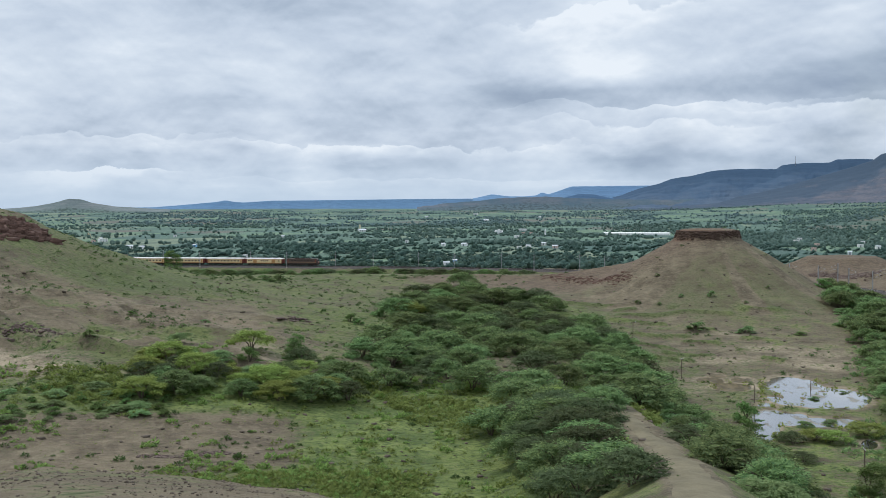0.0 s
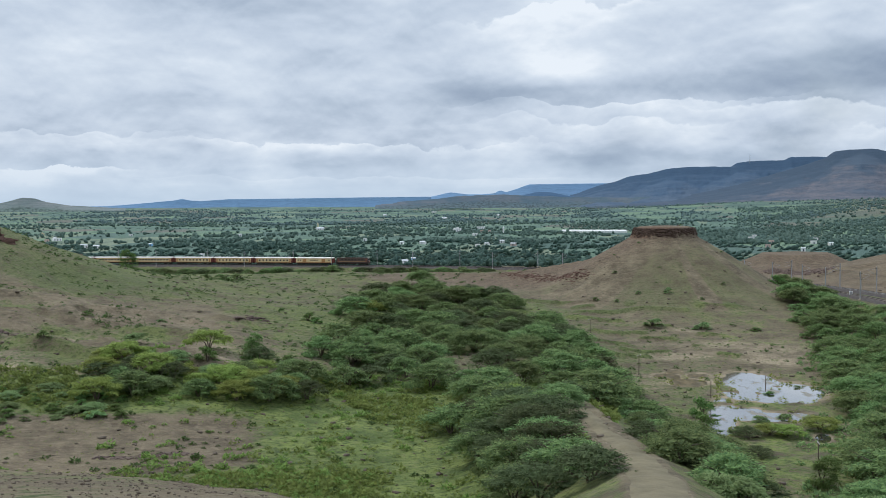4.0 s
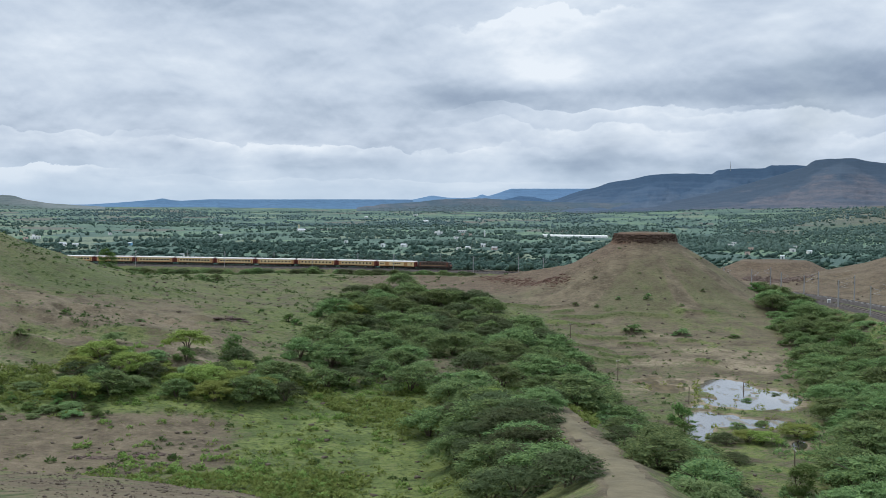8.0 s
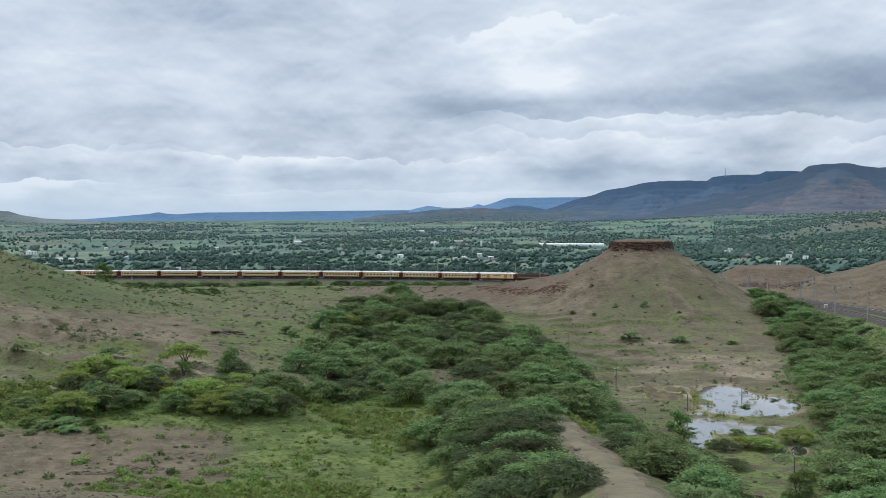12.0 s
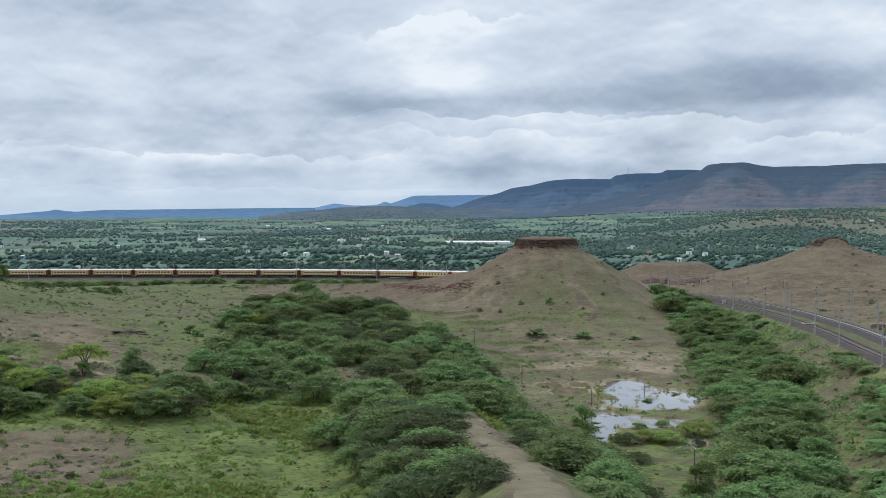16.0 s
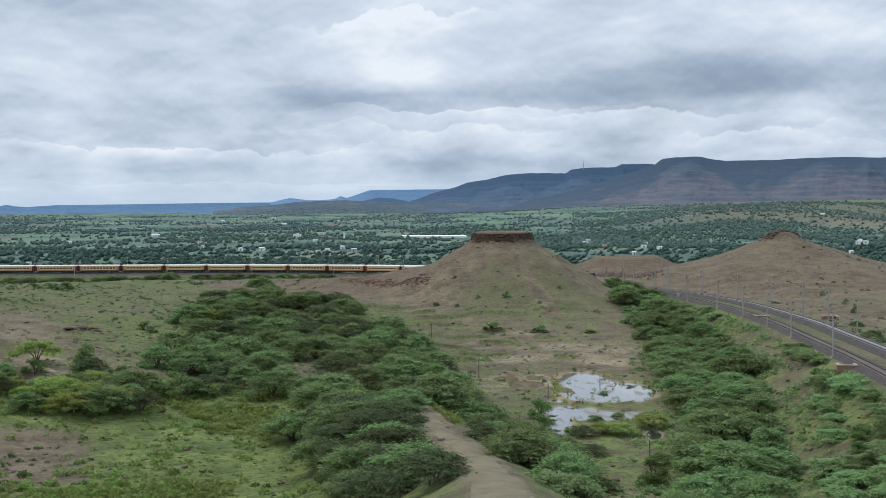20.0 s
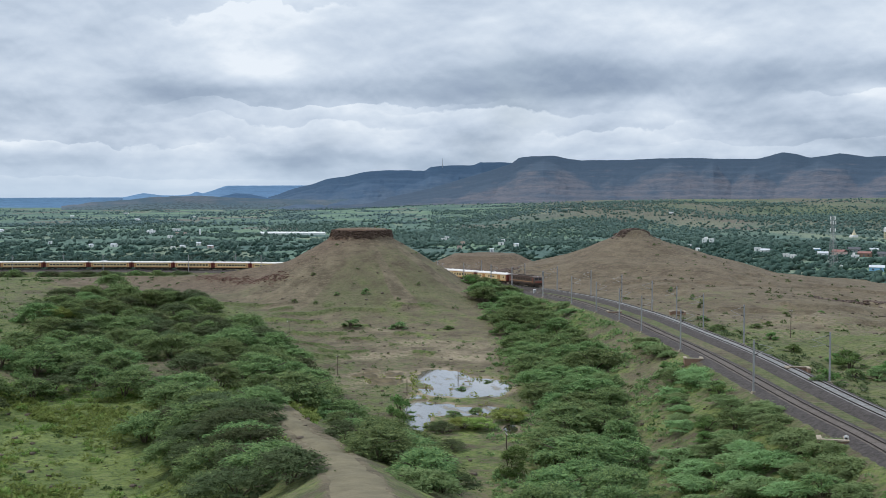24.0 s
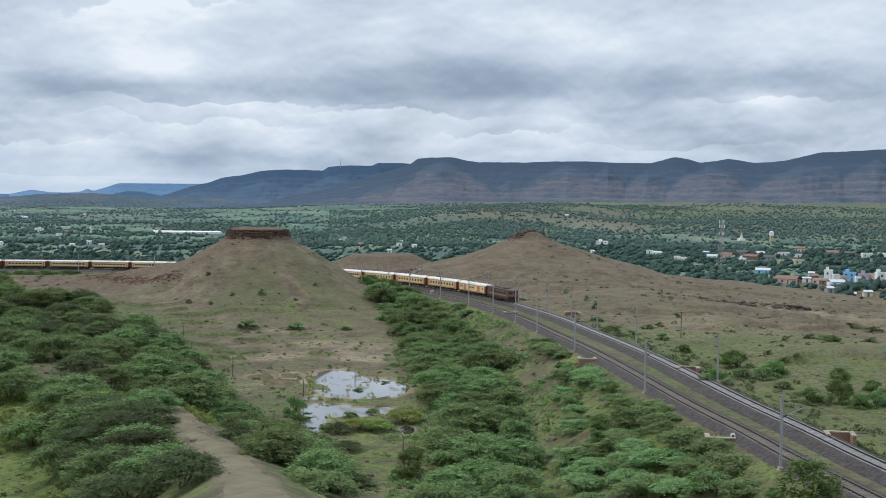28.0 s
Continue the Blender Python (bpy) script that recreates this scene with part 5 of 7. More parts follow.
def blades(centre, axis, length, width, r, lie=0.35):
    """Small three-cornered sprays, broad at the base and pointed."""
    n = len(centre)
    axis = axis / np.linalg.norm(axis, axis=1)[:, None]
    side = np.cross(axis, np.array([0, 0, 1.0]) + r.normal(0, lie, (n, 3)))
    side /= np.linalg.norm(side, axis=1)[:, None] + 1e-9
    v = np.stack([centre + side * width[:, None], centre - side * width[:, None], centre + axis * length[:, None]], 1).reshape(-1, 3)
    return v, np.arange(3 * n).reshape(-1, 3)


def crown_mesh(name, seed, R, H, lobes, per, mat, spray=0.40, flat=0.30, base=0.25, drop=0.50, tiers=0.34):
    """A spreading thorn-tree crown: level, ragged plates of fine sprays in tiers, dark hollows between and below them."""
    r = np.random.default_rng(seed)
    vs, fs, off = [], [], 0
    lean = r.uniform(-0.2, 0.2, 2)
    stretch = r.uniform(0.8, 1.2)
    for k in range(lobes):
        q = math.sqrt((k + 0.3) / lobes) * r.uniform(0.80, 1.14)
        a = k * 2.4 + r.uniform(-0.7, 0.7)
        lr = R * r.uniform(0.16, 0.34)
        zc = H * (1.0 - drop * q ** 2.4) - r.uniform(0, 1) ** 1.6 * tiers * H
        c = np.array([math.cos(a) * R * 0.84 * q * stretch + lean[0] * zc, math.sin(a) * R * 0.84 * q / stretch + lean[1] * zc, zc])
        out = np.array([math.cos(a), math.sin(a), 0.0]) * q
        # broad inner sprays fill the plate, fine ones make its surface and edge
        m = 16
        th = r.uniform(0, 6.283, m)
        d = np.stack([np.cos(th), np.sin(th), np.zeros(m)], -1)
        p = c + d * (lr * r.uniform(0.0, 0.35, m))[:, None] - np.array([0, 0, 0.14])
        v, f = kites(p, d + r.normal(0, 0.15, (m, 3)) * np.array([1, 1, 0.5]), lr * r.uniform(0.4, 0.62, m), lr * r.uniform(0.12, 0.2, m), flat * r.uniform(0.2, 0.9, m), r, 0.15)
        t = np.concatenate([f[:, [0, 1, 2]], f[:, [0, 2, 3]]])
        vs.append(v)
        fs.append(t + off)
        off += len(v)
        th = r.uniform(0, 6.283, per)
        rho = np.sqrt(r.uniform(0.0, 1.0, per))
        wav = 1 + 0.28 * np.sin(3 * th + r.uniform(0, 6)) + 0.18 * np.sin(7 * th + r.uniform(0, 6))
        d = np.stack([np.cos(th), np.sin(th), np.zeros(per)], -1)
        fall = flat * lr * rho ** 2 + r.uniform(0, 1, per) ** 3 * 0.16 * H - r.uniform(0, 1, per) ** 4 * 0.10 * H
        p = c + d * (lr * rho * wav)[:, None] - np.stack([np.zeros(per), np.zeros(per), fall], -1)
        ax = 0.8 * d + 0.7 * out + r.normal(0, 0.5, (per, 3)) * np.array([1, 1, 0.55]) - np.array([0, 0, 0.12])
        v, f = blades(p, ax, spray * r.uniform(0.45, 1.25, per), spray * r.uniform(0.12, 0.26, per), r, 0.45)
        vs.append(v)
        fs.append(f + off)
        off += len(v)
    v = np.concatenate(vs)
    v[:, 2] = np.maximum(v[:, 2], base * H * r.uniform(0.4, 1.4, len(v)))
    me = mesh_from(name, v, np.concatenate(fs))
    me.materials.append(mat)
    return me


def trunk_bm(seed, R, H, stems):
    r = random.Random(seed)
    bm = bmesh.new()
    for k in range(stems):
        a = 6.283 * k / stems + r.uniform(-0.5, 0.5)
        q = r.uniform(0.18, 0.34) * R
        k1 = (math.cos(a) * q * 0.5, math.sin(a) * q * 0.5, H * 0.30)
        k2 = (math.cos(a) * q * 1.4, math.sin(a) * q * 1.4, H * 0.62)
        rod(bm, (0.06 * math.cos(a), 0.06 * math.sin(a), -0.5), k1, 0.13, 0.10)
        rod(bm, k1, k2, 0.10, 0.06)
        for j in range(2):
            b = a + r.uniform(-0.9, 0.9)
            rod(bm, k2, (k2[0] + math.cos(b) * R * 0.36, k2[1] + math.sin(b) * R * 0.36, H * r.uniform(0.74, 0.86)), 0.05, 0.02, seg=4)
    return bm


def tree_kind(name, label, category, group, seed, R, H, lobes, per, mat, spray=0.42, flat=0.30, stems=4, base=0.25, drop=0.50, tiers=0.34):
    ob = thing(name, label, category, group)
    part("trunk", trunk_bm(seed, R, H, stems), M_BARK, ob)
    part_mesh("crown", crown_mesh("crown", seed, R, H, lobes, per, mat, spray, flat, base, drop, tiers), ob)
    return ob


THORN = "spreading green thorn tree with a flat feathery crown"
KINDS = [
    tree_kind("thorn_tree", THORN, "tree", "thorn trees of the valley", 1, 5.0, 4.6, 48, 125, M_LEAF),
    tree_kind("thorn_tree", THORN, "tree", "thorn trees of the valley", 2, 4.4, 4.2, 40, 125, M_LEAF),
    tree_kind("thorn_shrub", "tall green thorn shrub with feathery sprays", "shrub", "thorn shrubs of the valley", 3, 3.3, 3.6, 30, 115, M_LEAF, 0.38, 0.4, 4, 0.12, 0.65),
    tree_kind("thorn_tree", "dusty grey-green thorn tree with bare twigs showing", "tree", "thorn trees of the valley", 4, 4.6, 4.0, 38, 95, M_LEAF_DULL, 0.40),
    tree_kind("thorn_tree", "dusty grey-green thorn tree with bare twigs showing", "tree", "thorn trees of the valley", 5, 3.6, 3.4, 28, 95, M_LEAF_DULL, 0.38),
    tree_kind("acacia_tree", "yellow-green flat-topped acacia on the valley floor", "tree", "acacias of the valley", 6, 4.0, 3.6, 36, 120, M_LEAF_YELLOW, 0.36, 0.25, 4, 0.38, 0.36, 0.24),
    tree_kind("leafy_bush", "fresh green leafy bush", "bush", "bushes of the valley", 7, 2.1, 2.4, 22, 110, M_LEAF_BRIGHT, 0.32, 0.7, 3, 0.05, 0.75, 0.45),
    tree_kind("leafy_bush", "dark green leafy bush", "bush", "bushes of the valley", 8, 1.7, 1.8, 18, 100, M_LEAF, 0.30, 0.6, 3, 0.05, 0.75, 0.45),
    tree_kind("broadleaf_tree", "upright green broadleaf tree", "tree", "broadleaf trees", 9, 2.6, 6.2, 44, 110, M_LEAF_BRIGHT, 0.34, 0.8, 2, 0.14, 0.62, 0.5),
    tree_kind("thorn_scrub", "low feathery pale green thorn scrub", "shrub", "thorn scrub of the valley", 10, 3.4, 2.2, 34, 120, M_FEATHER, 0.42, 0.22, 1, 0.08, 0.6, 0.3),
]
USED = set()
PLANTED = []


def plant(kind, x, y, size=1.0, turn=None, sink=0.05, tall=1.0):
    src = KINDS[kind]
    turn = rng.uniform(0, 360) if turn is None else turn
    m = pose(x, y, height(x, y) - sink, rng.uniform(-4, 4), rng.uniform(-4, 4), turn) @ Matrix.Diagonal((size, size, size * tall, 1))
    PLANTED.append((x, y))
    if kind not in USED:
        USED.add(kind)
        src.matrix_basis = m
        return src
    ob = copy_thing(src, Matrix.Identity(4))
    ob.matrix_basis = m
    return ob


def polar(az, D):
    return D * math.sin(radians(az)), D * math.cos(radians(az))


def scatter(n, az0, az1, D0, D1, spacing, inside, kinds, weights, smin, smax_, tall=1.0):
    """Plants by rejection over a sector, with room between them."""
    got = []
    for _ in range(n * 30):
        if len(got) >= n:
            break
        az = rng.uniform(az0, az1)
        D = math.sqrt(rng.uniform(D0 * D0, D1 * D1))
        if not inside(az, D):
            continue
        x, y = polar(az, D)
        if any((x - a) ** 2 + (y - b) ** 2 < spacing ** 2 for a, b in got):
            continue
        got.append((x, y))
        plant(int(rng.choice(kinds, p=weights)), x, y, rng.uniform(smin, smax_), tall=tall)
    return got


def in_grove(az, D):
    lo = np.interp(D, [128, 150, 168, 185, 205, 222, 240, 275, 320, 380, 402], [2.2, 0.8, 0.2, -2.4, -6.4, -7.8, -7.6, -5.2, -6.2, -4.6, -2.0])
    hi = np.interp(D, [128, 150, 180, 195, 210, 225, 255, 290, 330, 375, 402], [7.5, 7.5, 7.6, 9.6, 10.6, 10.0, 8.2, 5.6, 3.0, 0.0, -1.5])
    x, y = polar(az, D)
    pd, _ = spur(np.array([x]), np.array([y]))
    return lo < az < hi and pd[0] > (6.5 if D < 175 else 4.5)


def in_pathside(az, D):
    lo = np.interp(D, [96, 128, 150, 190], [12.8, 10.8, 9.3, 8.0])
    x, y = polar(az, D)
    pd, _ = spur(np.array([x]), np.array([y]))
    return lo < az < np.interp(D, [128, 150, 170, 185, 200], [14.4, 13.6, 12.6, 10.4, 9.6]) and pd[0] > 4.0


def in_right_grove(az, D):
    lo = np.interp(D, [130, 150, 180, 200, 225, 250, 300, 345, 392], [20.2, 20.2, 20.2, 20.0, 19.6, 19.0, 18.2, 17.0, 16.0])
    hi = np.interp(D, [130, 165, 215, 260, 300, 340, 392], [24.4, 23.9, 23.4, 22.2, 20.6, 19.0, 17.2])
    return lo < az < hi


def in_bank(az, D):
    x, y = polar(az, D)
    td, side, tz, gap = track_dist(np.array([x]), np.array([y]))
    lane = abs(az - np.interp(D, [130, 165, 215, 260, 300], [26.2, 25.9, 25.2, 23.6, 22.2])) < 0.95
    return side[0] > 0 and gap[0] + 5.0 < td[0] < 46 and not lane and az > np.interp(D, [130, 165, 215, 260, 300, 390], [25.4, 24.9, 24.4, 23.0, 21.6, 18.4])


def in_row(az, D):
    return abs(D - (207 + 5 * math.sin(az * 0.7))) < 10 and az > -19.3


scatter(38, -2, 9, 128, 176, 4.6, in_grove, [3, 4, 0, 1], [0.42, 0.18, 0.25, 0.15], 0.9, 1.3)
scatter(126, -9, 11, 176, 402, 4.6, in_grove, [0, 1, 2, 3, 9, 5], [0.34, 0.26, 0.10, 0.16, 0.09, 0.05], 0.85, 1.35)
scatter(36, 8, 18, 96, 200, 5.0, in_pathside, [0, 1, 3, 9, 2], [0.3, 0.25, 0.15, 0.2, 0.1], 0.7, 1.15)
scatter(88, 15, 26, 132, 392, 4.6, in_right_grove, [0, 1, 2, 9], [0.44, 0.32, 0.12, 0.12], 0.9, 1.35)
scatter(112, 18, 37, 112, 385, 3.4, in_bank, [9, 1, 2, 6], [0.66, 0.12, 0.10, 0.12], 0.6, 1.2, 0.78)
scatter(26, -26, -8, 195, 222, 4.6, in_row, [2, 9, 5, 6, 4, 1], [0.08, 0.20, 0.40, 0.12, 0.12, 0.08], 0.7, 1.15)
scatter(17, -18.5, -9, 203, 232, 4.8, lambda az, D: True, [5, 4, 9, 6], [0.55, 0.15, 0.2, 0.1], 0.8, 1.2)
scatter(46, -27, -17, 186, 204, 3.0, lambda az, D: True, [6, 9, 7], [0.4, 0.3, 0.3], 0.4, 0.75, 0.75)

# single trees and bushes: kind, bearing, distance, size
LONE_TREES = [
    (8, -16.8, 470, 1.7, 1.0), (8, -10.9, 226, 0.95, 1.0), (8, 18.1, 158, 0.85, 0.9), (8, 39.2, 109, 1.45, 1.0), (8, 37.9, 107, 0.85, 0.9),
    (8, 40.0, 200, 0.85, 0.9), (6, 41.5, 205, 1.0, 0.9), (7, 9.8, 318, 1.7, 0.7), (7, 12.2, 318, 1.9, 0.55), (6, 14.9, 318, 0.9, 0.5),
    (7, 9.1, 352, 0.6, 1), (7, 10.55, 352, 0.9, 1.1), (7, 6.9, 350, 0.7, 1), (7, 8.0, 348, 0.5, 1), (7, 12.3, 348, 0.5, 1),
]
MESA_BUSHES = [
    (7, 13.3, 362, 0.5, 1), (7, 7.9, 368, 0.6, 0.8), (6, 15.9, 385, 1.5, 0.9), (6, -8.0, 292, 1.1, 0.9), (6, -7.6, 288, 0.8, 0.8),
    (7, -12.3, 400, 1.9, 0.7), (7, -11.6, 405, 1.7, 0.8), (7, -13.1, 398, 1.4, 0.7), (7, 33.4, 190, 1.1, 0.9), (6, 34.0, 205, 1.2, 0.9),
    (7, 35.2, 214, 1.3, 0.8), (6, 36.8, 218, 1.5, 0.8), (7, 28.4, 262, 1.3, 0.7), (7, 30.5, 285, 1.0, 0.8), (6, 31.1, 288, 0.7, 0.9),
]
EAST_BUSHES = [
    (7, 32.0, 320, 0.8, 0.9), (6, 33.6, 330, 0.8, 0.9), (7, 38.4, 262, 0.9, 0.8), (6, 39.6, 258, 1.0, 0.7), (7, 41.2, 262, 1.1, 0.6),
    (7, 37.3, 255, 0.6, 1.2), (6, 41.3, 320, 1.5, 0.4), (7, 27.8, 330, 0.7, 1.6), (7, 27.4, 345, 0.6, 1.6), (6, 12.35, 208, 1.15, 1.4),
    (6, 12.5, 194, 1.15, 1.2), (7, 14.0, 193, 1.1, 0.7), (4, 14.6, 190, 0.65, 1.0), (5, 15.6, 194, 0.8, 0.7), (5, 16.4, 193, 0.85, 0.7),
]
RIDGE_TREES = [
    (3, 6.6, 104, 1.0, 0.9), (0, 5.6, 114, 1.0, 0.95), (3, 4.0, 108, 1.0, 0.9), (1, 2.6, 116, 1.0, 0.9), (4, 4.4, 124, 1.1, 1.0), (1, 3.2, 126, 1.1, 1.0),
    (3, 4.7, 150, 1.05, 1.0), (0, 5.1, 161, 0.9, 0.9), (4, 5.4, 170, 0.9, 1.0), (1, 5.2, 182, 0.9, 1.0), (4, 9.6, 138, 0.9, 0.9), (1, 10.6, 140, 0.8, 0.9), (0, 12.0, 132, 1.0, 0.9), (3, 13.2, 122, 1.0, 0.8), (3, 14.6, 116, 1.0, 0.6),
]
POND_BUSHES = [
    (5, 18.0, 201, 1.0, 0.65), (7, 15.2, 205, 1.0, 0.6), (7, 16.3, 210, 0.9, 0.5), (4, 15.1, 176, 0.75, 0.6), (4, 13.9, 150, 1.2, 0.75),
    (4, 12.2, 151, 1.0, 0.8), (0, 12.9, 166, 1.15, 1.0), (6, 15.6, 236, 0.7, 0.6), (7, 17.0, 246, 0.8, 0.5), (4, -4.4, 296, 0.55, 1.1),
    (6, -19.0, 268, 0.7, 0.7), (6, -16.0, 262, 0.9, 0.6), (7, -15.4, 258, 0.8, 0.6), (6, -21.0, 236, 0.7, 0.7),
]
for kd, az, D, sz, tall in LONE_TREES + MESA_BUSHES + EAST_BUSHES + RIDGE_TREES + POND_BUSHES:
    plant(kd, *polar(az, D), sz, tall=tall)
# hedge of bushes below the line
for k in range(110):
    plant(int(rng.choice([1, 2, 3, 7])), *polar(-19.0 + 0.185 * k + rng.uniform(-0.3, 0.3), rng.uniform(505, 548)), rng.uniform(0.75, 1.2), tall=0.95)


def tuft_field(name, label, n, pick, per, size, mat, seed, height_scale=1.0):
    """Many low plants as one sheet of blades."""
    r = np.random.default_rng(seed)
    x, y = pick(r, n)
    z = ground(x, y)
    s = size[0] + (size[1] - size[0]) * r.uniform(0, 1, len(x)) ** 2.2
    xs, ys, zs, ss = (np.repeat(q, per) for q in (x, y, z, s))
    m = len(xs)
    a, q = r.uniform(0, 6.283, m), np.sqrt(r.uniform(0, 1, m))
    c = np.stack([xs + ss * q * np.cos(a) * 0.8, ys + ss * q * np.sin(a) * 0.8, zs + ss * height_scale * (0.75 * (1 - q ** 2)) * r.uniform(0.2, 1, m)], -1)
    ax = np.stack([np.cos(a), np.sin(a), 0.7 * height_scale + r.uniform(-0.4, 0.4, m)], -1) + r.normal(0, 0.35, (m, 3))
    v, f = blades(c, ax, ss * r.uniform(0.28, 0.6, m), ss * r.uniform(0.12, 0.24, m), r)
    me = mesh_from(name, v, f)
    me.materials.append(mat)
    return tagged(new(name, me), label, "plants", kind="stuff")


def sector(az0, az1, D0, D1, dens=None):
    def pick(r, n):
        az, D = np.radians(r.uniform(az0, az1, n * 4)), np.sqrt(r.uniform(D0 ** 2, D1 ** 2, n * 4))
        x, y = D * np.sin(az), D * np.cos(az)
        td, side, tz, gap = track_dist(x, y)
        ok = (pond_level(x, y) > 0.05) & (td > gap + 4.5) & (spur(x, y)[0] > 3.0)
        if dens is not None:
            ok &= r.uniform(0, 1, len(x)) < dens(x, y, np.degrees(az), D)
        i = np.where(ok)[0][:n]
        return x[i], y[i]
    return pick


def clumpy(scale, seed, lo=-0.02, hi=0.14):
    return lambda x, y, az, D: ease(lo, hi, fbm(x * scale, y * scale, seed, 3)) + 0.06


def slope_dens(scale, seed, lo, hi, floor_):
    def d(x, y, az, D):
        m = np.hypot(x - MESA[0], y - MESA[1])
        return (ease(lo, hi, fbm(x * scale, y * scale, seed, 4)) + floor_) * (1 - 0.93 * ease(90, 60, m)) * (1 - 0.75 * ease(4, 7, az) * ease(18, 16, az) * ease(360, 340, D))
    return d


tuft_field("low_scrub", "low green herbs and shrubs on the near valley floor", 4600, sector(-26, 8, 118, 218, lambda x, y, az, D: (ease(-0.02, 0.14, fbm(x * 0.07, y * 0.07, 301, 3)) + 0.08) * (1 - ease(-9, -13, az) * ease(152, 160, D) * ease(192, 184, D))), 26, (0.3, 1.3), M_HERB, 401)
tuft_field("low_scrub", "scattered green shrubs on the slopes and banks", 1500, sector(-27, 16, 205, 430, slope_dens(0.05, 303, -0.02, 0.14, 0.06)), 26, (0.3, 1.2), M_SCRUB, 402)
tuft_field("low_scrub", "green scrub on the railway embankment slope", 2600, sector(17, 38, 115, 400, lambda x, y, az, D: (ease(-0.1, 0.1, fbm(x * 0.06, y * 0.06, 305, 3)) + 0.06) * (track_dist(x, y)[1] > 0)), 32, (0.3, 1.4), M_LEAF, 403)
tuft_field("low_scrub", "sparse shrubs on the brown land beyond the line", 300, sector(24, 46, 140, 470, clumpy(0.04, 307)), 30, (0.3, 1.1), M_SCRUB, 404)
tuft_field("dry_grass", "tufts of half-dry grass across the valley", 11000, sector(-27, 44, 110, 330), 5, (0.16, 0.5), M_HERB, 405, 1.4)
def along_bunds(r, n):
    az = r.uniform(1, 16, n)
    d0, seed = np.array([(276, 9), (284, 1), (292, 2), (301, 3), (309, 4), (318, 5), (327, 6), (336, 7), (344, 10), (352, 8)])[r.integers(0, 10, n)].T
    off = np.zeros(n)
    for s in range(1, 11):
        off = np.where(seed == s, 6 * fbm(az * 0.35, az * 0, 900 + s, 3), off)
    D = d0 + off - 0.6 + r.normal(0, 0.35, n)
    i = bunds(D, az) > 0.3
    return D[i] * np.sin(np.radians(az[i])), D[i] * np.cos(np.radians(az[i]))


tuft_field("bund_grass", "dark grass along low contour banks below the mesa", 5200, along_bunds, 9, (0.15, 0.42), M_SCRUB, 410, 0.9)
tuft_field("pond_reeds", "yellow-green reeds and drowned shrubs in the pond", 150, lambda r, n: (lambda x, y: (x[(np.abs(pond_level(x, y)) < 0.35)][:n], y[(np.abs(pond_level(x, y)) < 0.35)][:n]))(r.uniform(30, 84, 6000), r.uniform(180, 252, 6000)), 20, (0.3, 1.1), M_LEAF_YELLOW, 406, 1.1)

tuft_field("low_scrub", "dark green knee-high shrubs on the near valley floor", 1300, sector(-26, 8, 122, 225, lambda x, y, az, D: ease(-0.05, 0.16, fbm(x * 0.05, y * 0.05, 311, 3)) + 0.10), 44, (0.4, 1.25), M_HERB, 407)
tuft_field("low_scrub", "dark thorny shrubs on the near valley floor", 350, sector(-26, 8, 118, 225, lambda x, y, az, D: ease(-0.05, 0.16, fbm(x * 0.05, y * 0.05, 313, 3)) + 0.15), 44, (0.35, 1.0), M_SCRUB, 408)
tuft_field("low_scrub", "green herbs and low bushes beside the railway", 700, sector(26, 44, 100, 300, lambda x, y, az, D: ease(26, 8, track_dist(x, y)[0]) * (track_dist(x, y)[1] < 0)), 36, (0.3, 1.3), M_LEAF_DULL, 409)


tuft_field("low_bushes", "small dark bushes dotted over hillsides and flats", 2300, sector(-29, 17, 212, 440, slope_dens(0.05, 521, -0.05, 0.15, 0.15)), 30, (0.22, 0.75), M_SCRUB, 621, 1.0)
tuft_field("low_bushes", "small bushes dotted over the land beyond the line", 170, sector(24, 46, 130, 460, slope_dens(0.05, 523, 0.0, 0.2, 0.12)), 30, (0.25, 0.9), M_SCRUB, 622, 1.1)


def ico():
    bm = bmesh.new()
    bmesh.ops.create_icosphere(bm, subdivisions=1, radius=1.0)
    v = np.array([w.co[:] for w in bm.verts])
    f = np.array([[w.index for w in g.verts] for g in bm.faces])
    bm.free()
    return v, f


ICO1 = ico()

# ---- buildings ----
def sight(az, el, far=4800.0, near=60.0):
    """Where the land lies at that bearing and that many degrees below the eye's level."""
    D = np.concatenate([np.arange(near, 700, 0.5), np.arange(700, far, 3.0)])
    a = radians(az)
    x, y = D * math.sin(a), D * math.cos(a)
    hit = np.where(ground(x, y) >= 40 + D * math.tan(radians(el)))[0]
    i = hit[0] if len(hit) else len(D) - 1
    return float(x[i]), float(y[i])


def on_land(x, y, turn=0.0, sink=0.0):
    return pose(x, y, height(x, y) - sink, 0, 0, turn)


WALLS = {"white": plain("white_wash", (0.80, 0.79, 0.77), 0.85, 0, 0.12, 0.3), "blue": plain("light_blue_wash", (0.28, 0.52, 0.76), 0.85, 0, 0.10, 0.3),
         "mauve": plain("mauve_wash", (0.42, 0.36, 0.42), 0.85, 0, 0.12, 0.3), "pink": plain("pale_pink_wash", (0.58, 0.44, 0.38), 0.85, 0, 0.12, 0.3),
         "brick": plain("rough_brick", (0.27, 0.17, 0.12), 0.9, 0, 0.2, 0.6), "grey": plain("grey_render", (0.32, 0.31, 0.30), 0.9, 0, 0.2, 0.4),
         "cream": plain("cream_wash", (0.62, 0.55, 0.38), 0.85, 0, 0.12, 0.3)}
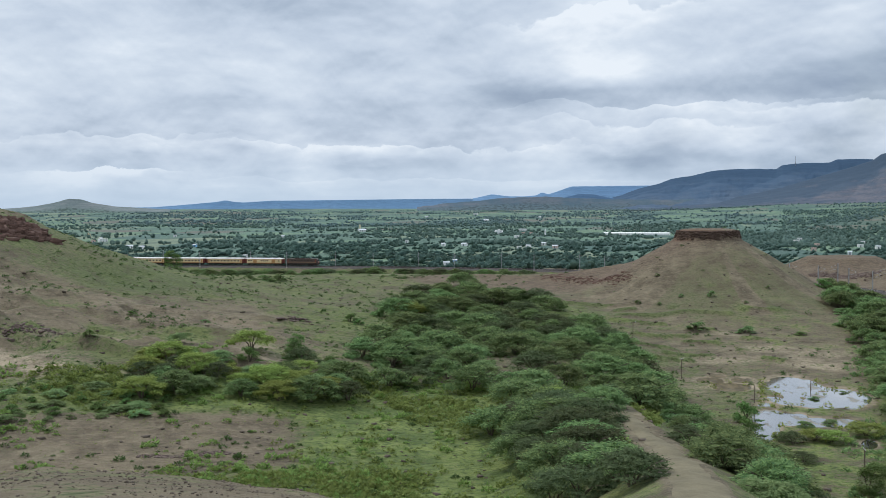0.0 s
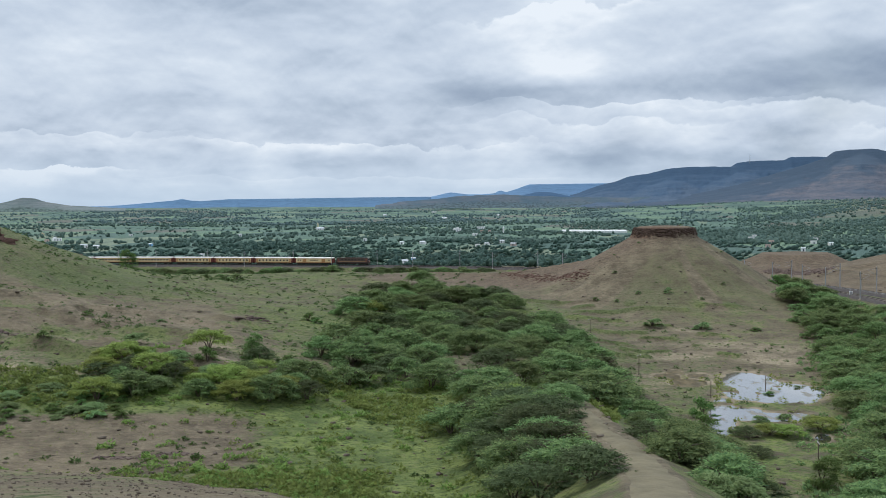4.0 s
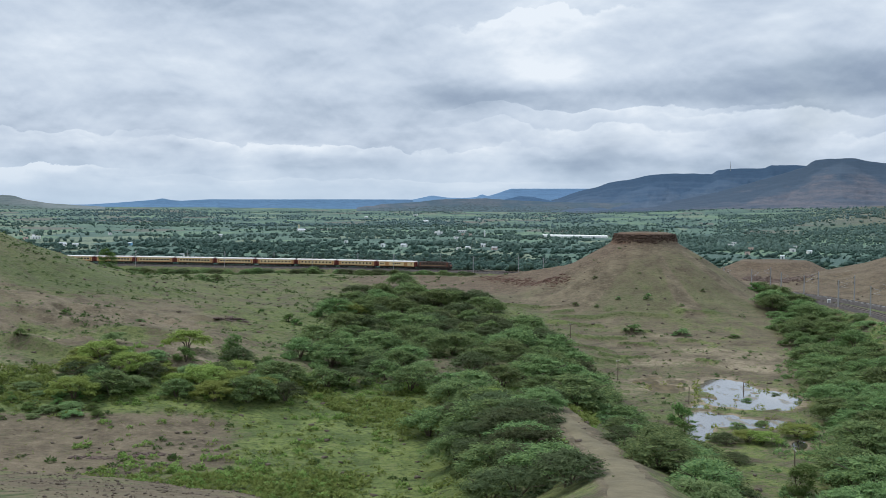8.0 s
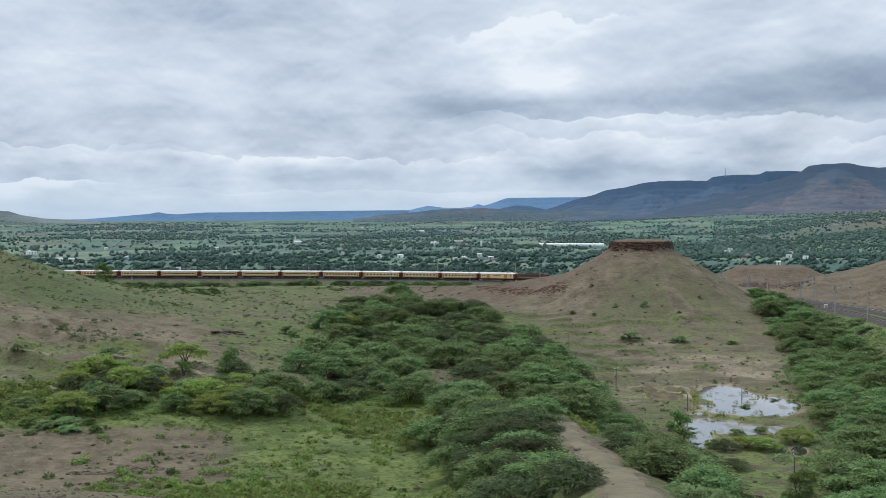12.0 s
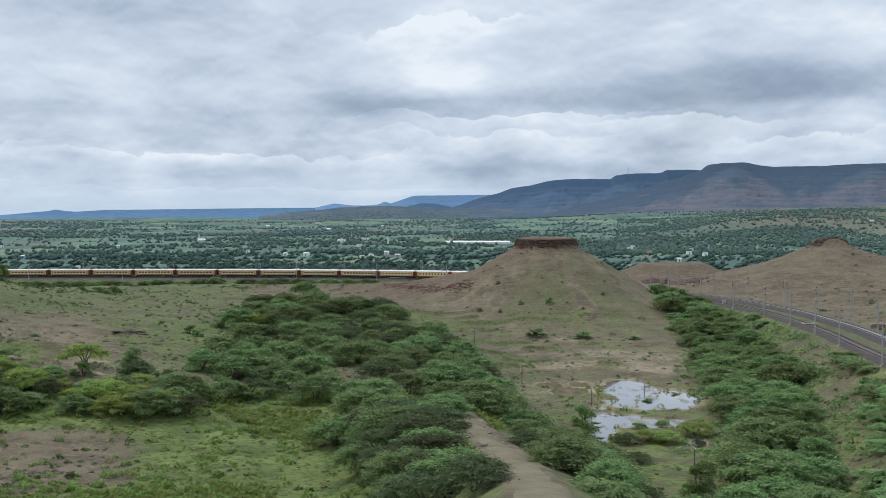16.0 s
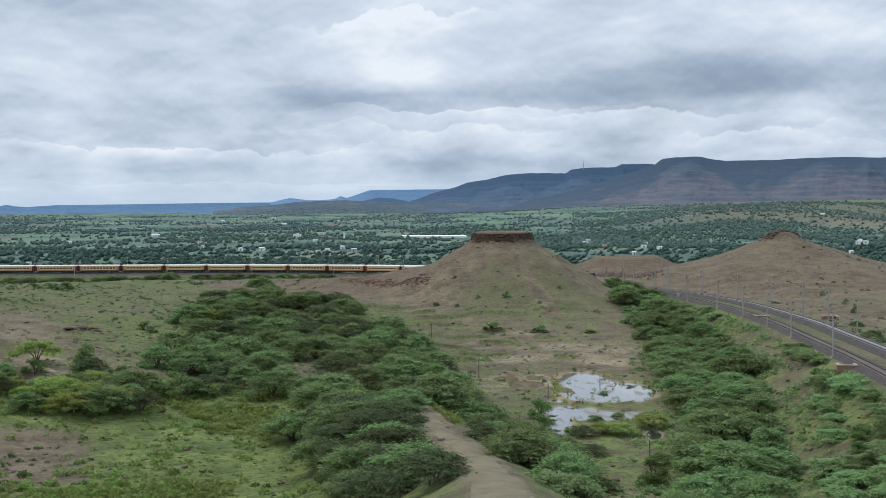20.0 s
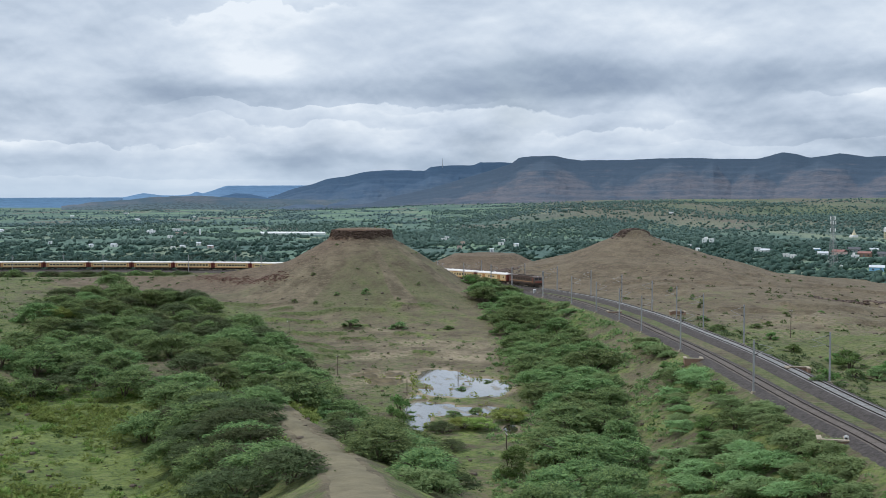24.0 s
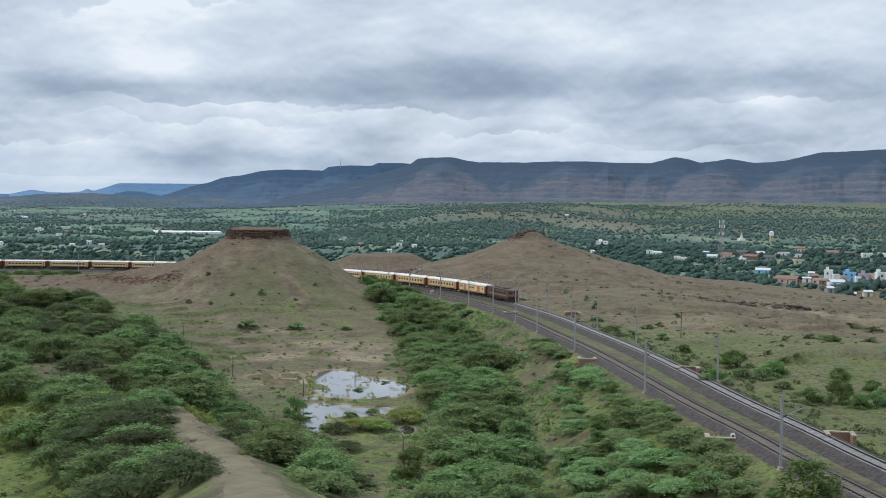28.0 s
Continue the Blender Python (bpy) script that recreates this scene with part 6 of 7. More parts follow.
ROOFS = {"red": plain("red_sheet_roof", (0.27, 0.13, 0.11), 0.7, 0, 0.2, 0.5), "brick": plain("clay_tile_roof", (0.25, 0.15, 0.115), 0.85, 0, 0.2, 0.8),
         "dark": plain("dark_sheet_roof", (0.10, 0.10, 0.11), 0.7, 0, 0.25, 0.5), "tin": plain("pale_tin_roof", (0.62, 0.64, 0.66), 0.45, 0.3, 0.12, 0.4)}
M_GLASS = plain("dark_glass", (0.05, 0.06, 0.07), 0.2, 0, 0.2, 1.0)
M_DOOR = plain("painted_door", (0.12, 0.14, 0.16), 0.6, 0, 0.2, 1.0)


def house(x, y, w, d, h, wall, roof, turn):
    words = {"white": "whitewashed", "blue": "light blue", "mauve": "mauve", "pink": "pale pink", "brick": "red-brown", "grey": "grey", "cream": "cream"}[wall]
    if isinstance(roof, int):
        label = "%s flat-roofed house of %s among trees on the plain" % (words, ("one storey", "two storeys", "three storeys")[roof - 1])
    else:
        label = "%s low house with a %s roof on the plain" % (words, {"red": "red sheet", "brick": "clay tile", "dark": "dark sheet", "tin": "pale tin"}[roof])
    ob = thing("house", label, "house", "houses of the plain", on_land(x, y, turn, 0.25))
    bm = boxes((-w / 2, w / 2, -d / 2, d / 2, 0, h))
    if isinstance(roof, int):
        part("wall", bm, WALLS[wall], ob)
        t = 0.22
        part("roof", boxes((-w / 2 - 0.2, w / 2 + 0.2, -d / 2 - 0.2, d / 2 + 0.2, h + 0.003, h + 0.18)), WALLS[wall], ob, "flat concrete roof slab")
        part("parapet", boxes((-w / 2, w / 2, -d / 2, -d / 2 + t, h + 0.183, h + 0.75), (-w / 2, w / 2, d / 2 - t, d / 2, h + 0.183, h + 0.75),
                              (-w / 2, -w / 2 + t, -d / 2 + t, d / 2 - t, h + 0.183, h + 0.75), (w / 2 - t, w / 2, -d / 2 + t, d / 2 - t, h + 0.183, h + 0.75)), WALLS[wall], ob)
        if roof > 1:
            part("stair_head", boxes((-w * 0.35, -w * 0.05, -d * 0.1, d * 0.35, h + 0.186, h + 2.4)), WALLS[wall], ob)
        floors = roof
    else:
        part("wall", bm, WALLS[wall], ob)
        bm = bmesh.new()
        rise = max(0.5, 0.20 * d)
        pts = [(-w / 2 - 0.3, -d / 2 - 0.4, h - 0.05), (w / 2 + 0.3, -d / 2 - 0.4, h - 0.05), (w / 2 + 0.3, 0, h + rise), (-w / 2 - 0.3, 0, h + rise), (w / 2 + 0.3, d / 2 + 0.4, h - 0.05), (-w / 2 - 0.3, d / 2 + 0.4, h - 0.05)]
        lo = [bm.verts.new(p) for p in pts]
        hi = [bm.verts.new((p[0], p[1], p[2] + 0.12)) for p in pts]
        for q in ((0, 1, 2, 3), (3, 2, 4, 5)):
            bm.faces.new([hi[i] for i in q])
            bm.faces.new([lo[i] for i in q[::-1]])
        for a, b in ((0, 1), (1, 2), (2, 4), (4, 5), (5, 3), (3, 0)):
            bm.faces.new((lo[a], lo[b], hi[b], hi[a]))
        part("roof", bm, ROOFS[roof], ob)
        floors = 1
    if floors * 2.2 > h + 1.5:
        floors = 1
    n = max(1, min(4, int(w / 3.2)))
    fh = h / floors
    for k in range(floors):
        for i in range(n):
            cx = -w / 2 + w * (i + 0.5) / n
            if k == 0 and i == n // 2:
                part("door", boxes((cx - 0.5, cx + 0.5, -d / 2 - 0.04, -d / 2 + 0.05, 0.25, min(2.3, fh - 0.3))), M_DOOR, ob)
            else:
                wn = part("window", boxes((cx - 0.55, cx + 0.55, -d / 2 - 0.04, -d / 2 + 0.05, k * fh + fh * 0.36, k * fh + fh * 0.74)), M_GLASS, ob)
                part("sill", boxes((cx - 0.7, cx + 0.7, -d / 2 - 0.25, -d / 2 + 0.04, k * fh + fh * 0.30, k * fh + fh * 0.345)), WALLS[wall], wn)
    return ob


# bearing, depression, width and height in degrees; wall; flat roof with that many storeys, or its covering
HAMLET_WEST = [
    (-20.96, -1.56, 0.24, 0.29, 'cream', 2), (-20.78, -1.84, 0.35, 0.24, 'pink', 1), (-20.32, -1.79, 0.71, 0.24, 'white', 2),
    (-19.08, -2.15, 0.59, 0.15, 'white', 'tin'), (-18.48, -2.19, 0.47, 0.12, 'white', 'tin'), (-16.82, -1.61, 0.26, 0.12, 'white', 1),
    (-15.85, -2.13, 0.29, 0.15, 'blue', 'tin'), (-13.34, -2.74, 0.41, 0.21, 'white', 1), (-11.44, -1.68, 0.29, 0.12, 'white', 'tin'),
    (-8.84, -3.08, 0.35, 0.15, 'cream', 1),
]
HAMLET_MID = [
    (-7.37, -1.39, 0.71, 0.12, 'white', 'tin'), (-5.03, -1.99, 0.24, 0.15, 'white', 1), (-4.00, -0.67, 0.29, 0.09, 'white', 'tin'),
    (-3.12, -2.17, 0.35, 0.18, 'white', 'tin'), (-2.97, -3.20, 0.53, 0.18, 'white', 'tin'), (-2.53, -3.08, 0.29, 0.18, 'blue', 'tin'),
    (-2.03, -2.17, 0.53, 0.18, 'white', 'tin'), (-1.45, -0.53, 0.41, 0.12, 'white', 1), (-0.91, -0.85, 0.41, 0.09, 'white', 'tin'),
    (-0.86, -0.86, 0.29, 0.09, 'white', 'tin'), (-0.32, -1.54, 0.53, 0.26, 'white', 2), (-0.18, -1.50, 0.47, 0.26, 'white', 2),
    (0.69, -1.74, 0.41, 0.21, 'white', 1), (0.82, -2.35, 0.35, 0.18, 'white', 1), (0.99, -1.38, 0.71, 0.18, 'white', 1),
    (1.22, -1.57, 0.82, 0.21, 'pink', 1), (1.30, -2.27, 0.41, 0.15, 'white', 'tin'), (1.88, -0.70, 0.24, 0.09, 'white', 'tin'),
    (2.09, -2.13, 0.47, 0.18, 'white', 'tin'), (2.68, -2.29, 0.47, 0.15, 'pink', 'tin'),
]
HAMLET_NORTH = [
    (14.67, -1.95, 0.47, 0.18, 'white', 1), (14.81, -1.84, 0.35, 0.21, 'white', 1), (15.47, -2.36, 0.41, 0.24, 'pink', 1),
    (15.63, -2.13, 0.35, 0.24, 'pink', 1), (17.15, -2.52, 0.35, 0.15, 'white', 'tin'), (17.63, -2.15, 0.47, 0.24, 'white', 1),
    (17.71, -1.99, 0.41, 0.21, 'white', 1), (18.42, -2.22, 0.41, 0.15, 'white', 'tin'), (26.31, -0.51, 0.35, 0.09, 'white', 'tin'),
    (27.23, -2.22, 0.18, 0.15, 'white', 1), (27.64, -2.41, 0.26, 0.12, 'white', 'tin'),
]
VILLAGE_UPPER = [
    (28.15, -1.97, 0.65, 0.26, 'white', 2), (30.56, -2.36, 0.38, 0.21, 'white', 1), (30.96, -2.44, 0.53, 0.12, 'white', 'tin'),
    (31.93, -2.68, 0.35, 0.26, 'white', 1), (32.27, -2.73, 0.29, 0.26, 'white', 1), (33.38, -2.36, 0.35, 0.18, 'blue', 'tin'),
    (33.66, -2.56, 0.59, 0.15, 'white', 'tin'), (34.43, -2.51, 0.71, 0.26, 'pink', 'red'), (35.09, -2.35, 0.65, 0.24, 'grey', 'dark'),
    (35.15, -2.75, 0.41, 0.32, 'white', 2),
]
VILLAGE_MID = [
    (35.59, -2.57, 0.71, 0.26, 'brick', 'red'), (35.99, -2.33, 0.47, 0.18, 'white', 'tin'), (36.15, -3.26, 0.82, 0.12, 'blue', 'tin'),
    (36.46, -2.55, 0.71, 0.21, 'grey', 'dark'), (36.89, -2.76, 0.53, 0.26, 'cream', 1), (37.07, -2.33, 0.71, 0.21, 'white', 1),
    (37.37, -3.70, 1.35, 0.35, 'pink', 'brick'), (37.43, -2.66, 0.53, 0.24, 'grey', 'dark'), (37.77, -3.72, 0.47, 0.26, 'brick', 'dark'),
    (37.80, -2.40, 0.41, 0.18, 'white', 1), (37.83, -2.71, 0.59, 0.26, 'cream', 1), (37.95, -2.12, 0.59, 0.26, 'pink', 'brick'),
    (38.22, -3.62, 0.47, 0.24, 'white', 'tin'),
]
VILLAGE_LOW = [
    (38.46, -3.33, 0.35, 0.21, 'white', 'tin'), (38.57, -3.52, 0.53, 0.35, 'brick', 'red'), (38.84, -3.68, 0.65, 0.29, 'pink', 1),
    (39.23, -3.72, 0.65, 0.26, 'brick', 'brick'), (39.25, -3.56, 0.41, 0.76, 'white', 2), (39.30, -4.25, 0.35, 0.15, 'grey', 'tin'),
    (39.46, -2.25, 0.71, 0.21, 'grey', 'brick'), (39.59, -3.57, 0.35, 0.50, 'white', 1), (39.62, -3.76, 0.88, 0.26, 'white', 'tin'),
    (39.91, -3.53, 0.32, 0.35, 'pink', 1), (40.22, -3.49, 0.65, 0.56, 'blue', 2), (40.24, -2.25, 0.59, 0.18, 'brick', 'dark'),
    (40.37, -4.34, 0.41, 0.18, 'grey', 'tin'), (40.61, -3.54, 0.29, 0.32, 'white', 1), (40.91, -3.50, 0.59, 0.50, 'mauve', 2),
    (40.99, -2.32, 0.59, 0.26, 'white', 1), (41.06, -4.21, 0.47, 0.18, 'cream', 'tin'), (41.29, -3.37, 0.41, 0.35, 'cream', 1),
    (41.30, -3.51, 0.59, 0.35, 'pink', 1), (41.63, -3.58, 0.53, 0.71, 'white', 2), (41.70, -2.27, 0.47, 0.24, 'white', 1),
    (41.84, -3.68, 0.41, 0.41, 'pink', 1),
]

hr = random.Random(5)
HOUSES = []
for hamlet in (HAMLET_WEST, HAMLET_MID, HAMLET_NORTH, VILLAGE_UPPER, VILLAGE_MID, VILLAGE_LOW):
    small = 0.68 if hamlet in (HAMLET_WEST, HAMLET_MID, HAMLET_NORTH) else 1.0
    for az, el, wd, hd, wall, roof in hamlet:
        x, y = sight(az, el, near=520.0)
        D = math.hypot(x, y)
        w, h = max(3.0, D * radians(wd) * 0.84 * small), max(2.8, D * radians(hd) * 0.74 * small)
        HOUSES.append((x, y, w))
        house(x, y, w, max(3.5, min(9.0, w * 0.75)), h, wall, roof, -az + hr.uniform(-28, 28))


EAST_PLANTS = [(6, 41.55, -9.45, 1.3, 0.8), (8, 39.93, -9.5, 0.72, 0.9), (6, 38.44, -9.5, 1.3, 0.8), (6, 35.01, -8.0, 1.7, 0.9), (2, 36.3, -8.5, 0.8, 0.8), (7, 37.2, -8.9, 1.1, 0.7), (7, 28.03, -5.9, 1.0, 0.8),
               (6, 31.24, -6.75, 0.9, 0.8), (7, 28.76, -6.32, 1.2, 0.6), (7, 29.79, -6.54, 1.1, 0.6), (6, 32.34, -7.31, 1.0, 0.7), (7, 36.46, -7.29, 0.6, 1.1), (7, 37.2, -7.62, 0.7, 0.8), (7, 37.83, -7.31, 0.5, 0.9),
               (6, 39.23, -6.41, 1.3, 0.4), (7, 40.38, -5.7, 1.2, 0.5), (6, 40.8, -9.6, 1.0, 0.9), (7, 26.32, -4.47, 0.5, 1.8), (6, 34.4, -7.8, 1.1, 0.8)]
for kd, az, el, sz, tall in EAST_PLANTS:
    plant(kd, *sight(az, el), sz, tall=tall)


def lattice_tower():
    x, y = sight(34.12, -3.20)
    D = math.hypot(x, y)
    H = D * (math.tan(radians(3.26)) - math.tan(radians(0.67)))
    ob = thing("telecom_tower", "tall grey lattice telecom tower with antennas beside the village", "tower", at=on_land(x, y, 20))
    b, t = 0.075 * H, 0.022 * H
    lerp = lambda k: b + (t - b) * min(1, k / 0.75)
    for sx in (-1, 1):
        for sy in (-1, 1):
            bm = bmesh.new()
            for k in range(8):
                k0, k1 = k / 8, (k + 1) / 8
                rod(bm, (sx * lerp(k0), sy * lerp(k0), H * k0), (sx * lerp(k1), sy * lerp(k1), H * k1), 0.10, seg=4)
            part("leg", bm, M_GALV, ob)
    for k in range(14):
        k0, k1 = k / 14, (k + 1) / 14
        a, c = lerp(k0), lerp(k1)
        for s in (-1, 1):
            for p, q in (((-a, s * a), (c, s * c)), ((a, s * a), (-c, s * c)), ((s * a, -a), (s * c, c)), ((s * a, a), (s * c, -c))):
                part("brace", rods(((*p, H * k0), (*q, H * k1), 0.045), seg=4), M_GALV, ob)
            part("crossbar", rods(((-c, s * c, H * k1), (c, s * c, H * k1), 0.045), seg=4), M_GALV, ob)
            part("crossbar", rods(((s * c, -c, H * k1), (s * c, c, H * k1), 0.045), seg=4), M_GALV, ob)
    for z, r in ((0.97, 1.5), (0.88, 1.6), (0.74, 1.7)):
        for k in range(3):
            a = 2.1 * k + z * 9
            cx, cy = math.cos(a) * (r + 0.2), math.sin(a) * (r + 0.2)
            part("antenna", boxes((cx - 0.25, cx + 0.25, cy - 0.2, cy + 0.2, H * z - 1.2, H * z + 1.2, 0.05)), WALLS["white"], ob, "white panel antenna")
    hut = thing("equipment_hut", "small white equipment hut at the tower's foot", "hut", at=on_land(x + 5, y - 3, 20, 0.2))
    part("wall", boxes((-1.8, 1.8, -1.4, 1.4, 0, 2.9)), WALLS["white"], hut)
    part("roof", boxes((-2, 2, -1.6, 1.6, 2.903, 3.05)), WALLS["white"], hut)


lattice_tower()


def water_tank():
    x, y = sight(36.52, -1.70)
    D = math.hypot(x, y)
    H = D * radians(0.58)
    ob = thing("water_tank", "pale concrete water tank on columns above the village", "water tower", at=on_land(x, y, 10, 0.2))
    r = 0.18 * H
    for k in range(6):
        a = 6.283 * k / 6
        part("column", rods(((r * 0.8 * math.cos(a), r * 0.8 * math.sin(a), 0), (r * 0.8 * math.cos(a), r * 0.8 * math.sin(a), H * 0.62), 0.35)), WALLS["cream"], ob)
    for z in (0.2, 0.4):
        part("ring_beam", rods(((0, 0, H * z), (0, 0, H * z + 0.5), r * 0.82), seg=12), WALLS["cream"], ob)
    part("tank", rods(((0, 0, H * 0.62), (0, 0, H * 0.95), r), ((0, 0, H * 0.95), (0, 0, H), r, r * 0.3), seg=18), WALLS["white"], ob)


def temple():
    x, y = sight(35.08, -1.62)
    D = math.hypot(x, y)
    s = D * radians(0.30)
    ob = thing("temple", "small white temple with a stepped cream spire", "temple", at=on_land(x, y, 15, 0.2))
    part("hall", boxes((-s * 0.5, s * 0.5, -s * 0.4, s * 0.4, 0, s * 0.4), (-s * 0.8, -s * 0.5, -s * 0.3, s * 0.3, 0, s * 0.3)), WALLS["white"], ob)
    for k in range(5):
        q = 0.36 - 0.065 * k
        part("tier", rods(((0, 0, s * (0.4 + 0.16 * k) + 0.004), (0, 0, s * (0.56 + 0.16 * k)), s * q, s * (q - 0.05)), seg=8), WALLS["cream"], ob)
    part("finial", rods(((0, 0, s * 1.2), (0, 0, s * 1.42), s * 0.06, 0.05)), WALLS["cream"], ob)


def minaret(az, el, hd, wall, label):
    x, y = sight(az, el)
    D = math.hypot(x, y)
    H = D * radians(hd)
    ob = thing("tower", label, "tower", at=on_land(x, y, 0, 0.2))
    r = H * 0.10
    part("shaft", rods(((0, 0, 0), (0, 0, H * 0.7), r * 1.3, r), seg=10), WALLS[wall], ob)
    part("gallery", rods(((0, 0, H * 0.7), (0, 0, H * 0.75), r * 1.5), seg=10), WALLS[wall], ob)
    part("cap", rods(((0, 0, H * 0.75), (0, 0, H), r * 0.9, 0.1), seg=10), WALLS[wall], ob)


water_tank()
temple()
minaret(2.16, -1.62, 0.38, "white", "slender white tower in a hamlet on the plain")
minaret(-7.46, -1.33, 0.34, "cream", "pale water tower standing among fields")


def shade_house():
    """A long low net house of white sheeting."""
    x0, y0 = sight(5.13, -1.58)
    D = math.hypot(x0, y0)
    x1, y1 = polar(8.47, D * 0.99)
    L = math.hypot(x1 - x0, y1 - y0)
    ob = thing("net_house", "long low white net house among green fields", "greenhouse", at=pose(x0, y0, height(x0, y0) - 0.3, 0, 0, math.degrees(math.atan2(y1 - y0, x1 - x0))))
    n = 12
    for k in range(n):
        HOUSES.append((x0 + (x1 - x0) * (k + 0.5) / n, y0 + (y1 - y0) * (k + 0.5) / n, L / n))
        a, b = L * k / n + 0.2, L * (k + 1) / n - 0.2
        bm = bmesh.new()
        prof = [(0, 0), (0, 2.6), (3, 3.6), (6, 4.0), (9, 3.6), (12, 2.6), (12, 0)]
        va, vb = [bm.verts.new((a, y, z)) for y, z in prof], [bm.verts.new((b, y, z)) for y, z in prof]
        for i in range(len(prof) - 1):
            bm.faces.new((va[i], va[i + 1], vb[i + 1], vb[i]))
        bm.faces.new(va[::-1])
        bm.faces.new(vb)
        bmesh.ops.recalc_face_normals(bm, faces=bm.faces)
        part("bay", bm, WALLS["white"], ob)


shade_house()


def ridge_mast():
    a = radians(14.57)
    x, y = 4560 * math.sin(a), 4560 * math.cos(a)
    ob = thing("radio_mast", "thin radio mast on the rim of the far scarp", "mast", at=pose(x, y, 40 + 4560 * math.tan(radians(1.86))))
    part("shaft", rods(((0, 0, 0), (0, 0, 38), 1.2, 0.5)), M_GALV, ob)


ridge_mast()


# ---- things beside the line and in the valley ----
def wooden_pole(az, el, hd, label, arm=False):
    x, y = sight(az, el)
    H = math.hypot(x, y) * radians(hd)
    ob = thing("pole", label, "pole", "poles of the valley", on_land(x, y, hr.uniform(0, 90), 0.3))
    part("post", rods(((0, 0, 0), (0.05, 0, H), 0.11, 0.08)), M_WOOD, ob)
    if arm:
        part("crossarm", boxes((-0.9, 0.9, -0.05, 0.05, H - 0.5, H - 0.36)), M_WOOD, ob)
        for k in (-0.8, 0.0, 0.8):
            part("insulator", rods(((k, 0, H - 0.36), (k, 0, H - 0.14), 0.05)), WALLS["white"], ob)


wooden_pole(9.12, -8.87, 1.15, "thin weathered pole on the flat before the mesa", True)
wooden_pole(17.94, -13.17, 1.55, "thin weathered pole on the grass near the pond", True)
wooden_pole(6.66, -7.11, 1.15, "thin weathered pole at the edge of the thicket", True)
wooden_pole(12.73, -9.95, 0.95, "dark post standing in the pond water")
wooden_pole(15.4, -9.2, 0.55, "dark stump standing in the pond water")
wooden_pole(32.2, -6.66, 1.5, "thin pole on the brown land beyond the line", True)


def parapet(az, el, turn, L, label):
    """A low masonry culvert head with a pale coping."""
    x, y = sight(az, el)
    ob = thing("culvert_head", label, "culvert", "culvert heads of the railway", on_land(x, y, turn, 0.45))
    part("wall", boxes((-L / 2, L / 2, -0.25, 0.25, 0, 1.25), (-L / 2, -L / 2 + 0.45, 0.25, 2.3, 0, 1.25), (L / 2 - 0.45, L / 2, 0.25, 2.3, 0, 1.25)), WALLS["brick"], ob, "brown stone masonry")
    part("coping", boxes((-L / 2 - 0.1, L / 2 + 0.1, -0.35, 0.32, 1.254, 1.42), (-L / 2 - 0.1, -L / 2 + 0.5, 0.324, 2.4, 1.254, 1.42), (L / 2 - 0.5, L / 2 + 0.1, 0.324, 2.4, 1.254, 1.42)), M_CONC, ob, "pale concrete coping")


parapet(34.27, -11.9, -30, 3.6, "brown masonry culvert head with pale coping below the track")
parapet(27.5, -8.1, -22, 3.4, "brown masonry culvert head with pale coping below the track")
parapet(23.52, -5.70, -8, 3.4, "brown masonry culvert head with pale coping below the track")
parapet(39.9, -11.15, 150, 3.6, "pale coped culvert head on the far side of the line")
parapet(32.52, -8.3, 155, 4.0, "pale coped culvert head on the far side of the line")
parapet(26.65, -5.62, 160, 4.2, "pale coped culvert head on the far side of the line")


def marker(az, el, turn):
    x, y = sight(az, el)
    ob = thing("distance_stone", "white distance stone with dark bars beside the track", "marker", "distance stones", on_land(x, y, turn, 0.15))
    bm = boxes((-0.28, 0.28, -0.07, 0.07, 0, 0.85))
    rod(bm, (0, -0.07, 0.85), (0, 0.07, 0.85), 0.28, seg=14)
    part("stone", bm, WALLS["white"], ob)
    part("lettering", boxes((-0.14, 0.14, -0.09, -0.072, 0.62, 0.84), (-0.14, 0.14, -0.09, -0.072, 0.30, 0.52)), M_DARKSTEEL, ob, "dark bars of paint")


marker(40.33, -11.25, -35)
marker(34.88, -11.6, -32)


def cabinet(az, el):
    x, y = sight(az, el)
    ob = thing("relay_cabinet", "white trackside relay cabinet on a plinth", "cabinet", at=on_land(x, y, -15, 0.1))
    part("plinth", boxes((-0.6, 0.6, -0.45, 0.45, 0, 0.3)), M_CONC, ob)
    part("body", boxes((-0.5, 0.5, -0.36, 0.36, 0.303, 1.75, 0.04)), WALLS["white"], ob)
    part("door", boxes((-0.44, 0.44, -0.385, -0.362, 0.4, 1.65)), WALLS["grey"], ob)


cabinet(19.38, -4.70)


def signal(s, off):
    p = UP[s] + UP_N[s] * off
    ob = thing("railway_signal", "dark railway colour-light signal on a grey post", "signal", at=pose(p[0], p[1], p[2] - 0.6, 0, 0, -70))
    part("post", rods(((0, 0, 0), (0, 0, 5.6), 0.09)), M_GALV, ob)
    part("head", boxes((-0.3, 0.3, -0.18, 0.12, 4.4, 6.0, 0.06)), M_DARKSTEEL, ob, "black signal head")
    for k in range(3):
        part("hood", rods(((0, -0.18, 4.75 + 0.45 * k), (0, -0.42, 4.75 + 0.45 * k), 0.14), seg=8), M_DARKSTEEL, ob)
    part("ladder", rods(((0.15, 0.1, 0), (0.15, 0.1, 4.6), 0.02), ((0.4, 0.1, 0), (0.4, 0.1, 4.6), 0.02), seg=4), M_GALV, ob)


signal(507, -2.6)


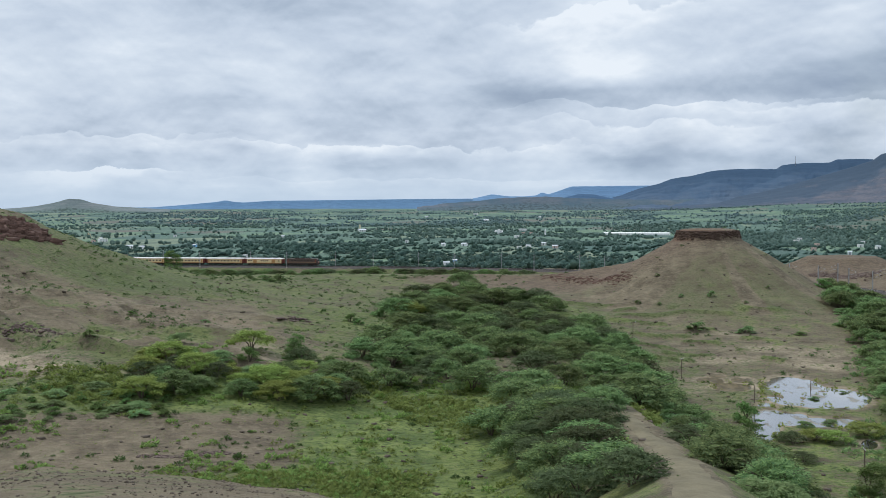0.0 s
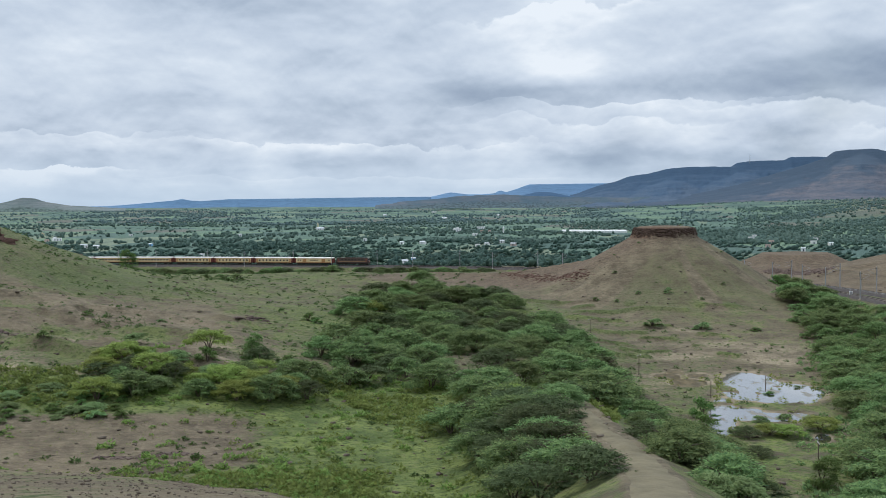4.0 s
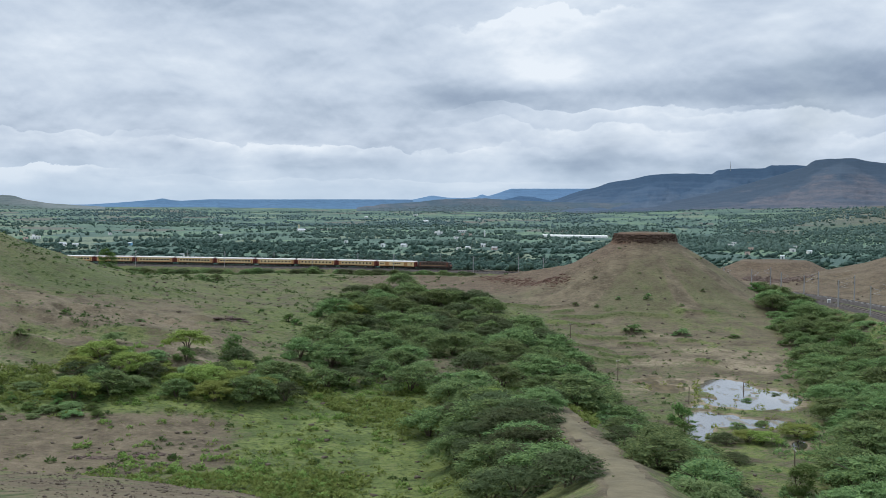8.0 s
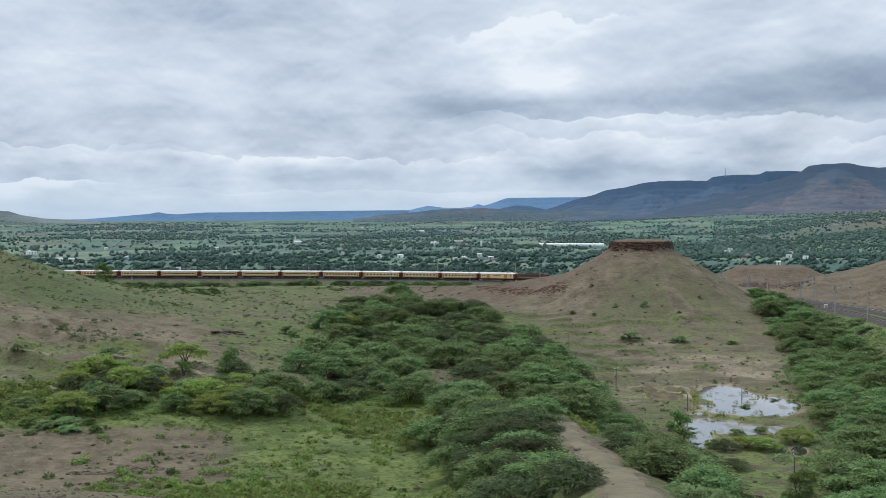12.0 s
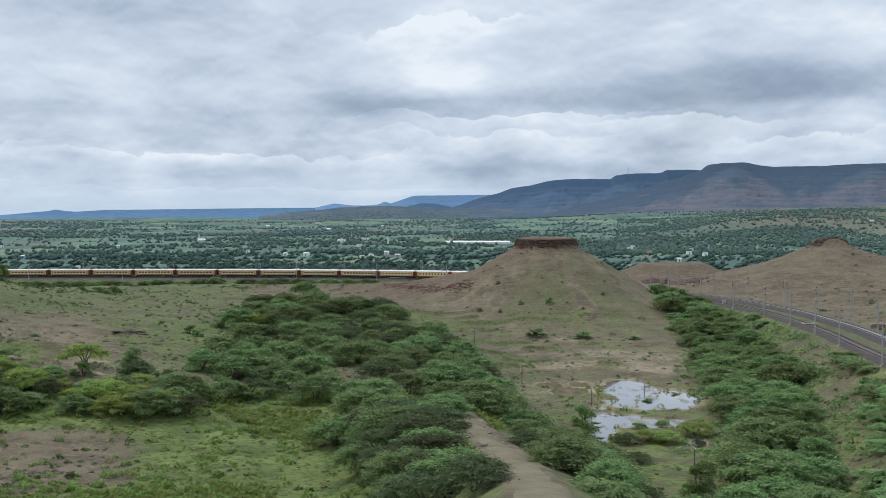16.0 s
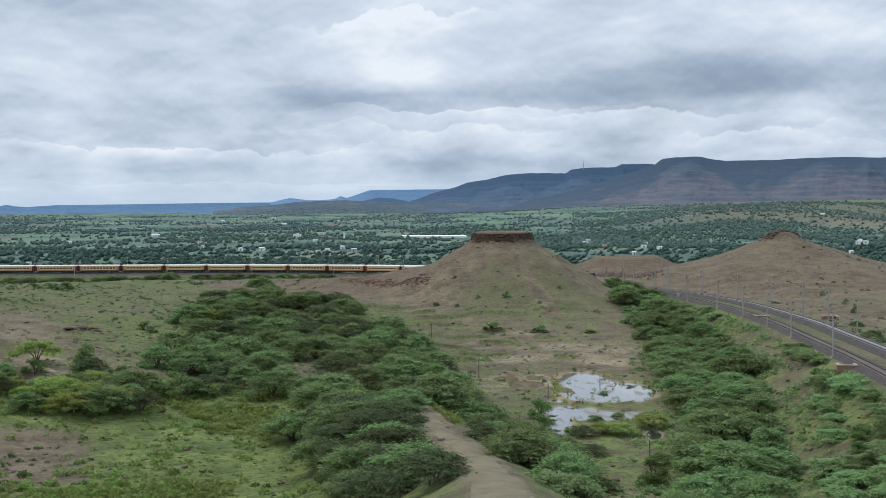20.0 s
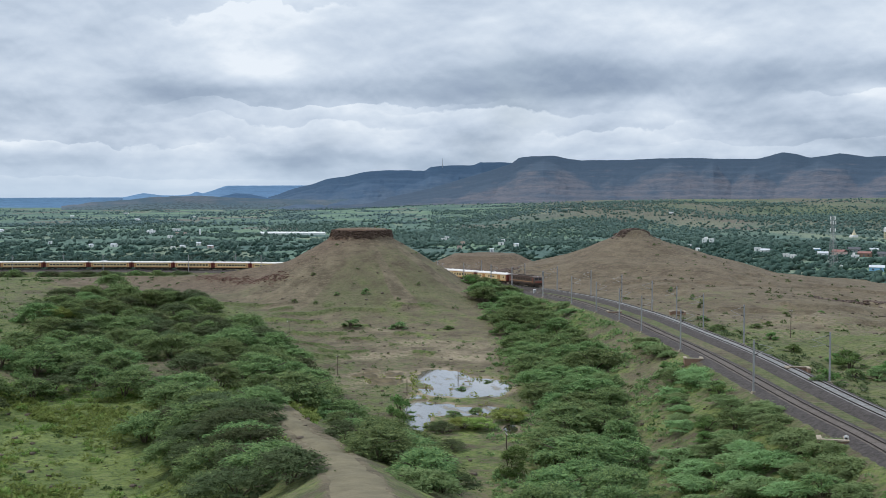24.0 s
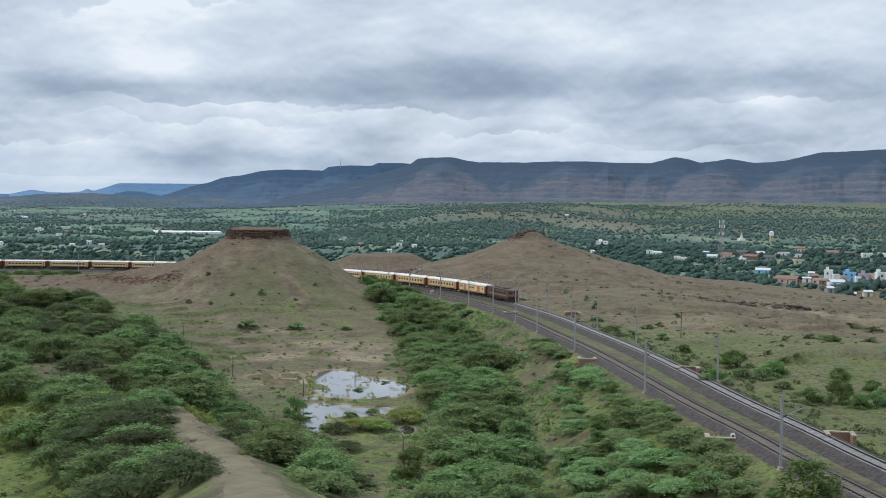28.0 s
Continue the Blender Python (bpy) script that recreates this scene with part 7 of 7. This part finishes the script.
# ---- rocks ----
M_ROCK = plain("dark_basalt", (0.135, 0.098, 0.080), 0.95, 0, 0.35, 0.5, (3, 0.8, 0.2))
M_RIM = plain("red_brown_rim_rock", (0.098, 0.064, 0.048), 0.95, 0, 0.3, 0.4, (3, 0.6, 0.2))
M_BANK = plain("red_brown_bank", (0.128, 0.074, 0.056), 0.95, 0, 0.35, 0.5, (3, 0.8, 0.2))
M_STONE = plain("brown_stone", (0.150, 0.118, 0.088), 0.95, 0, 0.35, 0.8, (6, 0.6, 0.1), 0.2)


def rock_mesh(name, centres, sizes, flat, seed, mat, turn=None, long=1.0):
    """Angular blocks of rock joined to one mass."""
    r = np.random.default_rng(seed)
    base = np.array([(-1, -1, -1), (1, -1, -1), (1, 1, -1), (-1, 1, -1), (-1, -1, 1), (1, -1, 1), (1, 1, 1), (-1, 1, 1)]) * 0.75
    faces = np.array([(0, 3, 2, 1), (4, 5, 6, 7), (0, 1, 5, 4), (1, 2, 6, 5), (2, 3, 7, 6), (3, 0, 4, 7)])
    n = len(centres)
    v = (base[None] + r.normal(0, 0.27, (n, 8, 3))) * sizes[:, None, None] * np.array([long, 1, flat])
    a = r.uniform(0, 6.283, n) if turn is None else turn + r.normal(0, 0.25, n)
    c, s = np.cos(a)[:, None], np.sin(a)[:, None]
    v = np.stack([v[..., 0] * c - v[..., 1] * s, v[..., 0] * s + v[..., 1] * c, v[..., 2]], -1) + centres[:, None, :]
    me = mesh_from(name, v.reshape(-1, 3), (faces[None] + (np.arange(n) * 8)[:, None, None]).reshape(-1, 4))
    me.materials.append(mat)
    return me


def ledge(name, label, pts, n, spread, size, flat, seed, mat, lift=0.0, long=1.3):
    """Broken rock along a line of the plan."""
    r = np.random.default_rng(seed)
    line = curve_through([(x, y, 0) for x, y in pts], 0.5)
    i = r.integers(0, len(line), n)
    x, y = line[i, 0] + r.normal(0, spread, n), line[i, 1] + r.normal(0, spread, n)
    s = r.uniform(size[0], size[1], n)
    z = ground(x, y) + lift
    g = np.gradient(line, axis=0)[i]
    return tagged(new(name, rock_mesh(name, np.stack([x, y, z], -1), s, flat, seed, mat, np.arctan2(g[:, 1], g[:, 0]), long)), label, "rock", kind="stuff")


rim = [(MESA[0] + 10.5 * math.sin(a / 20 * 6.283), MESA[1] + 10.5 / 0.9 * math.cos(a / 20 * 6.283)) for a in range(21)]
ledge("rim_rock", "dark broken rock band under the mesa's rim", rim, 1500, 0.40, (0.15, 0.42), 0.55, 701, M_RIM, -0.15, 2.4)
ledge("rim_rock", "dark rocks crowning the pointed knoll", [(KNOLL[0] - 7, KNOLL[1] - 3), (KNOLL[0], KNOLL[1]), (KNOLL[0] + 7, KNOLL[1] - 3)], 220, 1.5, (0.25, 0.8), 0.55, 702, M_ROCK)
ledge("rock_outcrop", "dark red-brown rock outcrop high on the near hill", [sight(-27.5, -0.9), sight(-25.6, -1.1), sight(-24.3, -1.3), sight(-22.9, -1.6)], 300, 2.2, (0.6, 1.9), 0.6, 703, M_BANK, -0.3)
ledge("rock_outcrop", "dark red-brown rocks along the near hill's skyline", [sight(-27.5, -0.25), sight(-25.6, -0.5), sight(-24.3, -0.85), sight(-23.3, -1.15)], 260, 1.8, (0.6, 1.7), 0.6, 713, M_BANK, -0.3)
ledge("rock_outcrop", "dark broken ledge on the bare slope", [sight(-25.5, -6.2), sight(-23.6, -6.0), sight(-22.2, -6.3)], 150, 1.5, (0.2, 0.6), 0.6, 704, M_ROCK, -0.1, 1.1)
ledge("rock_outcrop", "dark worn edge of the brown land before the village", [sight(33.2, -4.6), sight(35.0, -4.75), sight(36.6, -4.8), sight(38.2, -4.95)], 420, 1.6, (0.2, 0.7), 0.5, 714, M_ROCK, -0.1, 1.6)
ledge("rock_outcrop", "low dark ledge in the grass", [sight(-11.6, -5.9), sight(-10.9, -5.95), sight(-10.2, -6.0)], 60, 0.6, (0.25, 0.7), 0.4, 705, M_ROCK)
ledge("rock_outcrop", "dark eroded bank on the valley floor", [sight(-18.5, -12.5), sight(-16.4, -12.6), sight(-14.3, -12.55)], 200, 0.6, (0.10, 0.30), 0.5, 706, M_ROCK, 0.0, 1.3)
ledge("rock_outcrop", "red-brown earth bank on the mesa's long toe", [sight(2.2, -3.75), sight(4.0, -3.9), sight(6.4, -3.85)], 900, 1.6, (0.15, 0.5), 0.5, 707, M_BANK, -0.15, 1.8)
ledge("rock_outcrop", "dark cutting face on the low mound", [sight(15.6, -3.5), sight(17.0, -3.6), sight(18.2, -3.45)], 1300, 2.4, (0.25, 0.7), 0.6, 708, M_ROCK, -0.1, 1.4)


def stones():
    r = np.random.default_rng(711)
    n = 2600
    az, D = np.radians(r.uniform(-28, -8, n)), r.uniform(20, 112, n)
    x, y = D * np.sin(az), D * np.cos(az)
    s = (0.03 + 0.12 * r.uniform(0, 1, n) ** 4) * np.clip(D / 80, 0.45, 1)
    me = rock_mesh("loose_stones", np.stack([x, y, ground(x, y) + 0.02], -1), s, 0.7, 711, M_STONE)
    tagged(new("loose_stones", me), "loose brown stones on the near shoulder", "stones", kind="stuff")
    n = 2600
    az, D = np.radians(r.uniform(-27, 42, n)), r.uniform(130, 420, n)
    x, y = D * np.sin(az), D * np.cos(az)
    td, side, tz, gap = track_dist(x, y)
    ok = (td > gap + 4) & (pond_level(x, y) > 0.2)
    x, y = x[ok], y[ok]
    s = 0.10 + 0.45 * r.uniform(0, 1, len(x)) ** 3
    me = rock_mesh("loose_stones", np.stack([x, y, ground(x, y) + 0.02], -1), s, 0.6, 712, M_STONE)
    tagged(new("loose_stones", me), "scattered dark stones on slopes and flats", "stones", kind="stuff")


stones()


# ---- woods and orchards of the plain ----
def woods(name, label, n, az0, az1, D0, D1, shape, rad, dens, seed, mat):
    r = np.random.default_rng(seed)
    base, faces = shape
    az, D = np.radians(r.uniform(az0, az1, n * 6)), np.exp(r.uniform(math.log(D0), math.log(D1), n * 6))
    x, y = D * np.sin(az), D * np.cos(az)
    keep = r.uniform(0, 1, len(x)) < dens(x, y, np.degrees(az), D)
    for hx, hy, hw in HOUSES:                      # no tree on a house or close before it
        hd = math.hypot(hx, hy)
        across = np.abs(x * hy - y * hx) / hd
        ahead = hd - (x * hx + y * hy) / hd
        keep &= ~((across < hw * 0.5 + 0.8) & (ahead > -7) & (ahead < 20 + 0.02 * hd))
    i = np.where(keep)[0][:n]
    x, y = x[i], y[i]
    z = ground(x, y)
    R = rad[0] + (rad[1] - rad[0]) * r.uniform(0, 1, len(x)) ** 1.5
    jit = np.clip(1 + r.normal(0, 0.30, (len(x), len(base), 1)), 0.45, 1.7) * (1 + r.normal(0, 0.2, (len(x), 1, 3)))
    sq = r.uniform(0.65, 1.05, (len(x), 1, 1))
    v = base[None] * jit * R[:, None, None]
    v[..., 2:] *= sq
    v = v + np.stack([x, y, z + R * sq[:, 0, 0] * 0.72], -1)[:, None, :]
    f = faces[None] + (np.arange(len(x)) * len(base))[:, None, None]
    me = mesh_from(name, v.reshape(-1, 3), f.reshape(-1, 3))
    me.materials.append(mat)
    return tagged(new(name, me), label, "woods", kind="stuff")


def clump():
    """Several leaf masses grown together."""
    r = np.random.default_rng(77)
    v, f = [], []
    for k in range(4):
        a = 1.57 * k + r.uniform(-0.4, 0.4)
        c = np.array([0.62 * math.cos(a), 0.62 * math.sin(a), r.uniform(-0.25, 0.45)])
        v.append(ICO1[0] * r.uniform(0.5, 0.75) + c)
        f.append(ICO1[1] + 12 * k)
    return np.concatenate(v), np.concatenate(f)


def wood_dens(scale, seed, lo, hi, floor_=0.03):
    def d(x, y, az, D):
        td, side, tz, gap = track_dist(x, y)
        k = np.hypot(x - KNOLL[0], y - KNOLL[1])
        return np.where((td > gap + 7) & (k > 140), ease(lo, hi, fbm(x * scale, y * scale * 0.6, seed, 4)) + floor_, 0)
    return d


def farm_dens(wide, deep, seed, bare, hedge):
    """Open fields with rows of trees along their edges, and wooded plots between."""
    wood = wood_dens(0.006, seed + 5, 0.02, 0.16, 0.0)
    def d(x, y, az, D):
        u, v = x / wide + 0.9 * fbm(x * 0.004, y * 0.003, seed, 3), y / deep + 0.9 * fbm(x * 0.004, y * 0.003, seed + 1, 3)
        u = u + 0.5 * (np.floor(v) % 2)
        plot = lattice(np.floor(u), np.floor(v), seed + 2)
        edge = np.minimum(np.minimum(u - np.floor(u), np.ceil(u) - u) * wide, np.minimum(v - np.floor(v), np.ceil(v) - v) * deep)
        inside = np.where(plot > bare, 0.75 * (plot - bare) / (1 - bare) + 0.1, 0.02)
        row = ease(9, 4, edge) * hedge * ease(-0.1, 0.1, fbm(x * 0.02, y * 0.02, seed + 3, 2))
        clear = wood_dens(1, 1, 0, 1, 1.0)(x, y, az, D) > 0
        return np.where(clear, np.maximum(np.maximum(inside, row), wood(x, y, az, D)), 0)
    return d


CLUMP = clump()
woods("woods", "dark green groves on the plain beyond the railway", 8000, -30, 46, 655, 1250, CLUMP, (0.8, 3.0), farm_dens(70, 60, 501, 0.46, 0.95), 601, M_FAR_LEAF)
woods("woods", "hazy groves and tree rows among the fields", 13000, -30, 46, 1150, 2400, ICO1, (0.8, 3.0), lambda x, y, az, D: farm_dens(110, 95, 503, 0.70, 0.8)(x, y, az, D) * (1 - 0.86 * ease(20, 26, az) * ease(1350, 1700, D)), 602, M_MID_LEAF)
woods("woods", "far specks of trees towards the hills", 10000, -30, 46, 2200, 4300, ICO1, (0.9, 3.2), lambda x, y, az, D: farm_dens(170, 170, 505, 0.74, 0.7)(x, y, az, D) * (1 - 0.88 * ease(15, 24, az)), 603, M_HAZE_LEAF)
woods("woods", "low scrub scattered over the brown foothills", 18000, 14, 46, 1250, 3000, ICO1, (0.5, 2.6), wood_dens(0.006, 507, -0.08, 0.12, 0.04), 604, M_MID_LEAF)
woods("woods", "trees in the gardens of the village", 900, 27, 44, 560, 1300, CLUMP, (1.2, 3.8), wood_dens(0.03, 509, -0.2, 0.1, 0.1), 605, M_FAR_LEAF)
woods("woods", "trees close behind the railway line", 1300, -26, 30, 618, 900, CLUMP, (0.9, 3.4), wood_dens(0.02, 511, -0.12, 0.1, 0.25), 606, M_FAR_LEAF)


# ---- motion of the train ----
def motions():
    for ob, back in TRAIN:
        walk(ob, [(t, vehicle_pose(nose_at(t) + back)) for t in range(0, 29, 1)])


motions()
